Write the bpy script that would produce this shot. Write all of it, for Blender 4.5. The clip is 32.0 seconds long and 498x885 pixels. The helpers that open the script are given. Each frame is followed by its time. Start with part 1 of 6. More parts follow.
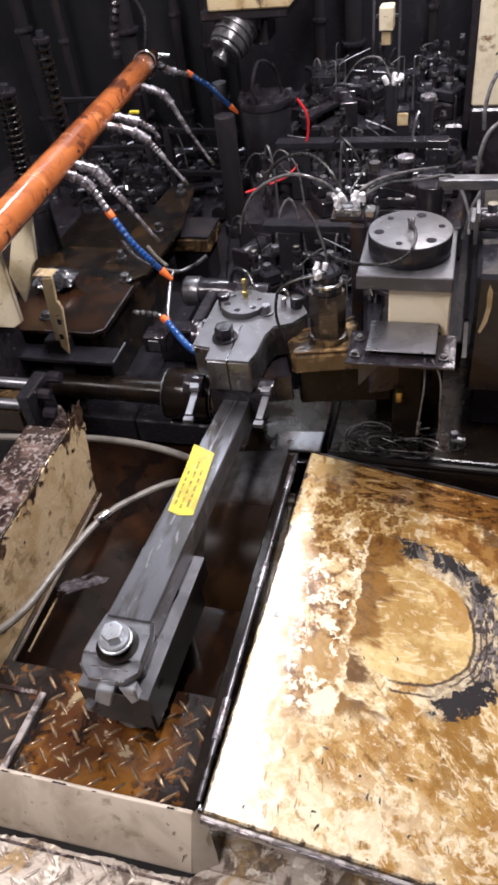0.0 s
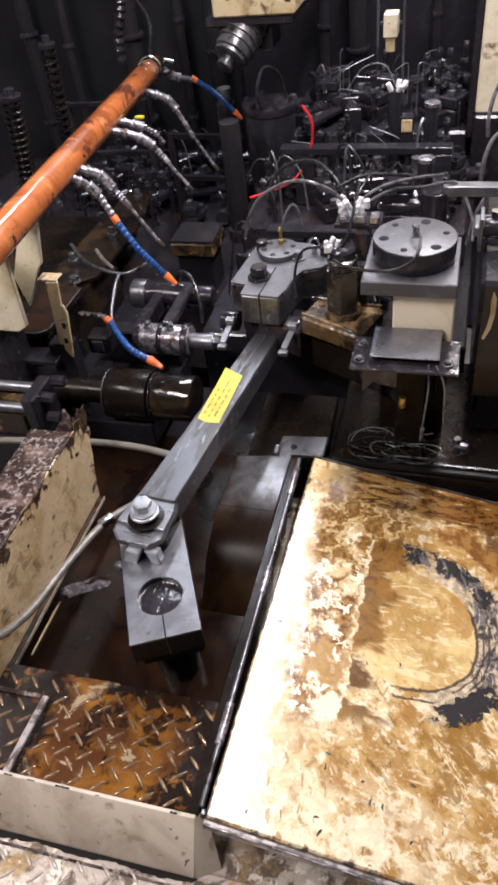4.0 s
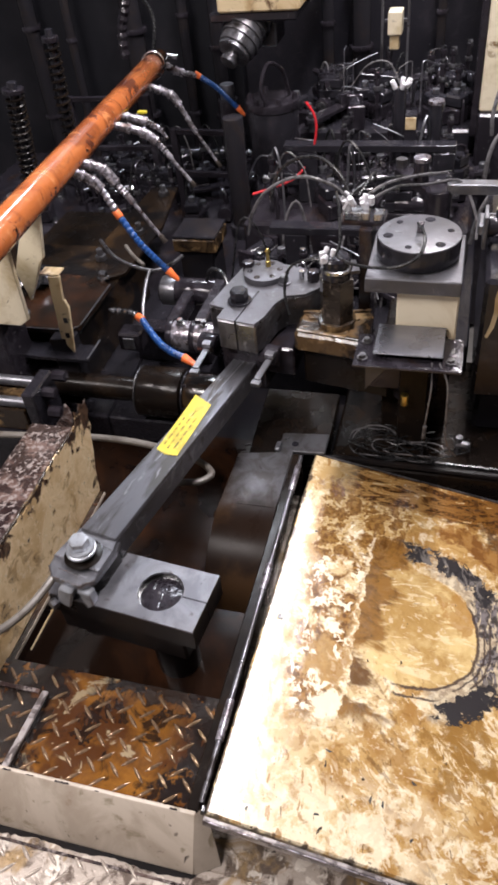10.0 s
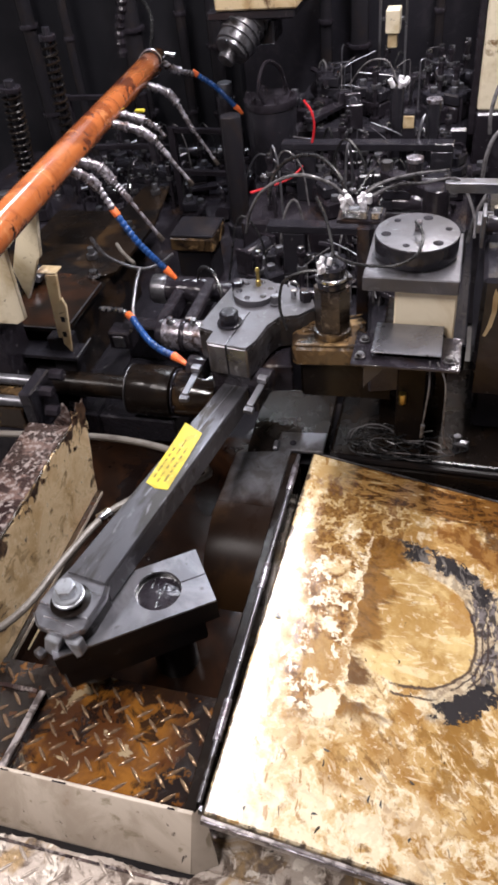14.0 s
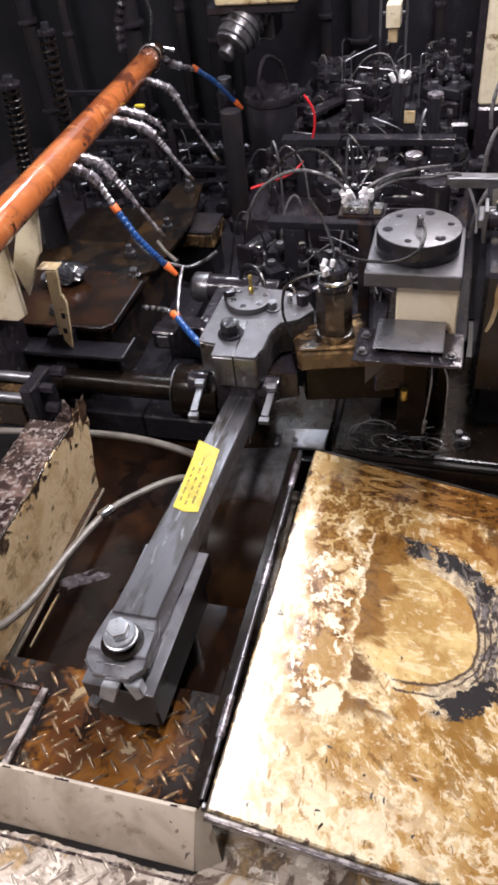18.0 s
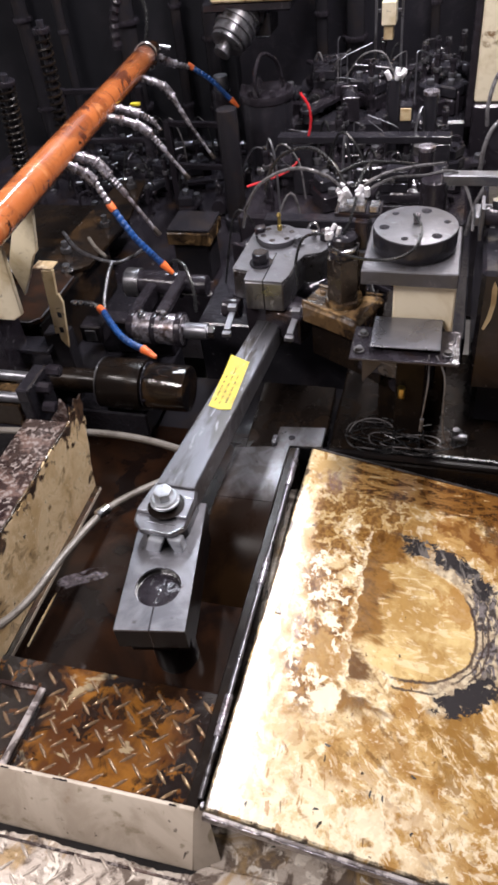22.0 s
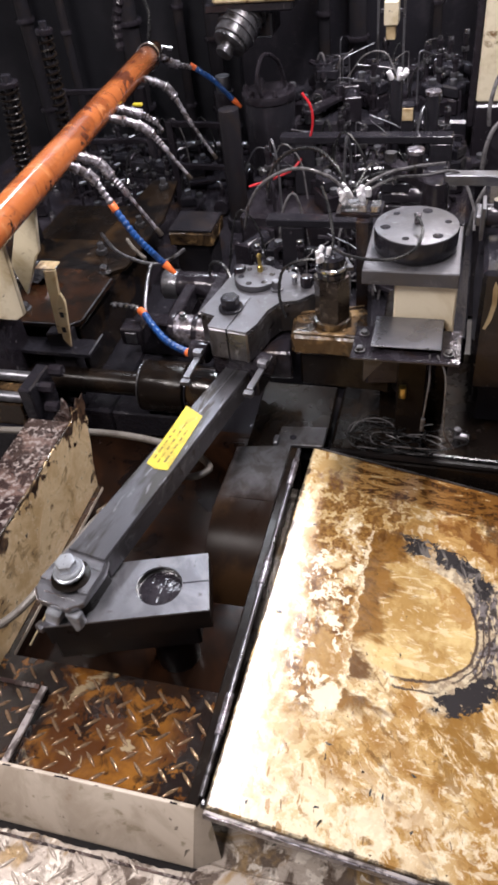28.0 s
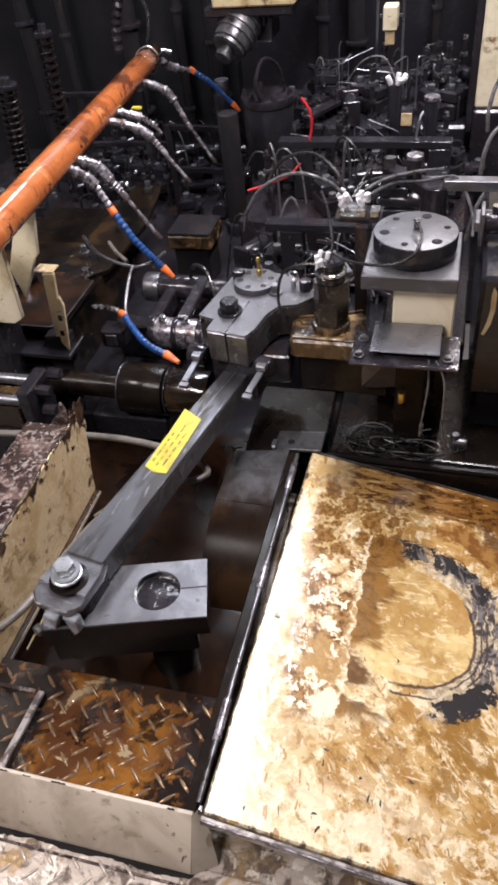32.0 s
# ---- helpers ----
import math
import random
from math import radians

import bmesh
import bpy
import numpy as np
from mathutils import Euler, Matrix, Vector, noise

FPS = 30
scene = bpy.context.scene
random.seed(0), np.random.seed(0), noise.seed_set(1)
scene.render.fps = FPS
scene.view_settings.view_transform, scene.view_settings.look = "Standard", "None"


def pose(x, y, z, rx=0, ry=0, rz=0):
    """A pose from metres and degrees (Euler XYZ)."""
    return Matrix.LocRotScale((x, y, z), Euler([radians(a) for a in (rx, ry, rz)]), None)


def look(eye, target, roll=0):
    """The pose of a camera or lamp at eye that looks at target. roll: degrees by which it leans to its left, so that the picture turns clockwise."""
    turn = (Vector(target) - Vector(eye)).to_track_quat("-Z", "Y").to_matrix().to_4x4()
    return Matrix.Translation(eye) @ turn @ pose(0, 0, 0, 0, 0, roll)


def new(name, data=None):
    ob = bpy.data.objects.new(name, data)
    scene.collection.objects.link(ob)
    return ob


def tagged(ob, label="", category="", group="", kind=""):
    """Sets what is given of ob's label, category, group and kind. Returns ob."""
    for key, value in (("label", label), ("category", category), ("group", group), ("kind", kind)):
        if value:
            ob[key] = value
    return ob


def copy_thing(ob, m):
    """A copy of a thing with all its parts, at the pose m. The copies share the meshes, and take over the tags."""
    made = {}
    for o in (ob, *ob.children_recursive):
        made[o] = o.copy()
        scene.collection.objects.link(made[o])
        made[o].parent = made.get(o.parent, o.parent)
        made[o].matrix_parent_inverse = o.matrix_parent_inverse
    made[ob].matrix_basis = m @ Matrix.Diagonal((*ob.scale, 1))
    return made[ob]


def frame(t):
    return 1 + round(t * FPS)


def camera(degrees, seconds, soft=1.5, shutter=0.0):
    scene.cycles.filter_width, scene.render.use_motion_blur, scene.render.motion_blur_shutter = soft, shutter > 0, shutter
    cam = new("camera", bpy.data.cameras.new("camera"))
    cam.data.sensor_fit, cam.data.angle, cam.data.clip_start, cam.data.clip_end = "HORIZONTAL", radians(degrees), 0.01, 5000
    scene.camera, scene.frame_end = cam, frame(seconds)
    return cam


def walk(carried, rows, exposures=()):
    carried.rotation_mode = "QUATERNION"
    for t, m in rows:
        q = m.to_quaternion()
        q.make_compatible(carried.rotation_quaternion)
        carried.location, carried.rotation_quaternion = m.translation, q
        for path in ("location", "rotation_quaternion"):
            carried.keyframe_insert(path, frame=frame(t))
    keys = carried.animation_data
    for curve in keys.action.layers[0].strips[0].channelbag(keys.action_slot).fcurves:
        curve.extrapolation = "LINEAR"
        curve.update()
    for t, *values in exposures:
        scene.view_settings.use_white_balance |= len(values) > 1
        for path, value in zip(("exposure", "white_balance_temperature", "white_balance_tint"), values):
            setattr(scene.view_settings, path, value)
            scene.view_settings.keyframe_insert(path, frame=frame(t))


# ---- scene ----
cam = camera(37.67, 32.0, soft=3.1, shutter=0.35)
# seconds, place, turn of the hand-held camera
PATH = [
    (0, 0.4373, -0.6574, 1.0072, 47.338, 6.057, 13.946),
    (0.5, 0.4374, -0.6593, 1.0072, 47.423, 6.089, 13.974),
    (1, 0.4356, -0.6589, 1.0073, 47.435, 6.073, 13.980),
    (1.5, 0.4348, -0.6592, 1.0078, 47.458, 6.071, 14.023),
    (2, 0.4346, -0.6594, 1.0096, 47.459, 6.086, 14.110),
    (2.5, 0.4327, -0.6602, 1.0082, 47.540, 6.020, 14.160),
    (3, 0.4329, -0.6595, 1.0091, 47.594, 5.959, 14.202),
    (3.5, 0.4323, -0.6598, 1.0107, 47.604, 5.912, 14.207),
    (5.5, 0.4309, -0.6595, 1.0138, 47.811, 5.668, 14.268),
    (6, 0.4279, -0.6601, 1.0100, 47.733, 5.729, 14.401),
    (6.5, 0.4265, -0.6603, 1.0086, 47.804, 5.610, 14.353),
    (7, 0.4269, -0.6605, 1.0095, 47.772, 5.565, 14.345),
    (7.5, 0.4268, -0.6612, 1.0085, 47.706, 5.649, 14.445),
    (8, 0.4267, -0.6607, 1.0098, 47.771, 5.355, 14.266),
    (8.5, 0.4243, -0.6616, 1.0081, 47.709, 5.316, 14.314),
    (9, 0.4256, -0.6613, 1.0084, 47.690, 5.309, 14.320),
    (9.5, 0.4252, -0.6621, 1.0045, 47.648, 5.394, 14.430),
    (10, 0.4227, -0.6616, 1.0074, 47.538, 5.320, 14.404),
    (10.5, 0.4225, -0.6617, 1.0063, 47.541, 5.305, 14.422),
    (11, 0.4229, -0.6604, 1.0062, 47.508, 5.345, 14.442),
    (11.5, 0.4240, -0.6605, 1.0053, 47.541, 5.392, 14.462),
    (12, 0.4228, -0.6602, 1.0073, 47.480, 5.340, 14.413),
    (12.5, 0.4229, -0.6601, 1.0054, 47.514, 5.368, 14.420),
    (13, 0.4217, -0.6608, 1.0057, 47.459, 5.273, 14.403),
    (13.5, 0.4226, -0.6597, 1.0050, 47.436, 5.323, 14.370),
    (14, 0.4231, -0.6596, 1.0051, 47.460, 5.253, 14.281),
    (14.5, 0.4225, -0.6595, 1.0030, 47.425, 5.270, 14.341),
    (16.5, 0.4209, -0.6578, 1.0041, 47.272, 5.331, 14.244),
    (17, 0.4217, -0.6571, 1.0044, 47.210, 5.419, 14.241),
    (17.5, 0.4196, -0.6578, 1.0036, 47.202, 5.349, 14.180),
    (18, 0.4188, -0.6580, 1.0033, 47.167, 5.346, 14.174),
    (18.5, 0.4189, -0.6571, 1.0032, 47.121, 5.377, 14.148),
    (19, 0.4195, -0.6571, 1.0016, 47.100, 5.431, 14.137),
    (19.5, 0.4199, -0.6574, 1.0047, 47.056, 5.383, 14.058),
    (20, 0.4195, -0.6560, 1.0038, 47.054, 5.369, 13.984),
    (20.5, 0.4189, -0.6561, 1.0036, 47.077, 5.293, 13.931),
    (21, 0.4194, -0.6557, 1.0033, 47.074, 5.361, 13.901),
    (21.5, 0.4188, -0.6558, 1.0036, 47.060, 5.311, 13.830),
    (22, 0.4183, -0.6564, 1.0026, 47.005, 5.349, 13.863),
    (22.5, 0.4198, -0.6560, 1.0037, 46.965, 5.410, 13.882),
    (23, 0.4193, -0.6569, 1.0018, 47.032, 5.358, 13.808),
    (23.5, 0.4191, -0.6563, 1.0029, 46.973, 5.356, 13.808),
    (24, 0.4214, -0.6563, 1.0036, 46.946, 5.457, 13.806),
    (24.5, 0.4218, -0.6562, 1.0020, 46.980, 5.495, 13.853),
    (25, 0.4226, -0.6567, 1.0014, 46.995, 5.536, 13.901),
    (25.5, 0.4208, -0.6579, 1.0024, 46.993, 5.420, 13.888),
    (27.5, 0.4224, -0.6591, 1.0036, 47.038, 5.495, 14.023),
    (28, 0.4231, -0.6586, 1.0039, 47.027, 5.523, 14.064),
    (28.5, 0.4225, -0.6588, 1.0031, 47.061, 5.496, 14.110),
    (29, 0.4237, -0.6577, 1.0067, 47.052, 5.483, 14.072),
    (29.5, 0.4221, -0.6570, 1.0056, 47.043, 5.454, 14.119),
    (30, 0.4197, -0.6577, 1.0053, 47.051, 5.336, 14.115),
    (30.5, 0.4224, -0.6570, 1.0064, 47.175, 5.347, 14.052),
    (31, 0.4203, -0.6567, 1.0064, 47.159, 5.285, 14.073),
    (31.5, 0.4213, -0.6554, 1.0061, 47.219, 5.283, 14.044),
    (32, 0.4189, -0.6557, 1.0069, 47.194, 5.172, 14.018),
]
walk(cam, [(t, pose(x, y, z, a, b, c)) for t, x, y, z, a, b, c in PATH])

# ---- light ----
world = bpy.data.worlds.new("world")
scene.world = world
world.use_nodes = True
world.node_tree.nodes["Background"].inputs[0].default_value = (0.75, 0.82, 1.0, 1)
world.node_tree.nodes["Background"].inputs[1].default_value = 0.05


def area_lamp(name, eye, target, sx, sy, power, colour):
    lamp = bpy.data.lights.new(name, "AREA")
    lamp.shape, lamp.size, lamp.size_y, lamp.energy, lamp.color = "RECTANGLE", sx, sy, power, colour
    ob = new(name, lamp)
    ob.matrix_world = look(eye, target)
    return ob


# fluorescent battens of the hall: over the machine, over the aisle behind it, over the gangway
area_lamp("batten_over_machine", (0.505, 1.45, 2.05), (0.505, 1.448, 0.0), 0.15, 2.3, 88, (1.0, 0.945, 0.97))
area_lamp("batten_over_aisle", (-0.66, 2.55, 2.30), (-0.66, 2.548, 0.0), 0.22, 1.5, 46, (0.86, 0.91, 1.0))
area_lamp("batten_over_gangway", (-0.95, -0.75, 2.1), (-0.25, 0.35, -0.1), 1.6, 0.22, 55, (1.0, 0.925, 0.915))
scene.view_settings.exposure = 0.30

# ---- materials ----


def ramp(nt, src, lo, hi):
    r = nt.nodes.new("ShaderNodeMapRange")
    r.interpolation_type = "SMOOTHSTEP"
    r.inputs[1].default_value, r.inputs[2].default_value = lo, hi
    nt.links.new(src, r.inputs[0])
    return r.outputs[0]


def noise_out(nt, vec, scale, detail=5.0, dist=0.0, rough=0.6):
    n = nt.nodes.new("ShaderNodeTexNoise")
    n.inputs["Scale"].default_value, n.inputs["Detail"].default_value = scale, detail
    n.inputs["Distortion"].default_value, n.inputs["Roughness"].default_value = dist, rough
    nt.links.new(vec, n.inputs["Vector"])
    return n.outputs["Fac"]


def mixed(nt, fac, a, b):
    m = nt.nodes.new("ShaderNodeMix")
    m.data_type = "RGBA"
    nt.links.new(fac, m.inputs[0])
    for socket, v in ((m.inputs[6], a), (m.inputs[7], b)):
        if isinstance(v, tuple):
            socket.default_value = (*v, 1)
        else:
            nt.links.new(v, socket)
    return m.outputs[2]


def times(nt, a, b, op="MULTIPLY"):
    m = nt.nodes.new("ShaderNodeMath")
    m.operation = op
    for socket, v in ((m.inputs[0], a), (m.inputs[1], b)):
        if isinstance(v, (int, float)):
            socket.default_value = v
        else:
            nt.links.new(v, socket)
    return m.outputs[0]


def blank(name):
    m = bpy.data.materials.new(name)
    m.use_nodes = True
    nt = m.node_tree
    bsdf = nt.nodes["Principled BSDF"]
    tc = nt.nodes.new("ShaderNodeTexCoord")
    return m, nt, bsdf, tc.outputs["Object"]


def stretched(nt, vec, s):
    mp = nt.nodes.new("ShaderNodeMapping")
    mp.inputs["Scale"].default_value = s
    nt.links.new(vec, mp.inputs["Vector"])
    return mp.outputs[0]


def bumped(nt, bsdf, height, strength, dist=0.002):
    b = nt.nodes.new("ShaderNodeBump")
    b.inputs["Strength"].default_value, b.inputs["Distance"].default_value = strength, dist
    nt.links.new(height, b.inputs["Height"])
    nt.links.new(b.outputs[0], bsdf.inputs["Normal"])


def surf(name, layers, rough=(0.3, 0.5), metal=0.0, rscale=30, bump=0.2, bscale=200, coat=0.0, stretch=None, spec=0.5):
    """layers: first a colour, then (colour, noise scale, low, high) laid over it one by one."""
    m, nt, bsdf, vec = blank(name)
    if stretch:
        vec = stretched(nt, vec, stretch)
    col = layers[0]
    for c, s, lo, hi in layers[1:]:
        col = mixed(nt, ramp(nt, noise_out(nt, vec, s, 6, 0.6), lo, hi), col, c)
    if isinstance(col, tuple):
        bsdf.inputs["Base Color"].default_value = (*col, 1)
    else:
        nt.links.new(col, bsdf.inputs["Base Color"])
    rn = nt.nodes.new("ShaderNodeMapRange")
    rn.inputs[1].default_value, rn.inputs[2].default_value = 0.3, 0.7
    rn.inputs[3].default_value, rn.inputs[4].default_value = rough
    nt.links.new(noise_out(nt, vec, rscale, 4), rn.inputs[0])
    nt.links.new(rn.outputs[0], bsdf.inputs["Roughness"])
    bsdf.inputs["Metallic"].default_value = metal
    bsdf.inputs["Coat Weight"].default_value = coat
    bsdf.inputs["Coat Roughness"].default_value = 0.12
    bsdf.inputs["Specular IOR Level"].default_value = spec
    if bump:
        bumped(nt, bsdf, noise_out(nt, vec, bscale, 3), bump)
    return m


STEEL = surf("worn_steel", [(0.205, 0.205, 0.225), ((0.135, 0.135, 0.150), 14, 0.42, 0.62), ((0.08, 0.072, 0.07), 40, 0.60, 0.72)], (0.3, 0.52), 0.85, 25, 0.15, 260)
BRUSHED = surf("brushed_steel", [(0.118, 0.117, 0.130), ((0.066, 0.062, 0.061), 4, 0.46, 0.60), ((0.048, 0.040, 0.036), 9, 0.55, 0.66), ((0.19, 0.187, 0.20), 20, 0.60, 0.68)], (0.32, 0.50), 0.8, 8, 0.05, 40, stretch=(5, 1, 5))
CHROME = surf("bright_fitting", [(0.62, 0.62, 0.64), ((0.25, 0.24, 0.23), 60, 0.5, 0.7)], (0.15, 0.3), 1.0, 80, 0.1, 150)
# the pale specks of the last two layers paint glints on the wet metal
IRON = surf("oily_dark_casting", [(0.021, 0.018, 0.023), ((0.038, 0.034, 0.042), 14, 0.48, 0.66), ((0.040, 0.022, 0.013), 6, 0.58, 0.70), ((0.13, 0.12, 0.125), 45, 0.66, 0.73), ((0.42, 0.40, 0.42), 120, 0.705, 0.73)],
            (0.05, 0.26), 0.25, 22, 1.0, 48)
BLACK = surf("black_oily_steel", [(0.020, 0.019, 0.024), ((0.030, 0.027, 0.033), 18, 0.5, 0.7), ((0.10, 0.095, 0.105), 60, 0.66, 0.72)], (0.04, 0.24), 0.2, 22, 0.8, 50)
# near-black for oily parts and for cavities whose shade is put into the colour
OILSHADE = surf("oil_and_shade_black", [(0.016, 0.015, 0.018), ((0.022, 0.018, 0.018), 9, 0.48, 0.66), ((0.05, 0.045, 0.045), 55, 0.70, 0.75)], (0.05, 0.20), 0.0, 18, 0.6, 30, spec=0.16)
DIRTY = surf("greasy_dark_steel", [(0.19, 0.188, 0.205), ((0.09, 0.085, 0.088), 12, 0.42, 0.6), ((0.035, 0.03, 0.028), 28, 0.56, 0.68), ((0.30, 0.30, 0.32), 50, 0.62, 0.7)], (0.22, 0.48), 0.8, 25, 0.3, 120)
ZINC = surf("zinc_plating", [(0.40, 0.42, 0.46), ((0.25, 0.26, 0.28), 25, 0.45, 0.7), ((0.08, 0.07, 0.07), 60, 0.62, 0.70)], (0.3, 0.45), 0.6, 40, 0.1, 200)
SUMP = surf("dark_oil", [(0.011, 0.0055, 0.0035), ((0.028, 0.0115, 0.0055), 5, 0.46, 0.68), ((0.006, 0.0035, 0.003), 9, 0.50, 0.62), ((0.08, 0.07, 0.07), 16, 0.70, 0.80)], (0.08, 0.20), 0.0, 8, 0.22, 16, spec=0.13)
BROWN = surf("greasy_brown_casting", [(0.095, 0.058, 0.028), ((0.022, 0.014, 0.009), 14, 0.40, 0.52), ((0.26, 0.165, 0.075), 20, 0.54, 0.68), ((0.42, 0.35, 0.27), 45, 0.66, 0.72)],
             (0.10, 0.30), 0.0, 30, 1.0, 40)
RUSTTRAY = surf("rusty_oiled_sheet", [(0.034, 0.014, 0.007), ((0.010, 0.007, 0.005), 7, 0.40, 0.58), ((0.060, 0.034, 0.015), 4, 0.50, 0.64), ((0.075, 0.026, 0.009), 16, 0.58, 0.72), ((0.16, 0.14, 0.13), 40, 0.7, 0.78)],
                (0.08, 0.30), 0.1, 12, 0.5, 24)


def tread_material():
    """Rust-brown tread plate with black oil lying along its left part, its right edge and the rear edge."""
    m, nt, bsdf, vec = blank("oil_soaked_tread_steel")
    sep = nt.nodes.new("ShaderNodeSeparateXYZ")
    nt.links.new(vec, sep.inputs[0])
    X, Y = sep.outputs[0], sep.outputs[1]
    n1, n2, n3 = noise_out(nt, vec, 9, 6, 0.4, 0.55), noise_out(nt, vec, 16, 7, 0.5, 0.6), noise_out(nt, vec, 45, 4)
    col = mixed(nt, ramp(nt, n1, 0.46, 0.62), (0.060, 0.021, 0.006), (0.190, 0.078, 0.013))
    col = mixed(nt, ramp(nt, n2, 0.60, 0.64), col, (0.25, 0.19, 0.11))
    xw = times(nt, X, times(nt, times(nt, n1, 0.5, "SUBTRACT"), 0.28), "ADD")
    yw = times(nt, Y, times(nt, times(nt, n2, 0.5, "SUBTRACT"), 0.16), "ADD")
    oil = times(nt, ramp(nt, xw, -0.150, -0.185), ramp(nt, xw, 0.060, 0.085), "MAXIMUM")
    oil = times(nt, oil, times(nt, ramp(nt, yw, -0.128, -0.112), ramp(nt, xw, -0.10, -0.07)), "MAXIMUM")
    oil = times(nt, oil, times(nt, ramp(nt, n2, 0.475, 0.42), 0.9), "MAXIMUM")
    col = mixed(nt, times(nt, oil, ramp(nt, n3, 0.66, 0.55)), col, (0.010, 0.006, 0.005))
    nt.links.new(col, bsdf.inputs["Base Color"])
    rn = nt.nodes.new("ShaderNodeMapRange")
    rn.inputs[1].default_value, rn.inputs[2].default_value, rn.inputs[3].default_value, rn.inputs[4].default_value = 0.3, 0.7, 0.08, 0.32
    nt.links.new(n2, rn.inputs[0])
    nt.links.new(rn.outputs[0], bsdf.inputs["Roughness"])
    bumped(nt, bsdf, n3, 0.6)
    return m


TREAD = tread_material()
# black grease; also paints the shade in hollows under and between parts
GREASESHADE = surf("grease_and_shade_black", [(0.0085, 0.0062, 0.0052), ((0.014, 0.009, 0.006), 14, 0.48, 0.64), ((0.035, 0.028, 0.025), 50, 0.66, 0.74)], (0.14, 0.34), 0.0, 18, 0.35, 40, spec=0.16)
# oil-dark flanks, with the shade of side and under faces painted in
FLANK = surf("oily_shaded_flank", [(0.0075, 0.0062, 0.0065), ((0.013, 0.009, 0.008), 12, 0.48, 0.66), ((0.030, 0.027, 0.029), 40, 0.68, 0.76)], (0.26, 0.42), 0.0, 10, 0.06, 24, spec=0.12)
GREYSTEEL = surf("dull_machined_steel", [(0.100, 0.098, 0.111), ((0.075, 0.073, 0.080), 10, 0.42, 0.60), ((0.165, 0.165, 0.182), 34, 0.58, 0.68), ((0.05, 0.045, 0.043), 30, 0.62, 0.70)], (0.34, 0.52), 0.45, 22, 0.25, 110)
# the sparse pale layers paint highlights on the crumpled plastic
WRAP = surf("crumpled_plastic", [(0.022, 0.022, 0.026), ((0.10, 0.10, 0.115), 22, 0.52, 0.60), ((0.55, 0.55, 0.60), 45, 0.62, 0.66)], (0.05, 0.14), 0.0, 30, 0.6, 40, coat=0.6)
OILBROWN = surf("brown_oil_film", [(0.014, 0.009, 0.006), ((0.034, 0.019, 0.009), 7, 0.48, 0.64), ((0.006, 0.005, 0.005), 11, 0.48, 0.58), ((0.16, 0.13, 0.11), 60, 0.68, 0.73)], (0.06, 0.24), 0.0, 14, 0.6, 30)
# lugs lighter than their plate, painting the bright highlights along them
LUGS = surf("highlit_tread_lug", [(0.30, 0.20, 0.125), ((0.09, 0.042, 0.018), 22, 0.42, 0.56), ((0.55, 0.46, 0.38), 60, 0.56, 0.66)], (0.10, 0.28), 0.6, 60, 0.2, 200)
DECK = surf("grimy_deck_plate", [(0.42, 0.36, 0.31), ((0.11, 0.08, 0.062), 24, 0.48, 0.57), ((0.30, 0.20, 0.095), 12, 0.54, 0.66), ((0.64, 0.58, 0.51), 38, 0.55, 0.63), ((0.03, 0.025, 0.02), 70, 0.64, 0.70)],
            (0.2, 0.45), 0.3, 30, 0.5, 100)
CREAM = surf("stained_cream_paint", [(0.56, 0.45, 0.28), ((0.36, 0.245, 0.12), 9, 0.44, 0.62), ((0.66, 0.57, 0.43), 14, 0.58, 0.68), ((0.10, 0.055, 0.026), 17, 0.56, 0.66), ((0.04, 0.025, 0.02), 34, 0.63, 0.66)],
             (0.25, 0.45), 0.0, 20, 0.35, 50, coat=0.2)
CREAMCLEAN = surf("cream_machine_paint", [(0.76, 0.67, 0.50), ((0.55, 0.43, 0.27), 8, 0.5, 0.75), ((0.10, 0.06, 0.03), 45, 0.72, 0.78)],
                  (0.3, 0.45), 0.0, 20, 0.12, 60)
PALE = surf("pale_grimy_paint", [(0.50, 0.430, 0.355), ((0.38, 0.315, 0.25), 9, 0.42, 0.6), ((0.20, 0.14, 0.065), 5, 0.58, 0.70), ((0.26, 0.215, 0.15), 24, 0.58, 0.68), ((0.045, 0.035, 0.028), 42, 0.66, 0.69), ((0.20, 0.125, 0.06), 9, 0.60, 0.74), ((0.05, 0.036, 0.028), 34, 0.66, 0.71)],
            (0.3, 0.5), 0.0, 20, 0.15, 80)
SPECKLED = surf("speckled_oily_paint", [(0.020, 0.011, 0.011), ((0.11, 0.07, 0.06), 18, 0.46, 0.60), ((0.22, 0.185, 0.175), 95, 0.50, 0.60), ((0.03, 0.018, 0.017), 24, 0.53, 0.60)], (0.15, 0.4), 0.0, 30, 0.5, 60)
ORANGE = surf("worn_orange_paint", [(0.43, 0.125, 0.036), ((0.25, 0.066, 0.020), 9, 0.46, 0.60), ((0.54, 0.205, 0.075), 16, 0.56, 0.68), ((0.12, 0.033, 0.016), 12, 0.585, 0.65), ((0.05, 0.018, 0.010), 26, 0.63, 0.67)],
              (0.10, 0.28), 0.0, 16, 0.5, 30, coat=0.6)
BLUE = surf("blue_plastic", [(0.012, 0.060, 0.22), ((0.008, 0.03, 0.10), 40, 0.45, 0.65)], (0.25, 0.4), 0.0, 40, 0.1, 200)
TIP = surf("orange_plastic", [(0.75, 0.16, 0.04), ((0.5, 0.09, 0.03), 50, 0.5, 0.7)], (0.3, 0.4), 0.0, 40, 0.1, 200)
WHITE = surf("white_plastic", [(0.60, 0.59, 0.62), ((0.32, 0.30, 0.30), 50, 0.5, 0.7)], (0.3, 0.45), 0.0, 40, 0.1, 200)
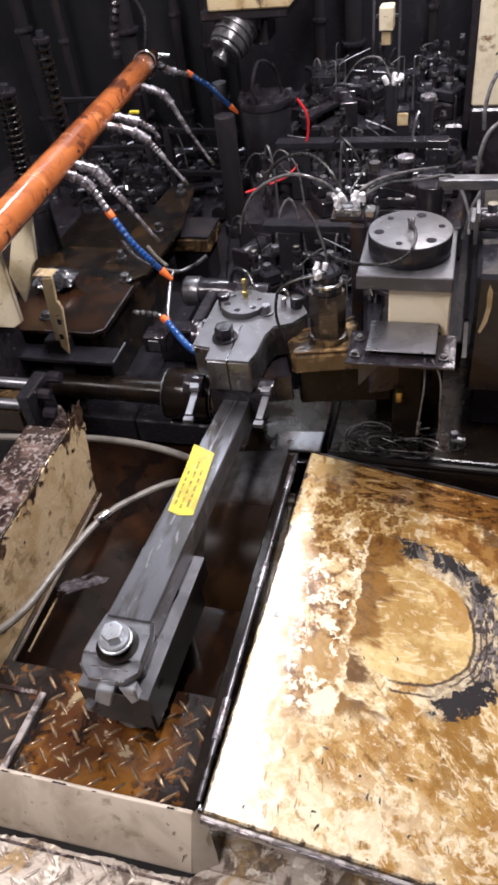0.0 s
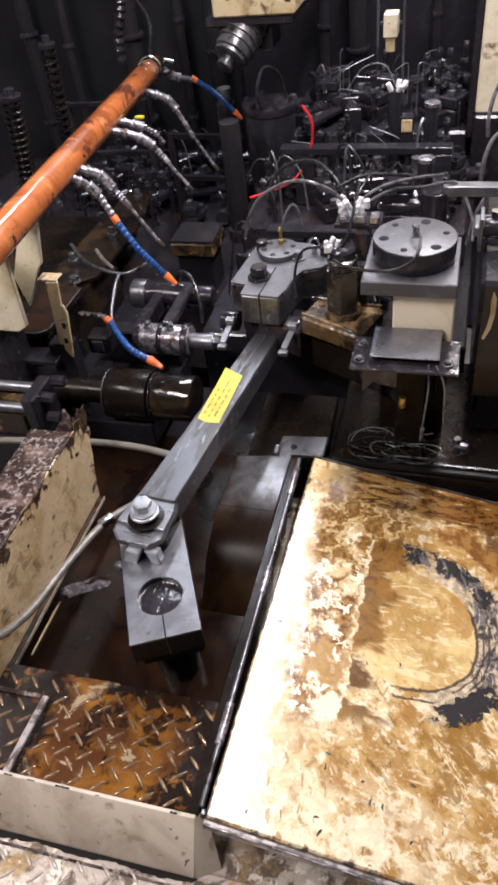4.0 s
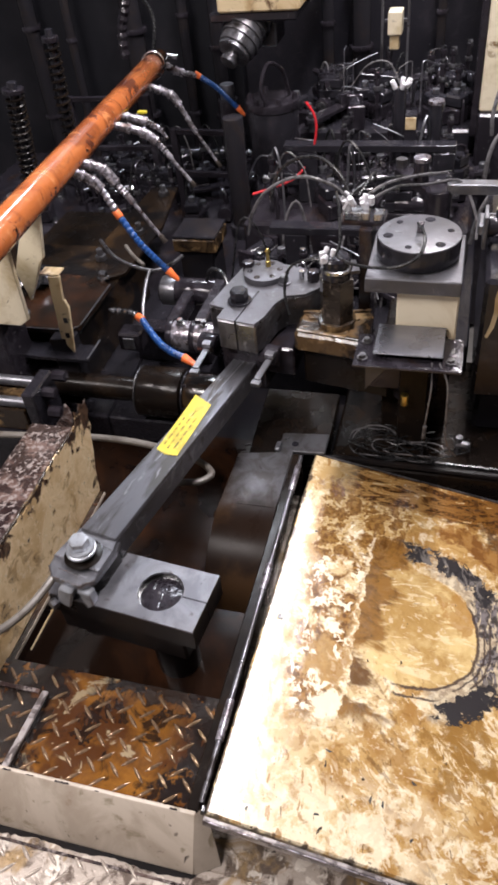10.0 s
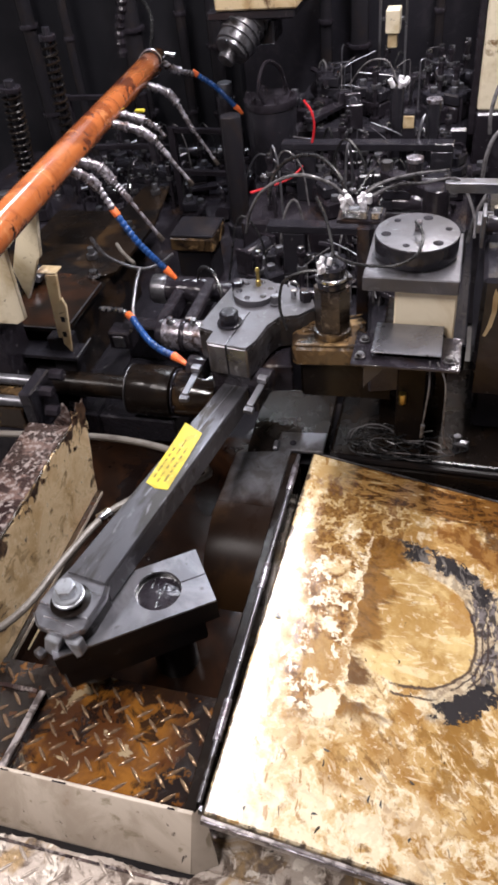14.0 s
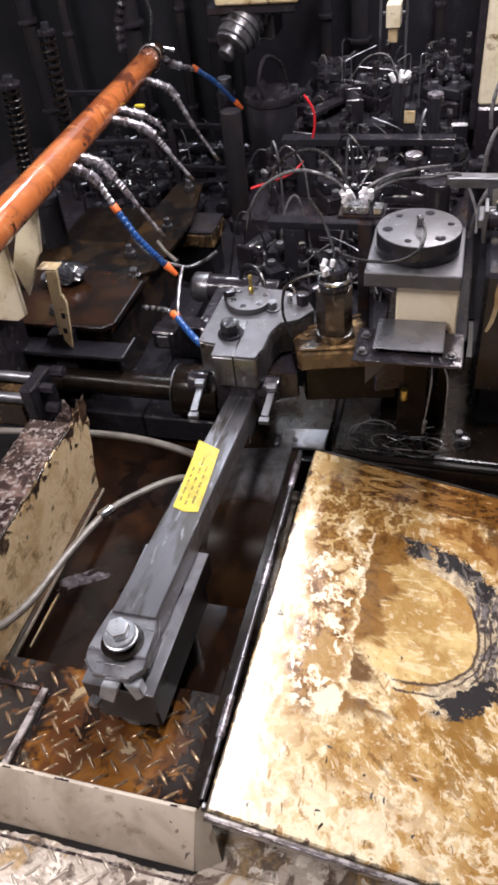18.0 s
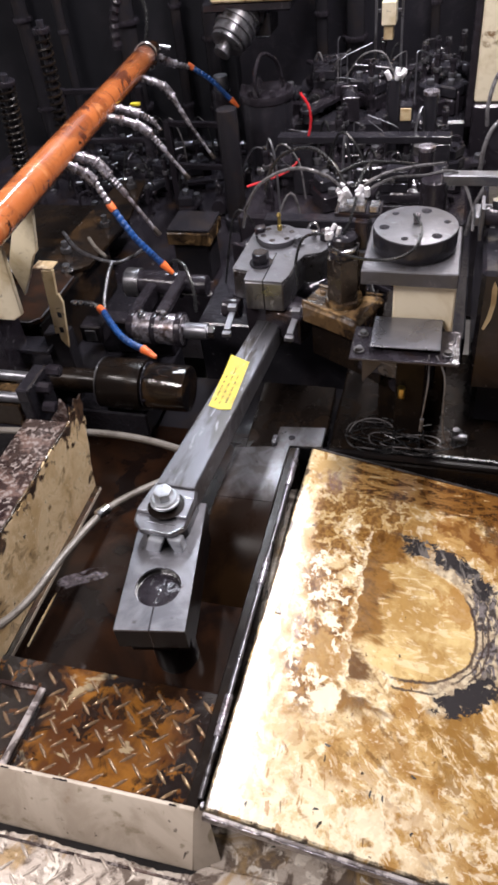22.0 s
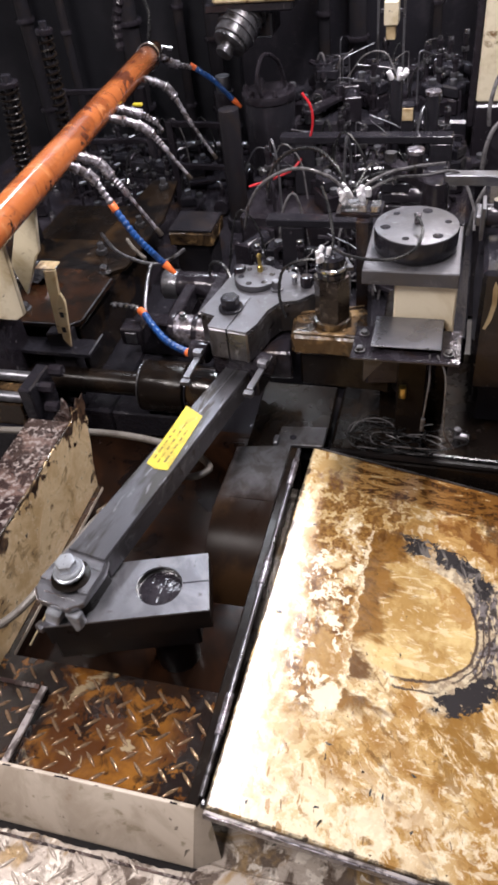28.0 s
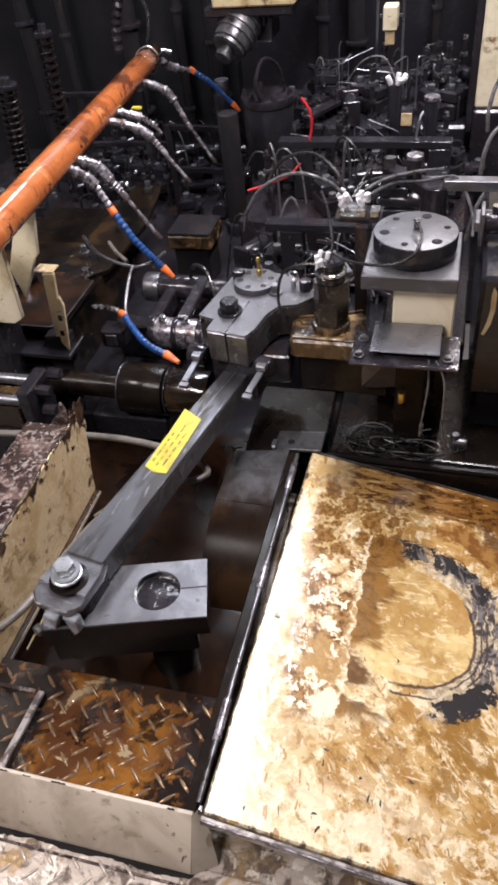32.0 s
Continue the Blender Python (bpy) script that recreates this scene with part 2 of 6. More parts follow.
YELLOW = surf("yellow_label_tape", [(0.52, 0.43, 0.025), ((0.38, 0.30, 0.025), 30, 0.45, 0.65), ((0.62, 0.54, 0.12), 60, 0.6, 0.7), ((0.12, 0.09, 0.01), 90, 0.66, 0.70)], (0.35, 0.5), 0.0, 40, 0.2, 120)
INK = surf("faded_ink", [(0.14, 0.11, 0.015), ((0.32, 0.25, 0.02), 110, 0.46, 0.58)], (0.5, 0.6), 0.0, 30, 0.0)
HOSE = surf("grey_hose", [(0.140, 0.125, 0.110), ((0.080, 0.066, 0.055), 25, 0.45, 0.65), ((0.05, 0.035, 0.02), 12, 0.62, 0.72)], (0.30, 0.48), 0.0, 40, 0.2, 200)
CABLE = surf("black_cable", [(0.012, 0.012, 0.013), ((0.03, 0.03, 0.03), 60, 0.5, 0.7)], (0.2, 0.35), 0.0, 40, 0.0)
GREYWIRE = surf("grey_wire", [(0.12, 0.115, 0.12), ((0.04, 0.037, 0.038), 60, 0.45, 0.65)], (0.08, 0.22), 0.0, 40, 0.0)
RED = surf("red_wire", [(0.55, 0.02, 0.03), ((0.3, 0.015, 0.02), 30, 0.5, 0.7)], (0.3, 0.4), 0.0, 40, 0.0)
BRASS = surf("brass", [(0.6, 0.45, 0.15), ((0.35, 0.25, 0.08), 40, 0.5, 0.7)], (0.25, 0.4), 1.0, 40, 0.1, 200)
RUBBER = surf("black_rubber", [(0.012, 0.012, 0.012), ((0.025, 0.024, 0.023), 40, 0.5, 0.7)], (0.4, 0.6), 0.0, 40, 0.1, 150)
WALLDARK = surf("near_black_backdrop", [(0.009, 0.009, 0.012), ((0.017, 0.016, 0.020), 4, 0.45, 0.7)], (0.5, 0.7), 0.0, 10, 0.2, 30, spec=0.2)
WALLGREY = surf("grey_bounce_wall", [(0.36, 0.36, 0.38), ((0.26, 0.26, 0.28), 2, 0.4, 0.7)], (0.5, 0.7), 0.0, 10, 0.1, 30)
CONCRETE = surf("oily_concrete", [(0.20, 0.19, 0.18), ((0.10, 0.09, 0.085), 3, 0.4, 0.65)], (0.4, 0.7), 0.0, 10, 0.2, 30)
BOOTGREY = surf("smeared_fitting", [(0.40, 0.38, 0.43), ((0.16, 0.14, 0.15), 55, 0.42, 0.58), ((0.05, 0.03, 0.025), 30, 0.55, 0.66), ((0.62, 0.60, 0.64), 80, 0.58, 0.68)], (0.18, 0.4), 0.7, 60, 0.3, 150)


def patch_material():
    """Torn grey patch, open between its shreds."""
    m, nt, bsdf, vec = blank("torn_grey_patch")
    n1, n2 = noise_out(nt, vec, 30, 8, 0.8, 0.66), noise_out(nt, vec, 90, 5, 0.5)
    nt.links.new(mixed(nt, ramp(nt, n2, 0.42, 0.6), (0.085, 0.070, 0.080), (0.17, 0.15, 0.165)), bsdf.inputs["Base Color"])
    dd = nt.nodes.new("ShaderNodeVectorMath")
    dd.operation = "DISTANCE"
    dd.inputs[1].default_value = (-0.269, 0.129, SUMP_LEVEL)
    nt.links.new(vec, dd.inputs[0])
    nt.links.new(times(nt, ramp(nt, times(nt, n1, times(nt, dd.outputs["Value"], 2.2), "SUBTRACT"), 0.36, 0.52), 0.75), bsdf.inputs["Alpha"])
    bsdf.inputs["Roughness"].default_value = 0.25
    return m


SUMP_LEVEL = -0.217


def guard_material():
    """Cream paint, black and brown with oil along its top and its far end."""
    m, nt, bsdf, vec = blank("oil_streaked_guard_paint")
    sep = nt.nodes.new("ShaderNodeSeparateXYZ")
    nt.links.new(vec, sep.inputs[0])
    Y, Z = sep.outputs[1], sep.outputs[2]
    n1, n2, n3 = noise_out(nt, vec, 11, 8, 0.5, 0.62), noise_out(nt, vec, 26, 9, 0.7, 0.68), noise_out(nt, vec, 70, 5, 0.5)
    col = mixed(nt, ramp(nt, n1, 0.42, 0.62), (0.70, 0.53, 0.32), (0.53, 0.365, 0.185))
    col = mixed(nt, times(nt, ramp(nt, n3, 0.56, 0.66), 0.7), col, (0.76, 0.63, 0.44))
    col = mixed(nt, times(nt, ramp(nt, n2, 0.54, 0.60), 0.6), col, (0.24, 0.150, 0.060))
    reach = times(nt, times(nt, ramp(nt, Z, -0.02, 0.06), 0.16), times(nt, ramp(nt, Y, 0.22, 0.36), 0.13), "ADD")
    col = mixed(nt, ramp(nt, times(nt, n2, reach, "ADD"), 0.645, 0.675), col, mixed(nt, ramp(nt, n3, 0.44, 0.58), (0.022, 0.012, 0.010), (0.10, 0.058, 0.035)))
    col = mixed(nt, ramp(nt, n3, 0.685, 0.70), col, (0.045, 0.028, 0.02))
    nt.links.new(col, bsdf.inputs["Base Color"])
    rn = nt.nodes.new("ShaderNodeMapRange")
    rn.inputs[1].default_value, rn.inputs[2].default_value, rn.inputs[3].default_value, rn.inputs[4].default_value = 0.3, 0.7, 0.2, 0.45
    nt.links.new(n1, rn.inputs[0])
    nt.links.new(rn.outputs[0], bsdf.inputs["Roughness"])
    bumped(nt, bsdf, n2, 0.5, 0.003)
    return m


def slide_material():
    """Worn steel plate whose near end lies under brown oil."""
    m, nt, bsdf, vec = blank("wet_slide_plate")
    sep = nt.nodes.new("ShaderNodeSeparateXYZ")
    nt.links.new(vec, sep.inputs[0])
    n1, n2 = noise_out(nt, vec, 7, 6, 0.4), noise_out(nt, vec, 22, 6, 0.5)
    steel = mixed(nt, ramp(nt, n2, 0.42, 0.62), (0.165, 0.165, 0.18), (0.105, 0.10, 0.10))
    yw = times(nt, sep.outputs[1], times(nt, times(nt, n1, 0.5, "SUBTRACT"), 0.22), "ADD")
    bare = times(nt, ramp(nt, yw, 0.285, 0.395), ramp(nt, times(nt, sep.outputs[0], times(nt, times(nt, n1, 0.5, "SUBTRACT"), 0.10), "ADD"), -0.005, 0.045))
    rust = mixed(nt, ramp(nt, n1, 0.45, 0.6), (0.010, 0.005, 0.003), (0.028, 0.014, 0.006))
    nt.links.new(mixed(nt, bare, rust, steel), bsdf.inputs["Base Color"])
    nt.links.new(times(nt, bare, 0.75), bsdf.inputs["Metallic"])
    bsdf.inputs["Specular IOR Level"].default_value = 0.08
    rn = nt.nodes.new("ShaderNodeMapRange")
    rn.inputs[1].default_value, rn.inputs[2].default_value, rn.inputs[3].default_value, rn.inputs[4].default_value = 0.3, 0.7, 0.24, 0.42
    nt.links.new(n1, rn.inputs[0])
    nt.links.new(rn.outputs[0], bsdf.inputs["Roughness"])
    bumped(nt, bsdf, n1, 0.35)
    return m


GREYPLATE = slide_material()
SHEET = surf("clean_steel_sheet", [(0.27, 0.27, 0.30), ((0.21, 0.21, 0.24), 9, 0.42, 0.62)], (0.22, 0.36), 0.85, 14, 0.1, 30)


def lid_material():
    """Cream paint under smeared brown oil: flaking along the hinge, a round stain, and scraped grey patches round it."""
    m, nt, bsdf, vec = blank("oil_smeared_cream_lid")

    def warped(scale, amount):
        n = nt.nodes.new("ShaderNodeTexNoise")
        n.inputs["Scale"].default_value, n.inputs["Detail"].default_value, n.inputs["Roughness"].default_value = scale, 6, 0.62
        nt.links.new(vec, n.inputs["Vector"])
        c = nt.nodes.new("ShaderNodeVectorMath")
        c.operation = "MULTIPLY_ADD"
        c.inputs[1].default_value = (amount, amount, amount)
        nt.links.new(n.outputs["Color"], c.inputs[0])
        nt.links.new(vec, c.inputs[2])
        o = nt.nodes.new("ShaderNodeVectorMath")
        o.operation = "SUBTRACT"
        o.inputs[1].default_value = (amount / 2, amount / 2, amount / 2)
        nt.links.new(c.outputs[0], o.inputs[0])
        return o.outputs[0]

    def cells(v, scale):
        n = nt.nodes.new("ShaderNodeTexVoronoi")
        n.feature = "DISTANCE_TO_EDGE"
        n.inputs["Scale"].default_value = scale
        nt.links.new(v, n.inputs["Vector"])
        return n.outputs["Distance"]

    def turned(angle, sx, sy):
        t = nt.nodes.new("ShaderNodeMapping")
        t.vector_type = "TEXTURE"
        t.inputs["Rotation"].default_value = (0, 0, angle)
        t.inputs["Scale"].default_value = (sx, sy, 1.0)
        nt.links.new(vec, t.inputs["Vector"])
        return t.outputs[0]

    def within(v, p, q, r, z):
        return times(nt, ramp(nt, v, p, q), ramp(nt, v, z, r))

    def ellipse(x, y, rx, ry, wobble):
        ex, ey = times(nt, times(nt, X, x, "SUBTRACT"), 1 / rx), times(nt, times(nt, Y, y, "SUBTRACT"), 1 / ry)
        d = times(nt, times(nt, ex, ex), times(nt, ey, ey), "ADD")
        return ramp(nt, times(nt, d, times(nt, wobble, 10.0), "ADD"), 1.35, 0.75)
    sep = nt.nodes.new("ShaderNodeSeparateXYZ")
    nt.links.new(vec, sep.inputs[0])
    X, Y = sep.outputs[0], sep.outputs[1]
    big = noise_out(nt, vec, 5.5, 10, 0.2, 0.66)
    mid = noise_out(nt, vec, 13, 10, 0.35, 0.68)
    flake = noise_out(nt, warped(30, 0.03), 30, 8, 0.3, 0.62)
    flake2 = noise_out(nt, turned(0.25, 1.0, 2.2), 58, 8, 0.6, 0.62)
    strokes = noise_out(nt, turned(-0.75, 2.6, 1.0), 56, 8, 1.1, 0.66)
    strokes2 = noise_out(nt, turned(0.10, 3.2, 1.0), 50, 8, 0.9, 0.66)
    net = cells(warped(34, 0.055), 20)
    fine = noise_out(nt, vec, 95, 5, 0.4, 0.6)
    dm, db, df = (times(nt, v, 0.5, "SUBTRACT") for v in (mid, big, flake))
    wob = times(nt, dm, 0.09)
    xw, yw = times(nt, X, wob, "ADD"), times(nt, Y, times(nt, wob, 1.5), "ADD")
    cream, light, amber, brown, umber, char = (0.54, 0.410, 0.225), (0.74, 0.645, 0.475), (0.275, 0.140, 0.036), (0.105, 0.043, 0.009), (0.045, 0.018, 0.006), (0.024, 0.021, 0.022)
    tan = (0.40, 0.250, 0.092)
    # oil film thickening away from the hinge
    drift = ramp(nt, xw, 0.06, 0.36)
    col = mixed(nt, ramp(nt, times(nt, big, times(nt, drift, 0.155), "ADD"), 0.49, 0.60), cream, tan)
    col = mixed(nt, times(nt, ramp(nt, times(nt, mid, times(nt, drift, 0.10), "ADD"), 0.57, 0.66), 0.75), col, amber)
    low = times(nt, ramp(nt, xw, 0.19, 0.30), ramp(nt, yw, 0.32, 0.24))
    col = mixed(nt, times(nt, times(nt, low, ramp(nt, big, 0.36, 0.50)), 0.85), col, mixed(nt, ramp(nt, mid, 0.45, 0.6), tan, amber))
    # blotches where the film has parted
    part1 = noise_out(nt, warped(22, 0.03), 24, 10, 0.4, 0.64)
    part2 = noise_out(nt, warped(45, 0.02), 47, 8, 0.4, 0.62)
    col = mixed(nt, times(nt, ramp(nt, part1, 0.525, 0.565), 0.65), col, mixed(nt, ramp(nt, fine, 0.4, 0.6), cream, light))
    col = mixed(nt, times(nt, times(nt, ramp(nt, part1, 0.455, 0.415), ramp(nt, xw, 0.05, 0.13)), 0.55), col, amber)
    col = mixed(nt, times(nt, times(nt, ramp(nt, part2, 0.42, 0.385), ramp(nt, xw, 0.04, 0.12)), 0.55), col, (0.20, 0.098, 0.022))
    col = mixed(nt, times(nt, ramp(nt, part2, 0.575, 0.61), 0.5), col, light)
    # smears wiped across the lower half
    half = times(nt, ramp(nt, xw, 0.13, 0.22), ramp(nt, yw, 0.36, 0.26))
    col = mixed(nt, times(nt, times(nt, half, ramp(nt, strokes, 0.57, 0.62)), 0.5), col, light)
    col = mixed(nt, times(nt, times(nt, half, ramp(nt, strokes, 0.43, 0.37)), 0.6), col, brown)
    col = mixed(nt, times(nt, times(nt, half, ramp(nt, strokes2, 0.59, 0.65)), 0.45), col, light)
    low_oil = ellipse(0.365, 0.205, 0.050, 0.060, df)
    col = mixed(nt, times(nt, times(nt, low_oil, ramp(nt, strokes, 0.62, 0.50)), 0.85), col, (0.215, 0.110, 0.024))
    # paler towards the near edge, most on the hinge side
    near = times(nt, ramp(nt, times(nt, yw, times(nt, X, 0.10), "SUBTRACT"), 0.115, 0.02), times(nt, ramp(nt, flake, 0.60, 0.48), ramp(nt, xw, 0.40, 0.24)))
    col = mixed(nt, times(nt, near, 0.75), col, light)
    col = mixed(nt, times(nt, within(flake2, 0.60, 0.625, 0.70, 0.74), times(nt, ramp(nt, xw, 0.30, 0.10), 0.8)), col, amber)
    hinge_side = within(xw, 0.006, 0.030, 0.062, 0.085)
    col = mixed(nt, times(nt, times(nt, hinge_side, ramp(nt, part1, 0.52, 0.44)), 0.75), col, tan)
    col = mixed(nt, times(nt, times(nt, hinge_side, ramp(nt, flake2, 0.56, 0.62)), 0.45), col, amber)
    # flaking strip between the hinge and the scrape line
    strip = times(nt, within(xw, 0.045, 0.075, 0.150, 0.166), within(yw, 0.17, 0.22, 0.60, 0.66))
    col = mixed(nt, times(nt, strip, ramp(nt, times(nt, mid, times(nt, Y, 0.10), "ADD"), 0.46, 0.54)), col, mixed(nt, ramp(nt, fine, 0.42, 0.58), brown, amber))
    col = mixed(nt, times(nt, strip, ramp(nt, flake, 0.54, 0.56)), col, light)
    col = mixed(nt, times(nt, times(nt, strip, ramp(nt, flake2, 0.565, 0.58)), 0.9), col, mixed(nt, ramp(nt, fine, 0.45, 0.55), amber, light))
    col = mixed(nt, times(nt, ellipse(0.125, 0.285, 0.036, 0.045, df), 0.75), col, mixed(nt, ramp(nt, mid, 0.42, 0.58), amber, tan))
    col = mixed(nt, times(nt, ellipse(0.140, 0.215, 0.022, 0.026, df), 0.9), col, light)
    # brown cells in a pale net towards the far end
    field = times(nt, ramp(nt, times(nt, within(xw, 0.030, 0.070, 0.200, 0.245), within(yw, 0.480, 0.560, 0.690, 0.715)), 0.3, 0.6), 0.95)
    cell = mixed(nt, ramp(nt, fine, 0.40, 0.62), (0.130, 0.055, 0.012), (0.26, 0.140, 0.036))
    col = mixed(nt, times(nt, field, ramp(nt, times(nt, big, times(nt, dm, 0.5), "ADD"), 0.37, 0.43)), col, cell)
    col = mixed(nt, times(nt, field, ramp(nt, times(nt, net, times(nt, df, 0.4), "SUBTRACT"), 0.075, 0.05)), col, mixed(nt, ramp(nt, fine, 0.4, 0.6), tan, cream))
    # brown oil lying along the far edge, drawn out lengthwise
    slope = times(nt, yw, times(nt, X, 0.03), "ADD")
    far = times(nt, ramp(nt, slope, 0.680, 0.700), ramp(nt, xw, 0.05, 0.12))
    col = mixed(nt, far, col, mixed(nt, ramp(nt, strokes2, 0.44, 0.54), mixed(nt, ramp(nt, fine, 0.45, 0.6), umber, (0.135, 0.058, 0.014)), mixed(nt, ramp(nt, xw, 0.16, 0.34), (0.36, 0.205, 0.070), (0.18, 0.080, 0.018))))
    col = mixed(nt, times(nt, far, ramp(nt, strokes2, 0.60, 0.63)), col, cream)
    film = ellipse(0.075, 0.700, 0.050, 0.022, df)
    col = mixed(nt, times(nt, times(nt, film, ramp(nt, flake2, 0.38, 0.60)), 0.6), col, (0.155, 0.085, 0.070))
    # ring of smears outside the round stain
    dd = nt.nodes.new("ShaderNodeVectorMath")
    dd.operation = "DISTANCE"
    dd.inputs[1].default_value = (0.258, 0.413, 0.0)
    nt.links.new(vec, dd.inputs[0])
    r = dd.outputs["Value"]
    rw = times(nt, r, times(nt, wob, 0.30), "ADD")
    rr = times(nt, rw, times(nt, df, 0.10), "ADD")
    ang = times(nt, times(nt, Y, 0.413, "SUBTRACT"), times(nt, X, 0.258, "SUBTRACT"), "ARCTAN2")
    ang = times(nt, ang, times(nt, df, 0.9), "ADD")
    smear = times(nt, within(rr, 0.212, 0.222, 0.262, 0.275), within(ang, 0.40, 0.60, 1.35, 1.55))
    col = mixed(nt, times(nt, smear, 0.97), col, mixed(nt, ramp(nt, part1, 0.44, 0.56), (0.150, 0.060, 0.014), (0.26, 0.130, 0.034)))
    edge = times(nt, within(rr, 0.262, 0.268, 0.300, 0.315), within(ang, 0.55, 0.70, 1.05, 1.20))
    col = mixed(nt, times(nt, edge, 0.9), col, mixed(nt, ramp(nt, fine, 0.42, 0.55), umber, brown))
    # the stain of a round foot
    inner = mixed(nt, ramp(nt, big, 0.42, 0.60), (0.56, 0.415, 0.19), (0.33, 0.195, 0.060))
    inner = mixed(nt, times(nt, ramp(nt, strokes2, 0.54, 0.60), 0.55), inner, (0.68, 0.56, 0.36))
    inner = mixed(nt, times(nt, ramp(nt, strokes, 0.43, 0.38), 0.35), inner, (0.25, 0.135, 0.038))
    inner = mixed(nt, times(nt, ramp(nt, part1, 0.46, 0.40), 0.5), inner, (0.27, 0.145, 0.040))
    inner = mixed(nt, times(nt, ramp(nt, part2, 0.60, 0.64), 0.4), inner, light)
    inner = mixed(nt, times(nt, ellipse(0.345, 0.470, 0.035, 0.040, df), 0.7), inner, (0.30, 0.150, 0.036))
    col = mixed(nt, times(nt, ramp(nt, rw, 0.122, 0.117), ramp(nt, xw, 0.17, 0.21)), col, inner)
    # oil drawn up to the scrape line
    xb = times(nt, X, times(nt, times(nt, df, 0.035), times(nt, dm, 0.03), "ADD"), "ADD")
    pool = times(nt, noise_out(nt, stretched(nt, vec, (0.35, 1.0, 1.0)), 15, 5, 0.4), times(nt, ramp(nt, Y, 0.30, 0.56), 0.10), "ADD")
    tail = times(nt, times(nt, X, 0.166, "SUBTRACT"), 3.2)
    band = times(nt, ramp(nt, xb, 0.1635, 0.1660), within(yw, 0.18, 0.23, 0.585, 0.61))
    pooled = ramp(nt, times(nt, pool, tail, "SUBTRACT"), 0.36, 0.45)
    col = mixed(nt, times(nt, times(nt, band, pooled), 0.93), col, mixed(nt, ramp(nt, mid, 0.42, 0.58), (0.085, 0.034, 0.007), (0.20, 0.094, 0.018)))
    ridge = times(nt, within(xb, 0.1555, 0.1585, 0.1630, 0.1655), within(yw, 0.20, 0.23, 0.58, 0.61))
    col = mixed(nt, times(nt, ridge, times(nt, ramp(nt, fine, 0.46, 0.56), 0.6)), col, light)
    # scraped grey patches round the stain
    pale = times(nt, within(rw, 0.121, 0.124, 0.172, 0.188), within(ang, -1.35, -1.1, 1.2, 1.5))
    col = mixed(nt, times(nt, pale, 0.8), col, mixed(nt, ramp(nt, fine, 0.42, 0.58), (0.26, 0.215, 0.16), (0.48, 0.41, 0.29)))
    upper = times(nt, within(rr, 0.146, 0.149, 0.188, 0.192), within(ang, 0.55, 0.66, 1.72, 1.85))
    lower = times(nt, within(rr, 0.150, 0.153, 0.184, 0.188), within(ang, -1.16, -1.12, -0.48, -0.38))
    side = times(nt, within(rr, 0.127, 0.130, 0.176, 0.182), within(ang, -0.50, -0.38, 0.62, 0.80))
    grain = noise_out(nt, stretched(nt, vec, (3.0, 1.0, 1.0)), 34, 6, 0.8, 0.62)
    col = mixed(nt, times(nt, times(nt, side, ramp(nt, grain, 0.44, 0.48)), 0.92), col, mixed(nt, ramp(nt, fine, 0.4, 0.6), char, (0.13, 0.115, 0.125)))
    col = mixed(nt, times(nt, upper, ramp(nt, flake, 0.455, 0.47)), col, mixed(nt, ramp(nt, flake2, 0.50, 0.60), char, (0.14, 0.125, 0.115)))
    col = mixed(nt, times(nt, lower, ramp(nt, flake, 0.40, 0.415)), col, char)
    for lo, w, a0, a1 in ((0.1185, 0.0026, -1.80, 0.7), (0.136, 0.0020, -1.75, -1.05), (0.131, 0.0018, -0.95, 0.3), (0.141, 0.0020, -0.8, 0.45)):
        line = times(nt, within(rw, lo, lo + w, lo + 2 * w, lo + 3 * w), within(ang, a0, a0 + 0.1, a1 - 0.1, a1))
        col = mixed(nt, times(nt, line, 0.9), col, (0.045, 0.030, 0.026))
    # short dark scratches, chips and specks
    hair = noise_out(nt, turned(1.75, 4.5, 1.0), 120, 3, 0.3)
    col = mixed(nt, times(nt, times(nt, ramp(nt, hair, 0.67, 0.70), within(yw, -0.1, 0.02, 0.20, 0.28)), 0.75), col, umber)
    col = mixed(nt, ramp(nt, noise_out(nt, stretched(nt, vec, (1.0, 0.7, 1.0)), 75, 3, 0.5), 0.705, 0.72), col, (0.035, 0.024, 0.016))
    # black grime creeping in from the hinge and the near edge
    rim = times(nt, ramp(nt, times(nt, X, times(nt, df, 0.05), "ADD"), 0.010, 0.004), ramp(nt, times(nt, Y, times(nt, df, 0.05), "ADD"), 0.003, -0.002), "MAXIMUM")
    col = mixed(nt, times(nt, rim, 0.9), col, (0.030, 0.022, 0.020))
    nt.links.new(col, bsdf.inputs["Base Color"])
    rn = nt.nodes.new("ShaderNodeMapRange")
    rn.inputs[1].default_value, rn.inputs[2].default_value, rn.inputs[3].default_value, rn.inputs[4].default_value = 0.35, 0.65, 0.20, 0.42
    nt.links.new(mid, rn.inputs[0])
    nt.links.new(rn.outputs[0], bsdf.inputs["Roughness"])
    bsdf.inputs["Specular IOR Level"].default_value = 0.05
    bsdf.inputs["Coat Weight"].default_value = 0.62
    bsdf.inputs["Coat IOR"].default_value = 1.5
    bsdf.inputs["Coat Roughness"].default_value = 0.15
    bumped(nt, bsdf, times(nt, flake, times(nt, flake2, 0.6), "ADD"), 0.5, 0.006)
    # uneven film of oil
    swell = times(nt, noise_out(nt, stretched(nt, vec, (1.3, 1.0, 4.0)), 22, 4, 0.5, 0.55), times(nt, fine, 0.12), "ADD")
    b2 = nt.nodes.new("ShaderNodeBump")
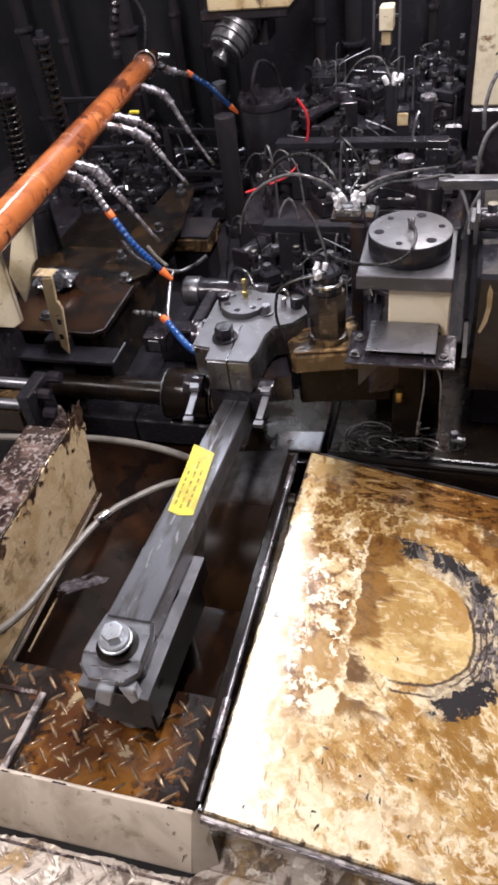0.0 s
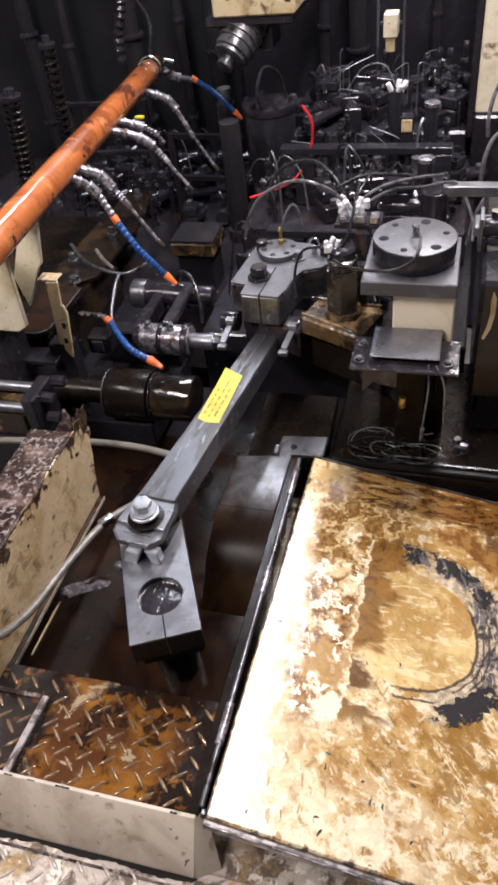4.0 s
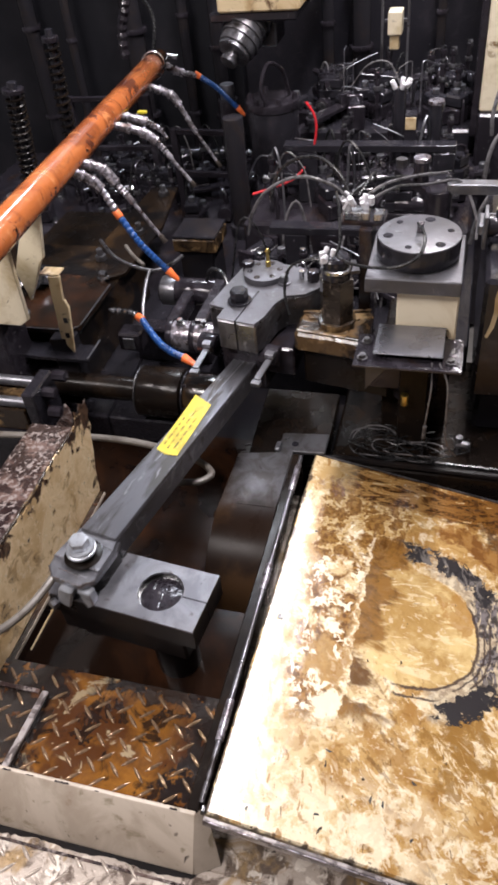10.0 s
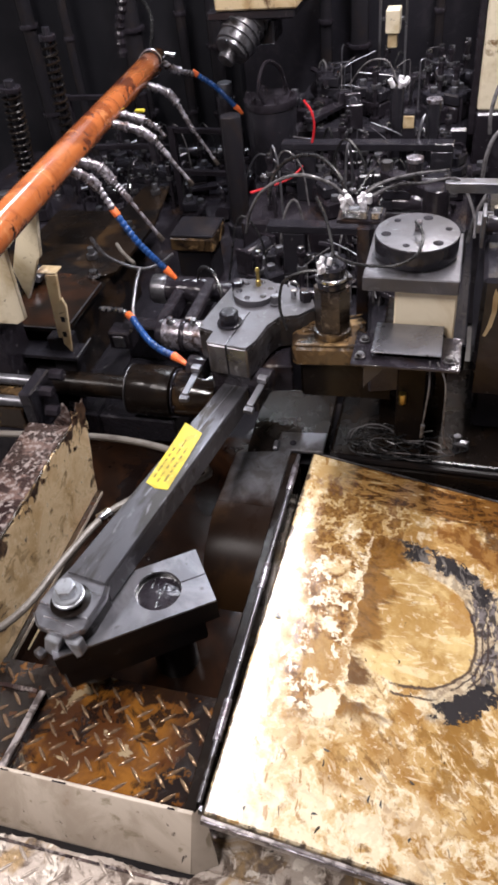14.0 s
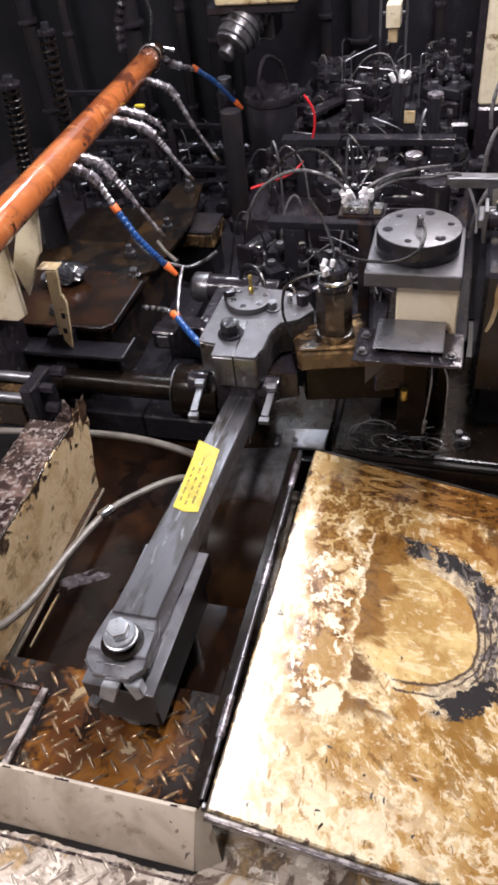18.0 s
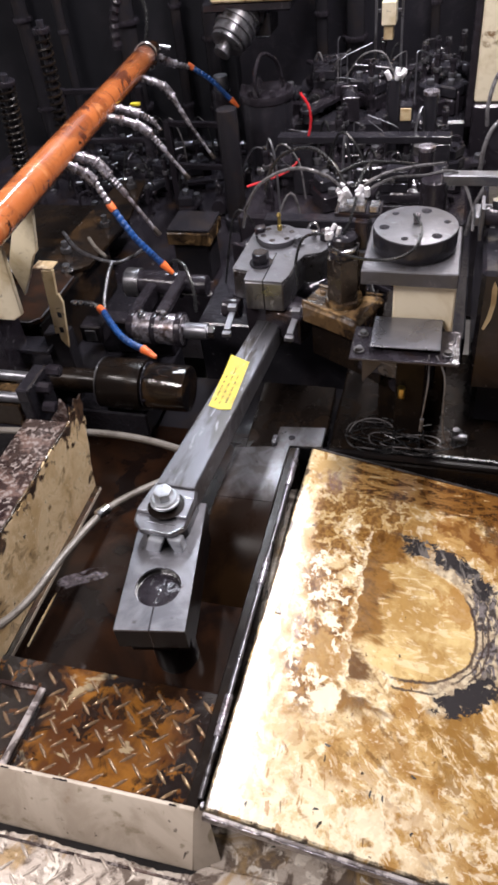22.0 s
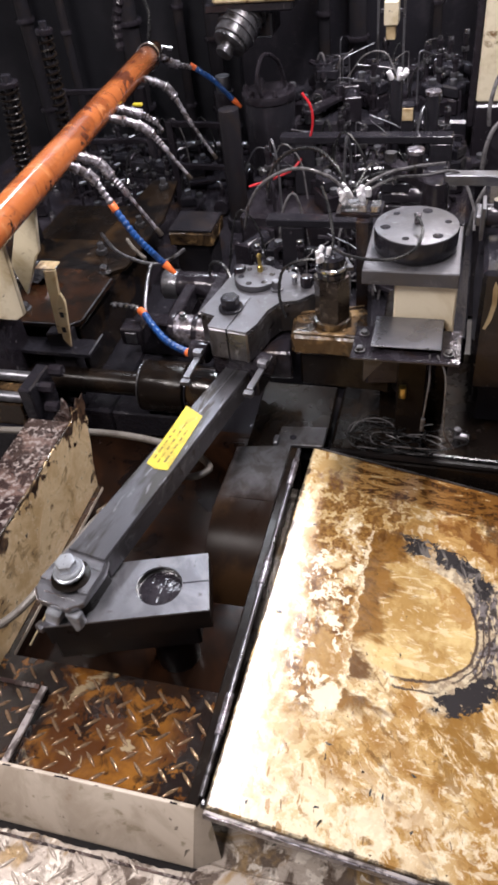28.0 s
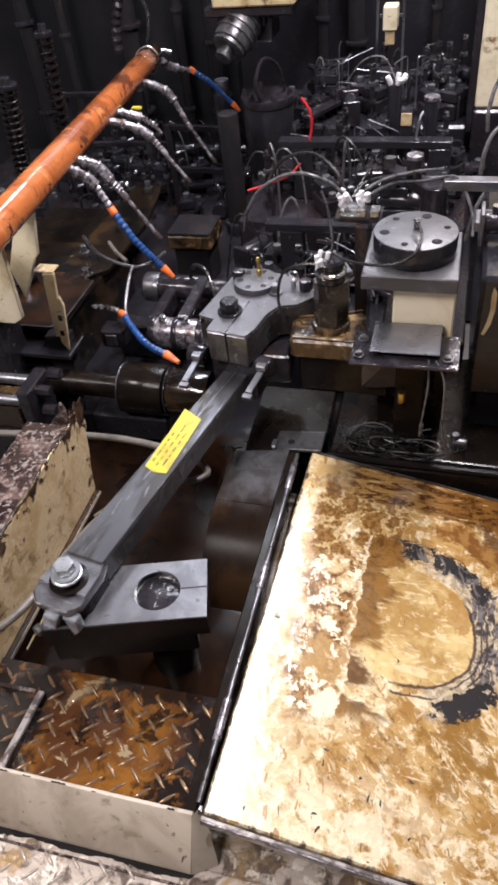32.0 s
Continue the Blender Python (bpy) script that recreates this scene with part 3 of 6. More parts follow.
    b2.inputs["Strength"].default_value, b2.inputs["Distance"].default_value = 0.26, 0.0034
    nt.links.new(swell, b2.inputs["Height"])
    nt.links.new(b2.outputs[0], bsdf.inputs["Coat Normal"])
    return m


LID = lid_material()
GRIMYRIM = surf("grimy_folded_rim", [(0.34, 0.305, 0.30), ((0.075, 0.06, 0.058), 22, 0.46, 0.58), ((0.34, 0.30, 0.28), 40, 0.56, 0.66), ((0.03, 0.025, 0.025), 55, 0.62, 0.68)], (0.25, 0.45), 0.1, 30, 0.4, 80)
GREYPATCH = patch_material()
GUARD = guard_material()
SADDLE = surf("oil_stained_pale_paint", [(0.66, 0.585, 0.44), ((0.50, 0.41, 0.26), 8, 0.46, 0.64), ((0.17, 0.10, 0.045), 13, 0.60, 0.70), ((0.05, 0.03, 0.02), 40, 0.66, 0.70)], (0.2, 0.4), 0.0, 20, 0.3, 50, coat=0.2)
POST = surf("oil_browned_steel", [(0.075, 0.062, 0.054), ((0.034, 0.026, 0.022), 16, 0.44, 0.6), ((0.20, 0.17, 0.145), 34, 0.58, 0.68)], (0.16, 0.34), 0.6, 25, 0.3, 90)

# ---- mesh helpers ----


def add(bm, other):
    """Merge one bmesh into another."""
    if bm is None:
        return other
    me = bpy.data.meshes.new("tmp")
    other.to_mesh(me)
    bm.from_mesh(me)
    other.free()
    bpy.data.meshes.remove(me)
    return bm


def b_box(x0, x1, y0, y1, z0, z1, bev=0.002, bm=None, m=None):
    b = bmesh.new()
    bmesh.ops.create_cube(b, size=1)
    for v in b.verts:
        v.co = ((x0 + x1) / 2 + v.co.x * (x1 - x0), (y0 + y1) / 2 + v.co.y * (y1 - y0), (z0 + z1) / 2 + v.co.z * (z1 - z0))
    if bev:
        bmesh.ops.bevel(b, geom=b.edges[:], offset=bev, segments=1, affect="EDGES", profile=0.7)
    if m is not None:
        b.transform(m)
    return add(bm, b)


def b_prism(pts, z0, z1, bev=0.002, bm=None, m=None):
    """An upright prism over an outline."""
    b = bmesh.new()
    f = b.faces.new([b.verts.new((x, y, z0)) for x, y in pts])
    if f.normal.z > 0:
        f.normal_flip()
    up = bmesh.ops.extrude_face_region(b, geom=[f])
    bmesh.ops.translate(b, verts=[v for v in up["geom"] if isinstance(v, bmesh.types.BMVert)], vec=(0, 0, z1 - z0))
    bmesh.ops.recalc_face_normals(b, faces=b.faces[:])
    if bev:
        bmesh.ops.bevel(b, geom=b.edges[:], offset=bev, segments=1, affect="EDGES", profile=0.7)
    if m is not None:
        b.transform(m)
    return add(bm, b)


def b_ring(outline, hole, z0, z1, bm=None, m=None):
    """A plate with a hole: two loops with the same number of points."""
    b = bmesh.new()
    loops = [[b.verts.new((x, y, z)) for x, y in pts] for pts, z in ((outline, z0), (outline, z1), (hole, z1), (hole, z0))]
    n = len(outline)
    for k in range(4):
        a, c = loops[k], loops[(k + 1) % 4]
        for i in range(n):
            b.faces.new((a[i], a[(i + 1) % n], c[(i + 1) % n], c[i]))
    bmesh.ops.recalc_face_normals(b, faces=b.faces[:])
    if m is not None:
        b.transform(m)
    return add(bm, b)


def b_cyl(p, q, r, r2=None, seg=20, bev=0.0, bm=None):
    """A cylinder or cone from p to q."""
    p, q = Vector(p), Vector(q)
    b = bmesh.new()
    bmesh.ops.create_cone(b, cap_ends=True, segments=seg, radius1=r, radius2=r if r2 is None else r2, depth=(q - p).length)
    if bev:
        rims = [e for e in b.edges if abs(e.verts[0].co.z - e.verts[1].co.z) < 1e-6]
        bmesh.ops.bevel(b, geom=rims, offset=bev, segments=2, affect="EDGES", profile=0.6)
    b.transform(Matrix.Translation((p + q) / 2) @ (q - p).to_track_quat("Z", "Y").to_matrix().to_4x4())
    return add(bm, b)


def b_lathe(profile, p, axis=(0, 0, 1), seg=24, bm=None):
    """Turned shape: profile of (radius, height) pairs about an axis from p."""
    b = bmesh.new()
    rows = [[b.verts.new((r * math.cos(a), r * math.sin(a), h)) for a in (2 * math.pi * k / seg for k in range(seg))] for r, h in profile]
    for a, c in zip(rows, rows[1:]):
        for i in range(seg):
            b.faces.new((a[i], a[(i + 1) % seg], c[(i + 1) % seg], c[i]))
    b.faces.new(rows[0][::-1])
    b.faces.new(rows[-1])
    b.transform(Matrix.Translation(p) @ Vector(axis).to_track_quat("Z", "Y").to_matrix().to_4x4())
    return add(bm, b)


def curve_points(pts, step=5):
    """Catmull-Rom points through the given ones."""
    P = [Vector(p) for p in pts]
    P = [2 * P[0] - P[1]] + P + [2 * P[-1] - P[-2]]
    out = []
    for i in range(1, len(P) - 2):
        a, b, c, d = P[i - 1:i + 3]
        for k in range(step):
            t = k / step
            out.append(0.5 * (2 * b + (c - a) * t + (2 * a - 5 * b + 4 * c - d) * t * t + (3 * b - a - 3 * c + d) * t ** 3))
    return out + [P[-2]]


def b_tube(pts, r, seg=8, step=5, bm=None, bead=0.0, smooth=True):
    """A round hose along points; bead > 0 makes it ribbed."""
    P = curve_points(pts, step) if smooth else [Vector(p) for p in pts]
    b = bmesh.new()
    rows, side = [], None
    for i, p in enumerate(P):
        d = (P[min(i + 1, len(P) - 1)] - P[max(i - 1, 0)]).normalized()
        if side is None:
            side = d.orthogonal().normalized()
        side = (side - side.dot(d) * d).normalized()
        up = d.cross(side)
        rr = r * (1 + (bead if i % 2 else -bead))
        rows.append([b.verts.new(p + rr * (side * math.cos(2 * math.pi * k / seg) + up * math.sin(2 * math.pi * k / seg))) for k in range(seg)])
    for a, c in zip(rows, rows[1:]):
        for i in range(seg):
            b.faces.new((a[i], a[(i + 1) % seg], c[(i + 1) % seg], c[i]))
    b.faces.new(rows[0][::-1])
    b.faces.new(rows[-1])
    return add(bm, b)


def circle(x, y, r, n=32, turn=0.0):
    return [(x + r * math.cos(turn + 2 * math.pi * k / n), y + r * math.sin(turn + 2 * math.pi * k / n)) for k in range(n)]


def part(name, bm, material, parent=None, label="", at=None):
    """Link a bmesh as one mesh object under a thing or under a part."""
    me = bpy.data.meshes.new(name)
    bmesh.ops.recalc_face_normals(bm, faces=bm.faces[:])
    bm.to_mesh(me)
    bm.free()
    me.materials.append(material)
    me.shade_smooth()
    me.set_sharp_from_angle(angle=radians(32))
    ob = new(name, me)
    ob.parent = parent
    if at is not None:
        ob.matrix_basis = at
    return tagged(ob, label=label)


def thing(name, label, category, at=None, group="", kind=""):
    ob = new(name)
    ob.empty_display_size = 0.05
    if at is not None:
        ob.matrix_basis = at
    return tagged(ob, label, category, group, kind)


def hexbolt(name, parent, x, y, z, af=0.024, h=0.015, mat=None, washer=True, axis=(0, 0, 1), label=""):
    """A hexagon bolt head on its washer."""
    ax = Vector(axis).normalized()
    p = Vector((x, y, z))
    b = b_cyl(p, p + ax * 0.004, af * 0.78, seg=20, bev=0.0008) if washer else None
    lo = p + ax * (0.004 if washer else 0)
    b = b_cyl(lo, lo + ax * h, af * 0.577, seg=6, bev=0.0012, bm=b)
    b = b_cyl(lo + ax * (h - 0.001), lo + ax * (h + 0.0012), af * 0.44, seg=20, bm=b)
    return part(name, b, mat or STEEL, parent, label)

# ---- setting ----
FLOOR_Z, SUMP_Z, DECK_Z, RIM_Z, TREAD_Z = -0.55, SUMP_LEVEL, -0.20, -0.10, -0.15


def setting():
    part("ground", b_box(-3.6, 3.6, -3.2, 3.6, FLOOR_Z - 0.05, FLOOR_Z, 0), CONCRETE)
    tagged(bpy.data.objects["ground"], "dark oily concrete floor of the hall", "floor", kind="structure")
    # unseen walls and ceiling, added; their grey sets the light bounced onto the machine
    for name, box in (("wall_north", (-3.6, 3.6, 3.5, 3.6)), ("wall_south", (-3.6, 3.6, -3.2, -3.1)), ("wall_east", (3.5, 3.6, -3.1, 3.5)), ("wall_west", (-3.6, -3.5, -3.1, 3.5))):
        tagged(part(name, b_box(*box, FLOOR_Z, 2.8, 0), WALLGREY), "plain hall wall added out of view", "wall", kind="structure")
    tagged(part("ceiling", b_box(-3.6, 3.6, -3.2, 3.6, 2.8, 2.9, 0), WALLGREY), "plain grey ceiling added out of view", "ceiling", kind="structure")
    # raised gangway of tread plate in front of and beside the trough
    deck = part("pavement", b_box(-2.2, 2.2, -2.6, -0.340, DECK_Z - 0.03, DECK_Z, 0.002, b_box(0.1475, 2.2, -0.3395, 0.44, DECK_Z - 0.03, DECK_Z, 0.002)), DECK)
    tagged(deck, "grimy raised-lug tread plate of the gangway", "floor plate", kind="structure")
    # oil sump under the crank
    tagged(part("water", b_box(-0.62, 0.125, -0.10, 0.62, SUMP_Z - 0.03, SUMP_Z, 0), SUMP), "dark brown oil standing in the sump", "oil", kind="structure")
    k = thing("sump_patch", "grey-lilac torn patch on the dark oil", "oil film")
    random.seed(23)
    out = [(-0.261 + 0.075 * math.cos(a) + 0.03 * math.sin(a), 0.134 + 0.036 * math.sin(a) + 0.034 * math.cos(a)) for a in (2 * math.pi * n / 28 for n in range(28))]
    part("patch_skin", b_prism([(x + random.uniform(-0.006, 0.006), y + random.uniform(-0.006, 0.006)) for x, y in out], SUMP_Z + 0.0004, SUMP_Z + 0.0010, 0), GREYPATCH, k)
    return deck


def lug_mesh():
    """One long pointed lug of tread plate."""
    b = bmesh.new()
    n = 7
    rows = []
    for k in range(n):
        t = -1 + 2 * k / (n - 1)
        w, h = 0.0030 * (1 - abs(t) ** 3) + 0.0004, 0.0028 * (1 - abs(t) ** 3)
        rows.append([b.verts.new((t * 0.0155, s * w, z)) for s, z in ((-1, -0.0005), (-0.45, h), (0.45, h), (1, -0.0005))])
    for a, c in zip(rows, rows[1:]):
        for i in range(3):
            b.faces.new((a[i], c[i], c[i + 1], a[i + 1]))
    me = bpy.data.meshes.new("lug")
    bmesh.ops.recalc_face_normals(b, faces=b.faces[:])
    b.to_mesh(me)
    b.free()
    me.shade_smooth()
    return me


def lugs(parent, me, material, x0, x1, y0, y1, z, pitch=0.0415, turn=0.0, ph=(0.0, 0.0), keep=None):
    """Two sets of lugs, crosswise, each on a square grid and set between the other's."""
    if not me.materials:
        me.materials.append(material)
    c, s = math.cos(turn), math.sin(turn)
    for i in range(-30, 60):
        for j in range(-30, 60):
            for k, (ou, ov, a) in enumerate(((0, 0, 41), (0.51, 0.57, -42))):
                u, v = (i + ou) * pitch, (j + ov) * pitch
                x, y = ph[0] + u * c - v * s, ph[1] + u * s + v * c
                if x0 + 0.010 < x < x1 - 0.010 and y0 + 0.008 < y < y1 - 0.008 and (keep is None or keep(x, y)):
                    ob = new("lug", me)
                    ob.parent = parent
                    ob.matrix_basis = pose(x, y, z, 0, 0, math.degrees(turn) + a)


def trough():
    """Welded sheet trough round the crank: front slope, right wall, floor of tread plate, left guard panel."""
    t = thing("trough", "cream-painted sheet steel trough with grimy sloping front", "machine trough")
    front = b_prism([(-0.302, RIM_Z), (-0.296, RIM_Z), (-0.296, TREAD_Z - 0.02), (-0.352, DECK_Z + 0.001), (-0.3525, DECK_Z + 0.006)], -0.62, 0.142, 0.0015,
                    m=Matrix(((0, 0, 1, 0), (1, 0, 0, 0), (0, 1, 0, 0), (0, 0, 0, 1))))
    part("front_slope", front, PALE, t)
    random.seed(17)
    for k in range(9):
        x, l = random.uniform(-0.30, 0.125), random.uniform(0.006, 0.020)
        y, d = -0.3016, random.uniform(0.0012, 0.003)
        part("paint_chip", b_prism([(x, y), (x + l * 0.5, y - 0.0002), (x + l, y + 0.0004), (x + l * 0.8, y + d), (x + l * 0.45, y + d * 0.6), (x + l * 0.2, y + d * 1.1)], RIM_Z + 0.0001, RIM_Z + 0.0006, 0), IRON, t)
    # grime along the foot of the slope
    edge = [(-0.62 + 0.0066 * k, -0.3580 - 0.0018 * math.sin(k * 0.31) - random.uniform(0.0, 0.0035)) for k in range(116)]
    part("grime_seam", b_prism([(-0.62, -0.3512)] + edge + [(0.146, -0.3512)], DECK_Z + 0.0002, DECK_Z + 0.0020, 0), FLANK, t, "black grime packed along the foot")
    part("foot_lip", b_box(-0.62, 0.150, -0.3715, -0.3670, DECK_Z + 0.0002, DECK_Z + 0.0022, 0.0008), SPECKLED, t, "rubbed lip along the foot of the slope")
    corner = bmesh.new()
    v = [corner.verts.new(c) for c in ((0.142, -0.302, RIM_Z), (0.152, -0.285, RIM_Z), (0.178, -0.33, DECK_Z + 0.001), (0.142, -0.3525, DECK_Z + 0.001), (0.142, -0.285, DECK_Z + 0.001))]
    for q in ((0, 3, 2, 1), (0, 1, 4), (0, 4, 3), (1, 2, 4), (2, 3, 4)):
        corner.faces.new([v[i] for i in q])
    part("corner_gusset", corner, PALE, t)
    part("right_wall", b_box(0.126, 0.146, -0.296, 0.47, SUMP_Z, RIM_Z, 0.002), GREASESHADE, t, "oil-black right wall of the trough")
    part("hinge_rail", b_cyl((0.147, -0.285, RIM_Z + 0.004), (0.147, 0.46, RIM_Z + 0.004), 0.0046, seg=12), DIRTY, t, "thin steel hinge rod")
    for y0, y1 in ((-0.19, -0.12), (0.35, 0.43), (0.10, 0.16)):
        part("hinge_knuckle", b_cyl((0.147, y0, RIM_Z + 0.004), (0.147, y1, RIM_Z + 0.004), 0.0070, seg=14, bev=0.001), BOOTGREY, t, "bright hinge knuckle")
    part("tread_floor", b_box(-0.62, 0.1255, -0.296, -0.095, TREAD_Z - 0.006, TREAD_Z, 0.001), TREAD, t, "oil-soaked rusty tread plate")
    part("step_edge", b_box(-0.62, 0.1255, -0.0995, -0.094, SUMP_Z, TREAD_Z - 0.0065, 0.0005), IRON, t)
    ledge = part("raised_plate", b_box(-0.62, -0.185, -0.2955, -0.147, TREAD_Z + 0.0005, TREAD_Z + 0.010, 0.0015), TREAD, t, "oily raised piece of tread plate")
    part("plate_edge", b_box(-0.0060, 0.0060, -0.072, 0.072, 0, 0.006, 0.0015), GRIMYRIM, ledge, "pale rubbed plate edge", pose(-0.191, -0.2215, TREAD_Z + 0.0101, 0, 0, -3))
    part("plate_edge", b_box(-0.62, -0.1985, -0.1555, -0.147, TREAD_Z + 0.0101, TREAD_Z + 0.013, 0.0008), SPECKLED, ledge)
    return t


def guard_panel():
    t = thing("guard_panel", "upright cream guard panel streaked with black oil", "guard panel")
    random.seed(4)
    steps = [0.0]
    while steps[-1] < 0.575:
        steps.append(steps[-1] + random.choice((0.003, 0.005, 0.012, 0.02)))
    top = [(-0.25 + s, 0.047 + random.choice((0.0, 0.001, -0.002, -0.004, 0.002, -0.007, 0.005))) for s in steps]
    out = [(-0.25, -0.155), (0.340, -0.155), (0.352, -0.09), (0.366, -0.05), (0.372, -0.015), (0.384, 0.0), (0.382, 0.028), (0.392, 0.045), (0.388, 0.062), (0.393, 0.071), (0.378, 0.067), (0.366, 0.080), (0.352, 0.064), (0.340, 0.078), (0.334, 0.056)] + top[::-1]
    part("panel_sheet", b_prism(out, -0.3000, -0.297, 0.0006, m=Matrix(((0, 0, 1, 0), (1, 0, 0, 0), (0, 1, 0, 0), (0, 0, 0, 1)))), GUARD, t)
    part("top_lip", b_tube([(-0.3005, -0.25 + 0.029 * k, 0.0465 + random.uniform(-0.002, 0.002)) for k in range(21)], 0.0034, 8, 3), BROWN, t, "oil-brown rolled lip")
    part("top_flange", b_box(-0.40, -0.3003, -0.25, 0.33, 0.036, 0.044, 0.001), SPECKLED, t, "black-speckled top flange")
    part("end_return", b_prism([(-0.345, -0.15), (-0.3045, -0.15), (-0.3045, 0.085), (-0.312, 0.10), (-0.322, 0.07), (-0.345, 0.045)], 0.335, 0.342, 0.0008,
                               m=Matrix(((1, 0, 0, 0), (0, 0, 1, 0), (0, 1, 0, 0), (0, 0, 0, 1)))), SPECKLED, t)
    part("foot_flange", b_box(-0.2965, -0.2835, -0.20, 0.34, -0.160, -0.155, 0.0008), RUSTTRAY, t)
    part("foot_edge", b_box(-0.2835, -0.2820, -0.20, 0.335, -0.160, -0.152, 0.0003), PALE, t)
    part("inner_strip", b_prism([(0.0, 0), (0.10, 0.001), (0.128, 0.003), (0.105, 0.0048), (0.05, 0.0038), (0.0, 0.0022)], 0.0, 0.003, 0.0, m=pose(-0.296, -0.040, -0.215, 0, 0, 88.3)), CREAM, t)
    return t


def hinged_lid():
    # lies folded open: hinge along the trough, sloping down to the gangway
    m = Matrix.Translation((0.1535, -0.297, RIM_Z + 0.006)) @ pose(0, 0, 0, 0, 11, 0) @ pose(0, 0, 0, 0, 0, -1.5)
    t = thing("hinged_lid", "open cream steel lid smeared with brown oil", "lid", m)
    w, l = 0.62, 0.772
    b = b_box(0.003, w, 0.0, l, -0.016, 0.0, 0.003)
    part("lid_sheet", b, LID, t)
    part("lid_rim", b_box(0.003, w, -0.0100, -0.0035, -0.024, -0.0004, 0.0015), GRIMYRIM, t, "folded grimy lid rim")
    part("rim_edge", b_box(0.003, w, -0.0115, -0.0101, -0.004, 0.0004, 0.0004), BOOTGREY, t, "thin bright edge of the rim")
    part("lid_rim", b_box(0.003, w, l + 0.0005, l + 0.0035, -0.020, 0.001, 0.0008), DIRTY, t, "folded worn lid rim")
    part("rivet_hook", b_prism([(0, 0), (0.010, 0), (0.010, 0.004), (0.005, 0.004), (0.005, 0.010), (0.001, 0.010)], 0.0002, 0.003, 0.0005, m=pose(0.024, 0.347, 0)), BLACK, t, "small dark hook on the lid")
    for x, y, l, a in ((0.06, 0.02, 0.008, 80), (0.155, 0.045, 0.010, 10), (0.235, 0.085, 0.014, 85), (0.255, 0.085, 0.012, 95), (0.30, 0.05, 0.008, 60), (0.165, 0.145, 0.012, 170), (0.30, 0.135, 0.010, 150), (0.045, 0.56, 0.009, 15)):
        part("paint_chip", b_prism([(0, 0), (l, 0.0006), (l * 0.8, 0.0028), (l * 0.3, 0.0036)], 0.0002, 0.0008, 0, m=pose(x, y, 0, 0, 0, a)), RUBBER, t)
    part("hinge_leaf", b_box(-0.004, 0.0025, 0.0, l, -0.014, 0.0015, 0.001), BLACK, t, "oil-black hinge leaf")
    return t


def slide_plate():
    t = thing("slide_plate", "oil-wet steel slide plate with brown stains", "machine plate")
    out = [(0.125, 0.305), (0.004, 0.305), (0.006, 0.455), (0.088, 0.47), (0.092, 0.535), (0.195, 0.545), (0.195, 0.482), (0.125, 0.478)]
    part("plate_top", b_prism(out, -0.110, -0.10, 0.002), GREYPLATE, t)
    top = [(0.3045, -0.100), (0.28, -0.1015), (0.25, -0.109), (0.22, -0.124), (0.19, -0.146), (0.155, -0.180), (0.115, -0.226), (0.08, -0.268)]
    chute = b_prism(top + [(y + 0.004, z - 0.008) for y, z in top[:0:-1]] + [(0.3045, -0.110)], 0.004, 0.125, 0, m=Matrix(((0, 0, 1, 0), (1, 0, 0, 0), (0, 1, 0, 0), (0, 0, 0, 1))))
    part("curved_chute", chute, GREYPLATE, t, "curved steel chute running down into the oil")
    part("rear_plate", b_prism([(0.02, 0.4585), (0.084, 0.474), (0.088, 0.54), (0.195, 0.549), (0.19, 0.72), (0.01, 0.72)], -0.165, -0.125, 0.003), GREASESHADE, t, "oily dark rear plate")
    part("stop_peg", b_box(0.085, 0.098, 0.468, 0.495, -0.0995, -0.088, 0.003), STEEL, t, "small bright stop peg")
    part("dowel_hole", b_cyl((0.125, 0.500, -0.0998), (0.125, 0.500, -0.0985), 0.0075, seg=16), BLACK, t)
    part("support_block", b_box(0.10, 0.20, 0.50, 0.73, -0.40, -0.1655, 0.003), OILSHADE, t)
    return t


# ---- crank, connecting rod, lever (they move) ----
LR, PIN_R = 0.635, 0.138
PIVOT = Vector((0.369, 0.627))
LEVER_R = 0.393


def crank():
    t = thing("crank", "machined steel crank arm with bored hub", "crank")
    n = 40
    hole = circle(0, 0, 0.040, n, math.pi / n)
    w, y0, y1 = 0.059, -0.085, 0.19
    outline = []
    for x, y in hole:
        a = math.atan2(y, x)
        cx, cy = math.cos(a), math.sin(a)
        k = min(w / abs(cx) if abs(cx) > 1e-6 else 9, (y1 if cy > 0 else -y0) / abs(cy) if abs(cy) > 1e-6 else 9)
        outline.append((cx * k, cy * k))
    for c in ((w, y1), (-w, y1), (-w, y0), (w, y0)):
        k = min(range(n), key=lambda i: (outline[i][0] - c[0]) ** 2 + (outline[i][1] - c[1]) ** 2)
        outline[k] = c
    plate = part("crank_plate", b_ring(outline, hole, -0.004, 0.0), STEEL, t)
    # flanks and underside near-black: oil, plus their shade put into the colour
    part("crank_body", b_ring(outline, hole, -0.050, -0.0042), FLANK, t, "crank flanks dark with oil and painted-in shade")
    part("clamp_slot", b_box(-0.0012, 0.0012, -0.0848, -0.0405, -0.02, 0.0004, 0), BLACK, plate)
    part("slot_face", b_box(-0.0012, 0.0012, -0.0856, -0.0851, -0.05, 0.0003, 0), BLACK, plate)
    part("pin_boss", b_cyl((0, PIN_R, -0.125), (0, PIN_R, -0.0505), 0.048, seg=28, bev=0.003), FLANK, t, "near-black boss under the pin, oil and painted-in shade")
    part("under_block", b_box(-0.055, 0.055, -0.06, 0.188, -0.105, -0.0505, 0.004), FLANK, t, "near-black underside block, oil and painted-in shade")
    return t


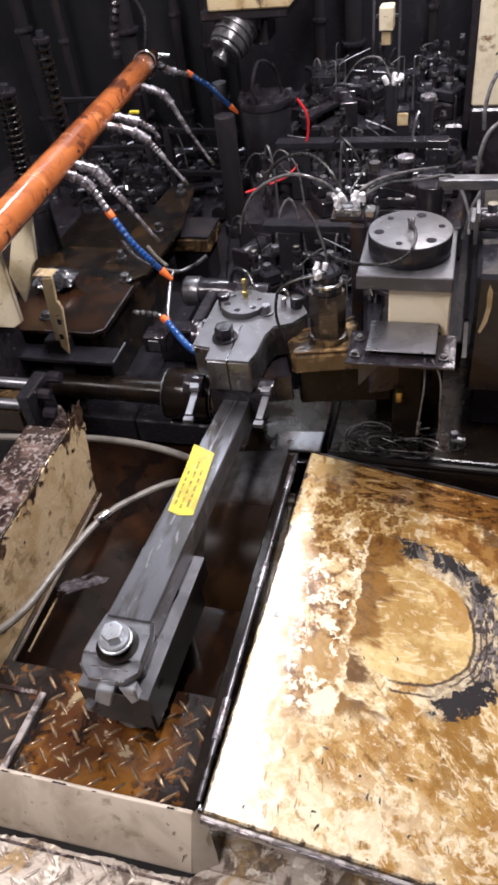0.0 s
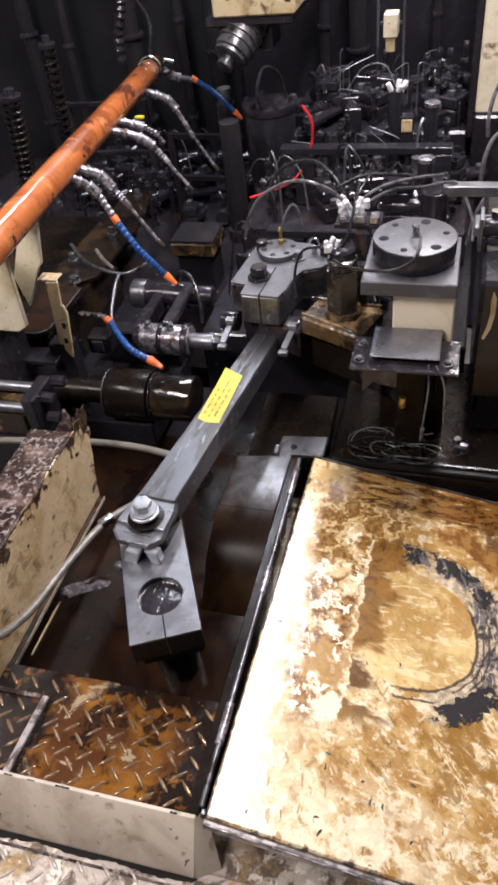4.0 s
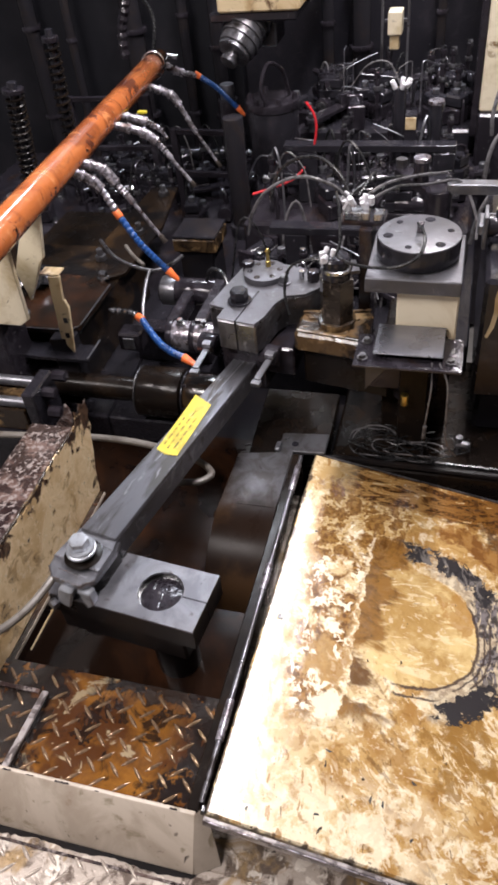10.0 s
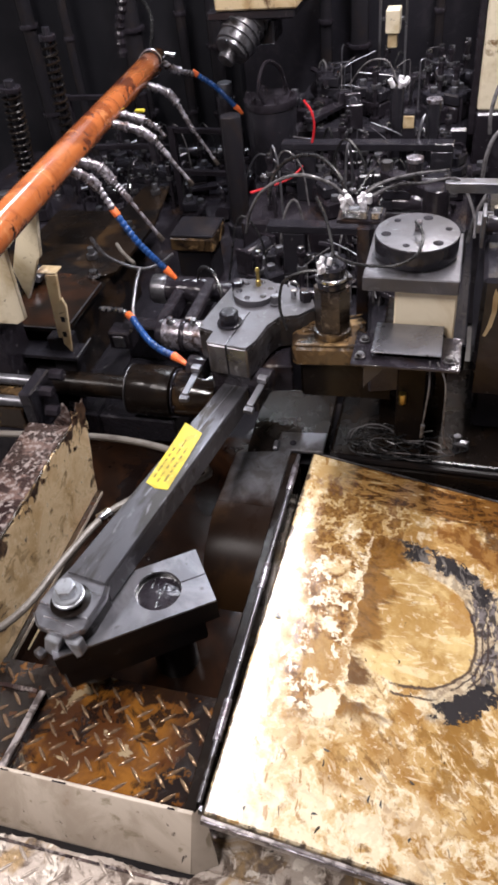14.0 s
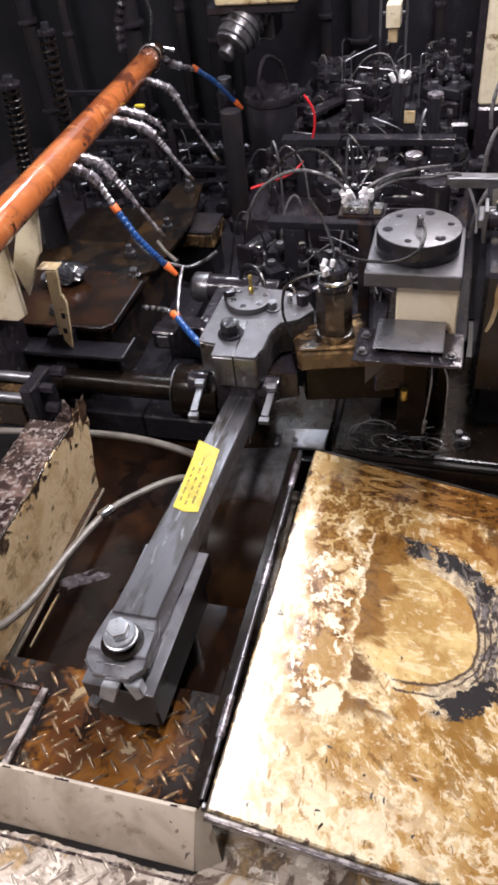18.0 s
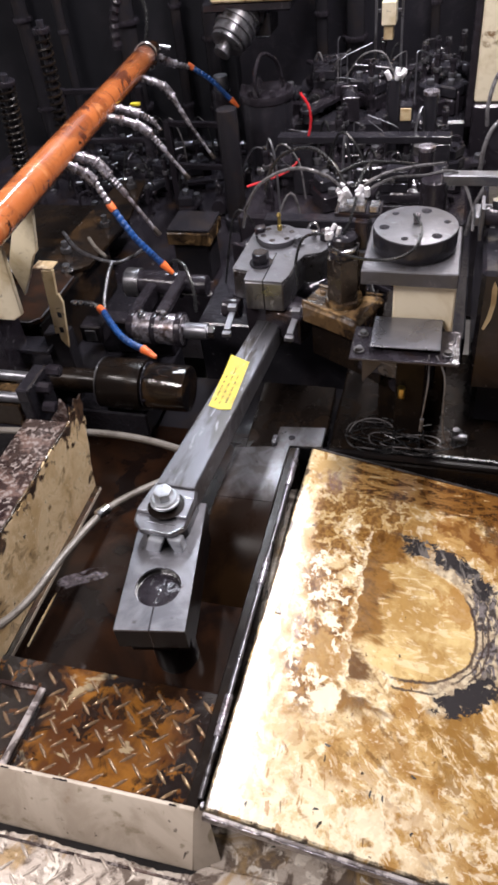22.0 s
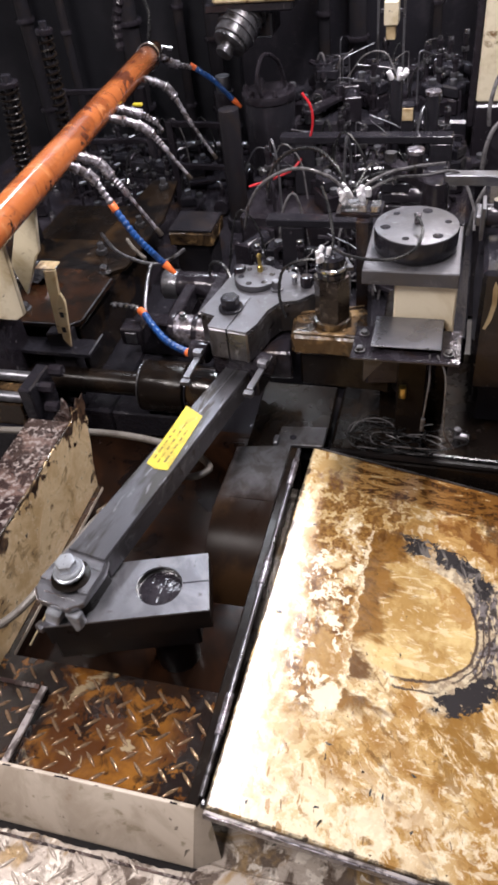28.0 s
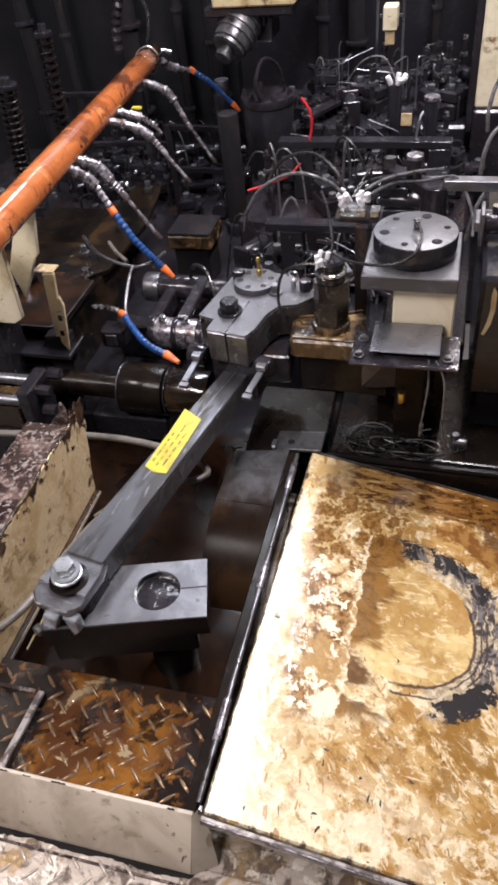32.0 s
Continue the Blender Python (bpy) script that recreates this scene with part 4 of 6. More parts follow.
def crank_shaft():
    t = thing("crank_shaft", "oily steel shaft end inside the crank hub", "shaft")
    body = part("shaft_body", b_cyl((0, 0, -0.27), (0, 0, -0.016), 0.0392, seg=32, bev=0.002), IRON, t)
    # chrome marks paint bright highlights on the shaft end; black ones are grooves
    for k in range(9):
        x, y = 0.012 * (k % 3 - 1) * 1.6, 0.012 * (k // 3 - 1) * 1.5
        part("face_mark", b_box(x - 0.0014, x + 0.0014, y - 0.006, y + 0.006, -0.0159, -0.0152, 0), CHROME if k in (1, 4, 6) else BLACK, body)
    part("centre_hole", b_cyl((0.006, -0.016, -0.0158), (0.006, -0.016, -0.0150), 0.0055, seg=14), BLACK, body)
    part("hub_lip", b_ring(circle(0, 0, 0.0398, 32), circle(0, 0, 0.0375, 32), -0.0156, -0.012), CHROME, t, "bright worn lip")
    part("collar", b_cyl((0, 0, -0.27), (0, 0, -0.117), 0.040, seg=32, bev=0.004), FLANK, t)
    return t


def connecting_rod():
    """Local origin on the crank pin, y along the rod."""
    t = thing("connecting_rod", "machined steel connecting rod with yellow label and clamp block", "connecting rod")
    # tapered bar
    bar = b_prism([(-0.036, 0.045), (0.038, 0.045), (0.066, 0.66), (0.012, 0.66)], 0.0512, 0.056, 0.0015)
    part("rod_top", bar, BRUSHED, t)
    part("rod_bar", b_prism([(-0.036, 0.045), (0.038, 0.045), (0.066, 0.66), (0.012, 0.66)], 0.004, 0.051, 0.002), GREYSTEEL, t, "dull steel flanks of the rod")
    part("scribed_groove", b_prism([(0.004, 0.24), (0.007, 0.24), (0.036, 0.60), (0.033, 0.60)], 0.0561, 0.0566, 0), STEEL, t)
    # rod eye
    eye = part("rod_eye", b_prism([(-0.046, 0.030), (-0.053, -0.020), (-0.049, -0.038), (-0.030, -0.056), (0.026, -0.056), (0.046, -0.036), (0.047, 0.028), (0.037, 0.058), (-0.034, 0.058)], 0.031, 0.044, 0.0025), STEEL, t)
    part("eye_plate", b_prism([(-0.040, 0.052), (-0.047, 0.010), (-0.050, -0.020), (0.045, -0.020), (0.044, 0.026), (0.037, 0.052)], 0.0442, 0.0505, 0.0012), STEEL, eye)
    part("eye_core", b_prism([(-0.043, 0.045), (-0.048, -0.018), (-0.030, -0.040), (0.030, -0.040), (0.042, -0.018), (0.040, 0.045)], -0.002, 0.0308, 0.002), GREASESHADE, eye, "near-black core of the eye")
    part("front_edge", b_prism([(-0.0495, -0.0375), (-0.0305, -0.0565), (0.0265, -0.0565), (0.0465, -0.0365), (0.0445, -0.0362), (0.0255, -0.0545), (-0.0300, -0.0545), (-0.0480, -0.0368)], 0.0442, 0.0454, 0), CHROME, eye)
    for x0, x1, y0, z in ((-0.037, 0.035, 0.0500, 0.0506), (0.024, 0.0435, 0.0250, 0.0506), (-0.0495, -0.028, -0.0195, 0.0506), (0.026, 0.0445, -0.0205, 0.0506), (-0.030, 0.030, -0.0375, 0.0442)):
        part("eye_groove", b_box(x0, x1, y0, y0 + 0.0016, z, z + 0.0006, 0), CHROME, eye)
    # splayed legs of the clamp under the eye
    up = Matrix(((1, 0, 0, 0), (0, 0, 1, 0), (0, 1, 0, 0), (0, 0, 0, 1)))
    part("clamp_leg", b_prism([(-0.014, 0.0305), (0.014, 0.0305), (-0.004, -0.020), (-0.028, -0.012)], -0.066, -0.0405, 0.002, m=up), ZINC, eye, "bright splayed clamp leg")
    part("clamp_leg", b_prism([(0.018, 0.0305), (0.044, 0.0305), (0.046, 0.002), (0.030, -0.016)], -0.058, -0.0405, 0.002, m=up), ZINC, eye, "bright splayed clamp leg")
    hexbolt("clamp_bolt", eye, -0.032, -0.064, -0.016, 0.017, 0.012, STEEL, False, (-0.25, -1, 0.05))
    # black disc standing in for the dark recess round the pin
    part("recess_disc", b_lathe([(0.0335, 0.0), (0.0335, 0.0012), (0.030, 0.0020), (0.020, 0.0035), (0.018, 0.0120)], (0, 0, 0.0508), seg=28), GREASESHADE, t, "black disc for the dark recess round the pin")
    part("washer", b_lathe([(0.023, 0.0), (0.0262, 0.001), (0.0262, 0.005), (0.0240, 0.006), (0.0240, 0.010), (0.022, 0.012)], (0, 0, 0.0630), seg=28), ZINC, t, "bright flanged washer")
    part("pin_bolt", b_cyl((0, 0, 0.0752), (0, 0, 0.0915), 0.0172, seg=6, bev=0.0014, bm=b_cyl((0, 0, 0.0905), (0, 0, 0.0923), 0.0125, seg=20)), ZINC, t, "large zinc-plated hexagon bolt")
    # label
    label = part("label_tape", b_prism([(-0.009, 0.270), (0.014, 0.262), (0.039, 0.266), (0.036, 0.36), (0.033, 0.424), (0.006, 0.436), (-0.014, 0.444), (-0.012, 0.40)], 0.0569, 0.0575, 0), YELLOW, t, "yellow paper label with faded writing")
    random.seed(7)
    for x, y, n in ((-0.003, 0.285, 5), (0.009, 0.278, 6), (0.021, 0.282, 5)):
        for k in range(n):
            l = random.uniform(0.009, 0.021)
            part("writing_bar", b_box(x, x + 0.0045, y, y + l, 0.0576, 0.0578, 0), INK, label)
            y += l + random.uniform(0.004, 0.009)
    # clamp block over the far end
    block = b_prism([(-0.011, 0.567), (0.077, 0.567), (0.086, 0.60), (0.088, 0.655), (0.100, 0.690), (0.135, 0.706), (0.160, 0.745), (0.135, 0.79), (0.080, 0.815), (-0.046, 0.815), (-0.051, 0.612), (-0.013, 0.605)], 0.096, 0.1675, 0.003)
    blk = part("clamp_block", block, DIRTY, t, "machined clamp block with goose-neck lug")
    part("block_top", b_prism([(-0.011, 0.567), (0.077, 0.567), (0.086, 0.60), (0.088, 0.655), (0.100, 0.690), (0.135, 0.706), (0.160, 0.745), (0.135, 0.79), (0.080, 0.815), (-0.046, 0.815), (-0.051, 0.612), (-0.013, 0.605)], 0.1677, 0.172, 0.0012), GREYSTEEL, blk, "worn machined top face")
    part("clamp_slit", b_box(0.0315, 0.0345, 0.5655, 0.69, 0.096, 0.1727, 0), BLACK, blk)
    part("slit_face", b_box(0.0315, 0.0345, 0.5648, 0.5655, 0.097, 0.171, 0), BLACK, blk)
    cap = part("pivot_cap", b_cyl((0.020, 0.755, 0.1725), (0.020, 0.755, 0.186), 0.048, seg=32, bev=0.002), GREYSTEEL, blk, "round pivot cap with screw holes")
    for k in range(6):
        a = 0.4 + k * math.pi / 3
        x, y = 0.020 + 0.034 * math.cos(a), 0.755 + 0.034 * math.sin(a)
        part("screw_hole", b_cyl((x, y, 0.1861), (x, y, 0.1866), 0.0068, seg=14), BLACK, cap)
    hexbolt("clamp_screw", blk, 0.010, 0.640, 0.1725, 0.034, 0.024, BLACK)
    hexbolt("cap_screw", blk, 0.075, 0.735, 0.1725, 0.018, 0.016)
    part("grease_nipple", b_lathe([(0.006, 0), (0.006, 0.012), (0.004, 0.014), (0.004, 0.034), (0.006, 0.036), (0.003, 0.042)], (0.020, 0.775, 0.186), seg=12), BRASS, blk, "brass grease nipple")
    part("eye_stud", b_tube([(0.105 + 0.012 * math.cos(a), 0.765, 0.20 + 0.012 * math.sin(a)) for a in (2 * math.pi * k / 8 for k in range(-2, 5))], 0.003, 6, 3, b_cyl((0.105, 0.765, 0.172), (0.105, 0.765, 0.192), 0.006, seg=10)), CHROME, blk)
    for x in (-0.03, 0.128):
        part("lug_nut", b_cyl((x + 0.005, 0.765, 0.172), (x + 0.005, 0.765, 0.196), 0.014, seg=6, bev=0.001), IRON, blk)
    part("fork", b_box(-0.02, 0.082, 0.585, 0.80, -0.01, 0.0958, 0.004), IRON, t, "near-black fork under the block")
    for x in (-0.058, 0.092):
        part("side_lug", b_cyl((x - 0.02, 0.60, 0.075), (x + 0.022, 0.60, 0.075), 0.024, seg=18, bev=0.003), IRON, t)
    for x0, y0, x1, y1 in ((-0.046, 0.570, -0.036, 0.487), (0.103, 0.575, 0.106, 0.492)):
        d = math.degrees(math.atan2(y1 - y0, x1 - x0)) + 90
        b = b_box(-0.007, 0.007, -0.075, -0.006, 0.076, 0.080, 0.0008)
        b = b_box(-0.010, 0.010, -0.0065, 0.010, 0.0805, 0.092, 0.001, b)
        b = b_box(-0.010, 0.010, -0.088, -0.0745, 0.066, 0.076, 0.001, b)
        part("stop_clip", b, STEEL, t, "bent bright steel clip", pose(x0, y0, 0.008, 0, 0, d))
    return t


def lever():
    """Local origin on the pivot axis, axes as at the far dead centre."""
    t = thing("swing_lever", "greasy brown cast lever with hexagon post", "lever")
    o = PIVOT

    def L(x, y):
        return (x - o.x, y - o.y)
    ax = Vector((-0.9285, 0.3713))

    def S(u, w):
        return (ax.x * u - ax.y * w, ax.y * u + ax.x * w)
    # w > 0 on the near side
    part("lever_arm", b_prism([S(0.255, 0.040), S(0.255, -0.040), S(0.16, -0.052), S(0.10, -0.068), S(0.10, 0.060), S(0.16, 0.050)], 0.082, 0.135, 0.009), BROWN, t)
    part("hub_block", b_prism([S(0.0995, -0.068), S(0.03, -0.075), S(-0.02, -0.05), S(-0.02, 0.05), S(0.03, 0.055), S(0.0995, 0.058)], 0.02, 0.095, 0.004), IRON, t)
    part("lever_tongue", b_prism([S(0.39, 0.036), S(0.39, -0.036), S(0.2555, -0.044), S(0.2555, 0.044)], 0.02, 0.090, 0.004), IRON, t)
    part("edge_rib", b_prism([S(0.25, 0.039), S(0.25, 0.032), S(0.15, 0.044), S(0.105, 0.053), S(0.105, 0.059), S(0.15, 0.0515)], 0.1352, 0.1405, 0.0015), BROWN, t, "raised edge strip of the lever")
    part("edge_rib", b_prism([S(0.25, -0.039), S(0.25, -0.032), S(0.16, -0.043), S(0.105, -0.060), S(0.105, -0.066), S(0.16, -0.0515)], 0.1352, 0.1395, 0.0015), BROWN, t)
    part("under_web", b_prism([S(0.24, 0.020), S(0.24, -0.030), S(0.05, -0.05), S(0.05, 0.05)], -0.01, 0.0818, 0.004), GREASESHADE, t)
    random.seed(8)
    for k in range(7):
        u, w, s = random.uniform(0.12, 0.23), random.uniform(-0.03, 0.03), random.uniform(0.006, 0.014)
        cx, cy = S(u, w)
        part("grease_clot", b_prism([(cx + s * random.uniform(0.6, 1.2) * math.cos(a), cy + s * random.uniform(0.6, 1.2) * math.sin(a)) for a in (0.1, 1.1, 2.2, 3.3, 4.2, 5.3)], 0.1352, 0.1352 + s * 0.35, 0.0015), BROWN, t)
    part("hub", b_cyl((0, 0, -0.02), (0, 0, 0.128), 0.050, seg=28, bev=0.004), IRON, t)
    hx, hy = L(0.213, 0.697)
    part("hex_post", b_cyl((hx, hy, 0.150), (hx, hy, 0.245), 0.0360, seg=6, bev=0.0015), POST, t, "brownish steel hexagon standoff post")
    part("post_foot", b_cyl((hx, hy, 0.1353), (hx, hy, 0.1498), 0.040, seg=24, bev=0.003), BROWN, t)
    sensor = part("sensor_body", b_lathe([(0.026, 0), (0.029, 0.002), (0.029, 0.012), (0.027, 0.014), (0.027, 0.030), (0.0285, 0.032), (0.0285, 0.042), (0.024, 0.047)], (hx, hy, 0.2455), seg=28), BLACK, t, "black round sensor with bright ring")
    part("sensor_ring", b_lathe([(0.0293, 0), (0.0325, 0.002), (0.0325, 0.007), (0.0293, 0.009)], (hx, hy, 0.262), seg=28), CHROME, sensor)
    random.seed(11)
    for k in range(8):
        a, r = random.uniform(0, 6.28), random.uniform(0.002, 0.013)
        x, y, z = hx - 0.022 + r * math.cos(a), hy - 0.014 + r * math.sin(a), 0.282 + random.uniform(0, 0.022)
        part("cable_tie", b_cyl((x, y, z - 0.006), (x + random.uniform(-.012, .012), y + random.uniform(-.008, .008), z + 0.008), 0.0050, seg=9, bev=0.0015), WHITE, t, "white plastic cable tie head")
    part("angle_plate", b_box(hx + 0.016, hx + 0.052, hy + 0.014, hy + 0.060, 0.236, 0.2445, 0.001), STEEL, t)
    # cables that swing with it
    part("sensor_cable", b_tube([(hx, hy, 0.294), (hx + 0.012, hy + 0.02, 0.315), (hx + 0.02, hy + 0.07, 0.352), (hx + 0.024, hy + 0.125, 0.372)], 0.0032, 7), CABLE, t)
    part("sensor_cable", b_tube([(hx - 0.02, hy - 0.015, 0.290), (hx - 0.055, hy + 0.01, 0.285), (hx - 0.09, hy + 0.03, 0.262), (hx - 0.105, hy + 0.02, 0.215), (hx - 0.10, hy, 0.17)], 0.003, 7), CABLE, t)
    return t

# ---- bearing housing with flange, on its stand ----


def bearing_stand():
    t = thing("bearing_stand", "cream bearing housing under a square steel plate", "bearing housing")
    part("housing", b_box(0.328, 0.442, 0.548, 0.70, 0.13, 0.2782, 0.003), CREAMCLEAN, t)
    tilt = Matrix.Translation((0.262, 0.53, 0.28)) @ pose(0, 0, 0, 0, 0.5, 0) @ Matrix.Translation((-0.262, -0.53, -0.28))
    part("top_plate", b_box(0.269, 0.443, 0.530, 0.715, 0.279, 0.3085, 0.002), GREYSTEEL, t, "square machined steel plate", tilt)
    fl = part("flange", b_cyl((0.357, 0.628, 0.311), (0.357, 0.628, 0.352), 0.077, seg=48, bev=0.0015), GREYSTEEL, t, "round steel flange with six screw holes", tilt)
    part("flange_band", b_lathe([(0.0775, 0), (0.0777, 0.001), (0.0777, 0.036), (0.0775, 0.037)], (0.357, 0.628, 0.3125), seg=48), BLACK, fl)
    for k in range(6):
        a = 0.25 + k * math.pi / 3
        x, y = 0.357 + 0.058 * math.cos(a), 0.628 + 0.058 * math.sin(a)
        r = 0.0095 if k % 2 else 0.0065
        h = part("screw_hole", b_cyl((x, y, 0.3521), (x, y, 0.3526), r, seg=18), BLACK, fl)
        part("screw_head", b_cyl((x, y, 0.3527), (x, y, 0.3532), r * 0.6, seg=6), IRON, h)
    part("sensor_plug", b_box(0.352, 0.364, 0.628, 0.642, 0.3525, 0.370, 0.002), BOOTGREY, fl, "smeared metal plug in the flange centre")
    part("plug_cable", b_tube([(0.354, 0.622, 0.374), (0.368, 0.587, 0.372), (0.371, 0.553, 0.366), (0.360, 0.531, 0.352), (0.326, 0.527, 0.335), (0.277, 0.546, 0.322), (0.233, 0.577, 0.312), (0.205, 0.617, 0.302)], 0.0030, 7), CABLE, t)
    # box coloured near-black to paint the dark hollow below the housing
    part("base_box", b_box(0.30, 0.44, 0.62, 0.76, -0.40, 0.129, 0.004), GREASESHADE, t, "near-black box for the dark hollow under the housing")
    return t


def cover_tray():
    t = thing("cover_tray", "bright steel cover plate over a dark bracket", "cover plate")
    part("cover_sheet", b_box(0.297, 0.424, 0.4475, 0.545, 0.199, 0.2025, 0.0012), SHEET, t)
    br = part("bracket_plate", b_box(0.262, 0.459, 0.425, 0.5285, 0.183, 0.188, 0.001), IRON, t, "oily dark bracket plate")
    part("spacer", b_box(0.32, 0.405, 0.46, 0.525, 0.1882, 0.1988, 0.001), BLACK, t)
    for x, y in ((0.280, 0.50), (0.278, 0.448), (0.438, 0.452)):
        hexbolt("bracket_bolt", br, x, y, 0.188, 0.013, 0.005, DIRTY)
    part("bracket_arm", b_box(0.34, 0.43, 0.50, 0.5475, 0.135, 0.1825, 0.003), IRON, t)
    # post coloured near-black, as part of the same painted dark hollow
    part("bracket_post", b_box(0.34, 0.40, 0.562, 0.615, -0.1295, 0.1295, 0.003), GREASESHADE, t)
    part("gusset", b_prism([(0.0, 0.0), (0.045, 0.0), (0.0, -0.06)], 0, 0.006, 0.0006, m=Matrix.Translation((0.285, 0.4445, 0.182)) @ pose(0, 0, 0, 90)), IRON, t)
    part("brass_plug", b_cyl((0.354, 0.555, -0.003), (0.354, 0.555, 0.023), 0.0085, seg=10, bev=0.001), BRASS, t, "small brass plug")
    part("drop_wire", b_tube([(0.405, 0.44, 0.195), (0.408, 0.425, 0.15), (0.404, 0.425, 0.08), (0.402, 0.43, 0.05)], 0.0018, 6), GREYWIRE, t)
    part("wire_splice", b_cyl((0.403, 0.428, 0.052), (0.402, 0.43, 0.02), 0.0042, seg=8), GREYWIRE, t)
    part("drop_wire", b_tube([(0.418, 0.44, 0.195), (0.436, 0.425, 0.16), (0.440, 0.43, 0.08), (0.446, 0.445, 0.0), (0.468, 0.465, -0.055)], 0.0019, 6), GREYWIRE, t)
    return t


def wire_hoop():
    t = thing("wire_hoop", "single thin grey wire bent into an upright hoop beside the coil", "wire")
    pts = [(0.2986 + 0.056 * math.cos(a), 0.565 + 0.010 * math.sin(a), -0.137 + 0.050 * math.sin(a)) for a in [-0.45 + 0.30 * k for k in range(14)]]
    part("wire_bend", b_tube(pts, 0.0017, 6), GREYWIRE, t)


def wire_coil():
    t = thing("wire_coil", "loose coil of thin oily wire behind the lid", "wire")
    random.seed(21)
    for k in range(11):
        cx, cy, rx, ry = random.uniform(0.28, 0.46), random.uniform(0.525, 0.575), random.uniform(0.03, 0.08), random.uniform(0.018, 0.04)
        if k == 0:
            cx, cy, rx, ry = 0.293, 0.560, 0.056, 0.050
        pts = [(cx + rx * math.cos(a), cy + ry * math.sin(a), -0.124 + 0.003 * k + 0.006 * math.sin(3 * a + k)) for a in (0.4 + 2 * k + 5.9 * j / 10 for j in range(11))]
        part("wire_loop", b_tube(pts, 0.0016, 6, 4), GREYWIRE if k in (0, 3, 6) else CABLE, t)
    return t


def side_ledge():
    t = thing("machine_bed_ledge", "oil-black bed ledge behind the lid", "machine bed")
    part("ledge_top", b_box(0.205, 1.2, 0.484, 0.90, -0.30, -0.13, 0.006), GREASESHADE, t)
    part("ledge_back", b_box(0.50, 1.2, 0.640, 1.2, -0.1295, -0.02, 0.01), BLACK, t)
    part("ledge_tube", b_tube([(0.21, 0.494, -0.122), (0.34, 0.490, -0.121), (0.5, 0.488, -0.121), (0.78, 0.487, -0.122)], 0.008, 8), FLANK, t)
    part("ledge_tube", b_tube([(0.30, 0.513, -0.124), (0.42, 0.510, -0.122), (0.6, 0.508, -0.122), (0.85, 0.512, -0.122)], 0.005, 8), CABLE, t)
    part("elbow_fitting", b_cyl((0.470, 0.560, -0.105), (0.500, 0.555, -0.105), 0.010, seg=10, bev=0.002, bm=b_cyl((0.475, 0.560, -0.13), (0.475, 0.560, -0.085), 0.008, seg=10)), DIRTY, t)
    # bright curls standing in for the glints on the oil-wet ledge
    random.seed(31)
    b = bmesh.new()
    for k in range(46):
        near = k < 16
        x, y = (random.gauss(0.222, 0.010), random.gauss(0.512, 0.012)) if near else (random.uniform(0.215, 0.50), random.uniform(0.525, 0.62))
        x, y = max(0.209, x), max(0.489, y)
        a, r, h = random.uniform(0, 6.28), random.uniform(0.003, 0.007), random.uniform(0.001, 0.0022)
        ring = []
        for n in range(6):
            q = a + n * 0.5
            c = Vector((x + r * math.cos(q), y + r * math.sin(q), -0.1297 + 0.0008 * n * (k % 3)))
            ring.append((b.verts.new(c), b.verts.new(c + Vector((0.0004, 0.0004, h)))))
        for p, q in zip(ring, ring[1:]):
            b.faces.new((p[0], q[0], q[1], p[1]))
    tagged(part("swarf", b, CHROME), "small bright curls standing in for glints on the oil", "swarf", kind="stuff")
    return t


def side_column():
    """Tall dark body beside the bearing, with ochre paint patch."""
    t = thing("side_column", "black machine column with a patch of ochre paint", "machine column")
    part("column_body", b_box(0.487, 1.1, 0.62, 1.05, -0.0195, 0.262, 0.008), BLACK, t)
    part("paint_patch", b_prism([(0.004, 0.01), (0.011, -0.005), (0.012, -0.04), (0.007, -0.075), (-0.003, -0.10), (-0.008, -0.098), (-0.001, -0.07), (0.003, -0.04), (0.001, -0.01)], 0, 0.0012, 0, m=Matrix.Translation((0.507, 0.6185, 0.235)) @ pose(0, 0, 0, 90)), CREAM, t)
    part("cross_bar", b_box(0.394, 0.70, 0.925, 0.955, 0.292, 0.315, 0.002), STEEL, t, "grey flat bar")
    part("bar_foot", b_box(0.56, 0.62, 0.90, 0.98, 0.2625, 0.2915, 0.003), IRON, t)
    br = part("clamp_bracket", b_box(0.465, 0.60, 0.80, 0.86, 0.2625, 0.285, 0.003), STEEL, t, "grey steel clamp bracket")
    part("clamp_plate", b_box(0.475, 0.482, 0.74, 0.80, 0.262, 0.33, 0.001), STEEL, br)
    part("clamp_rod", b_cyl((0.484, 0.77, 0.30), (0.60, 0.77, 0.30), 0.022, seg=18, bev=0.002), IRON, br)
    part("clamp_nut", b_cyl((0.505, 0.77, 0.322), (0.505, 0.77, 0.336), 0.011, seg=6), CHROME, br)
    return t


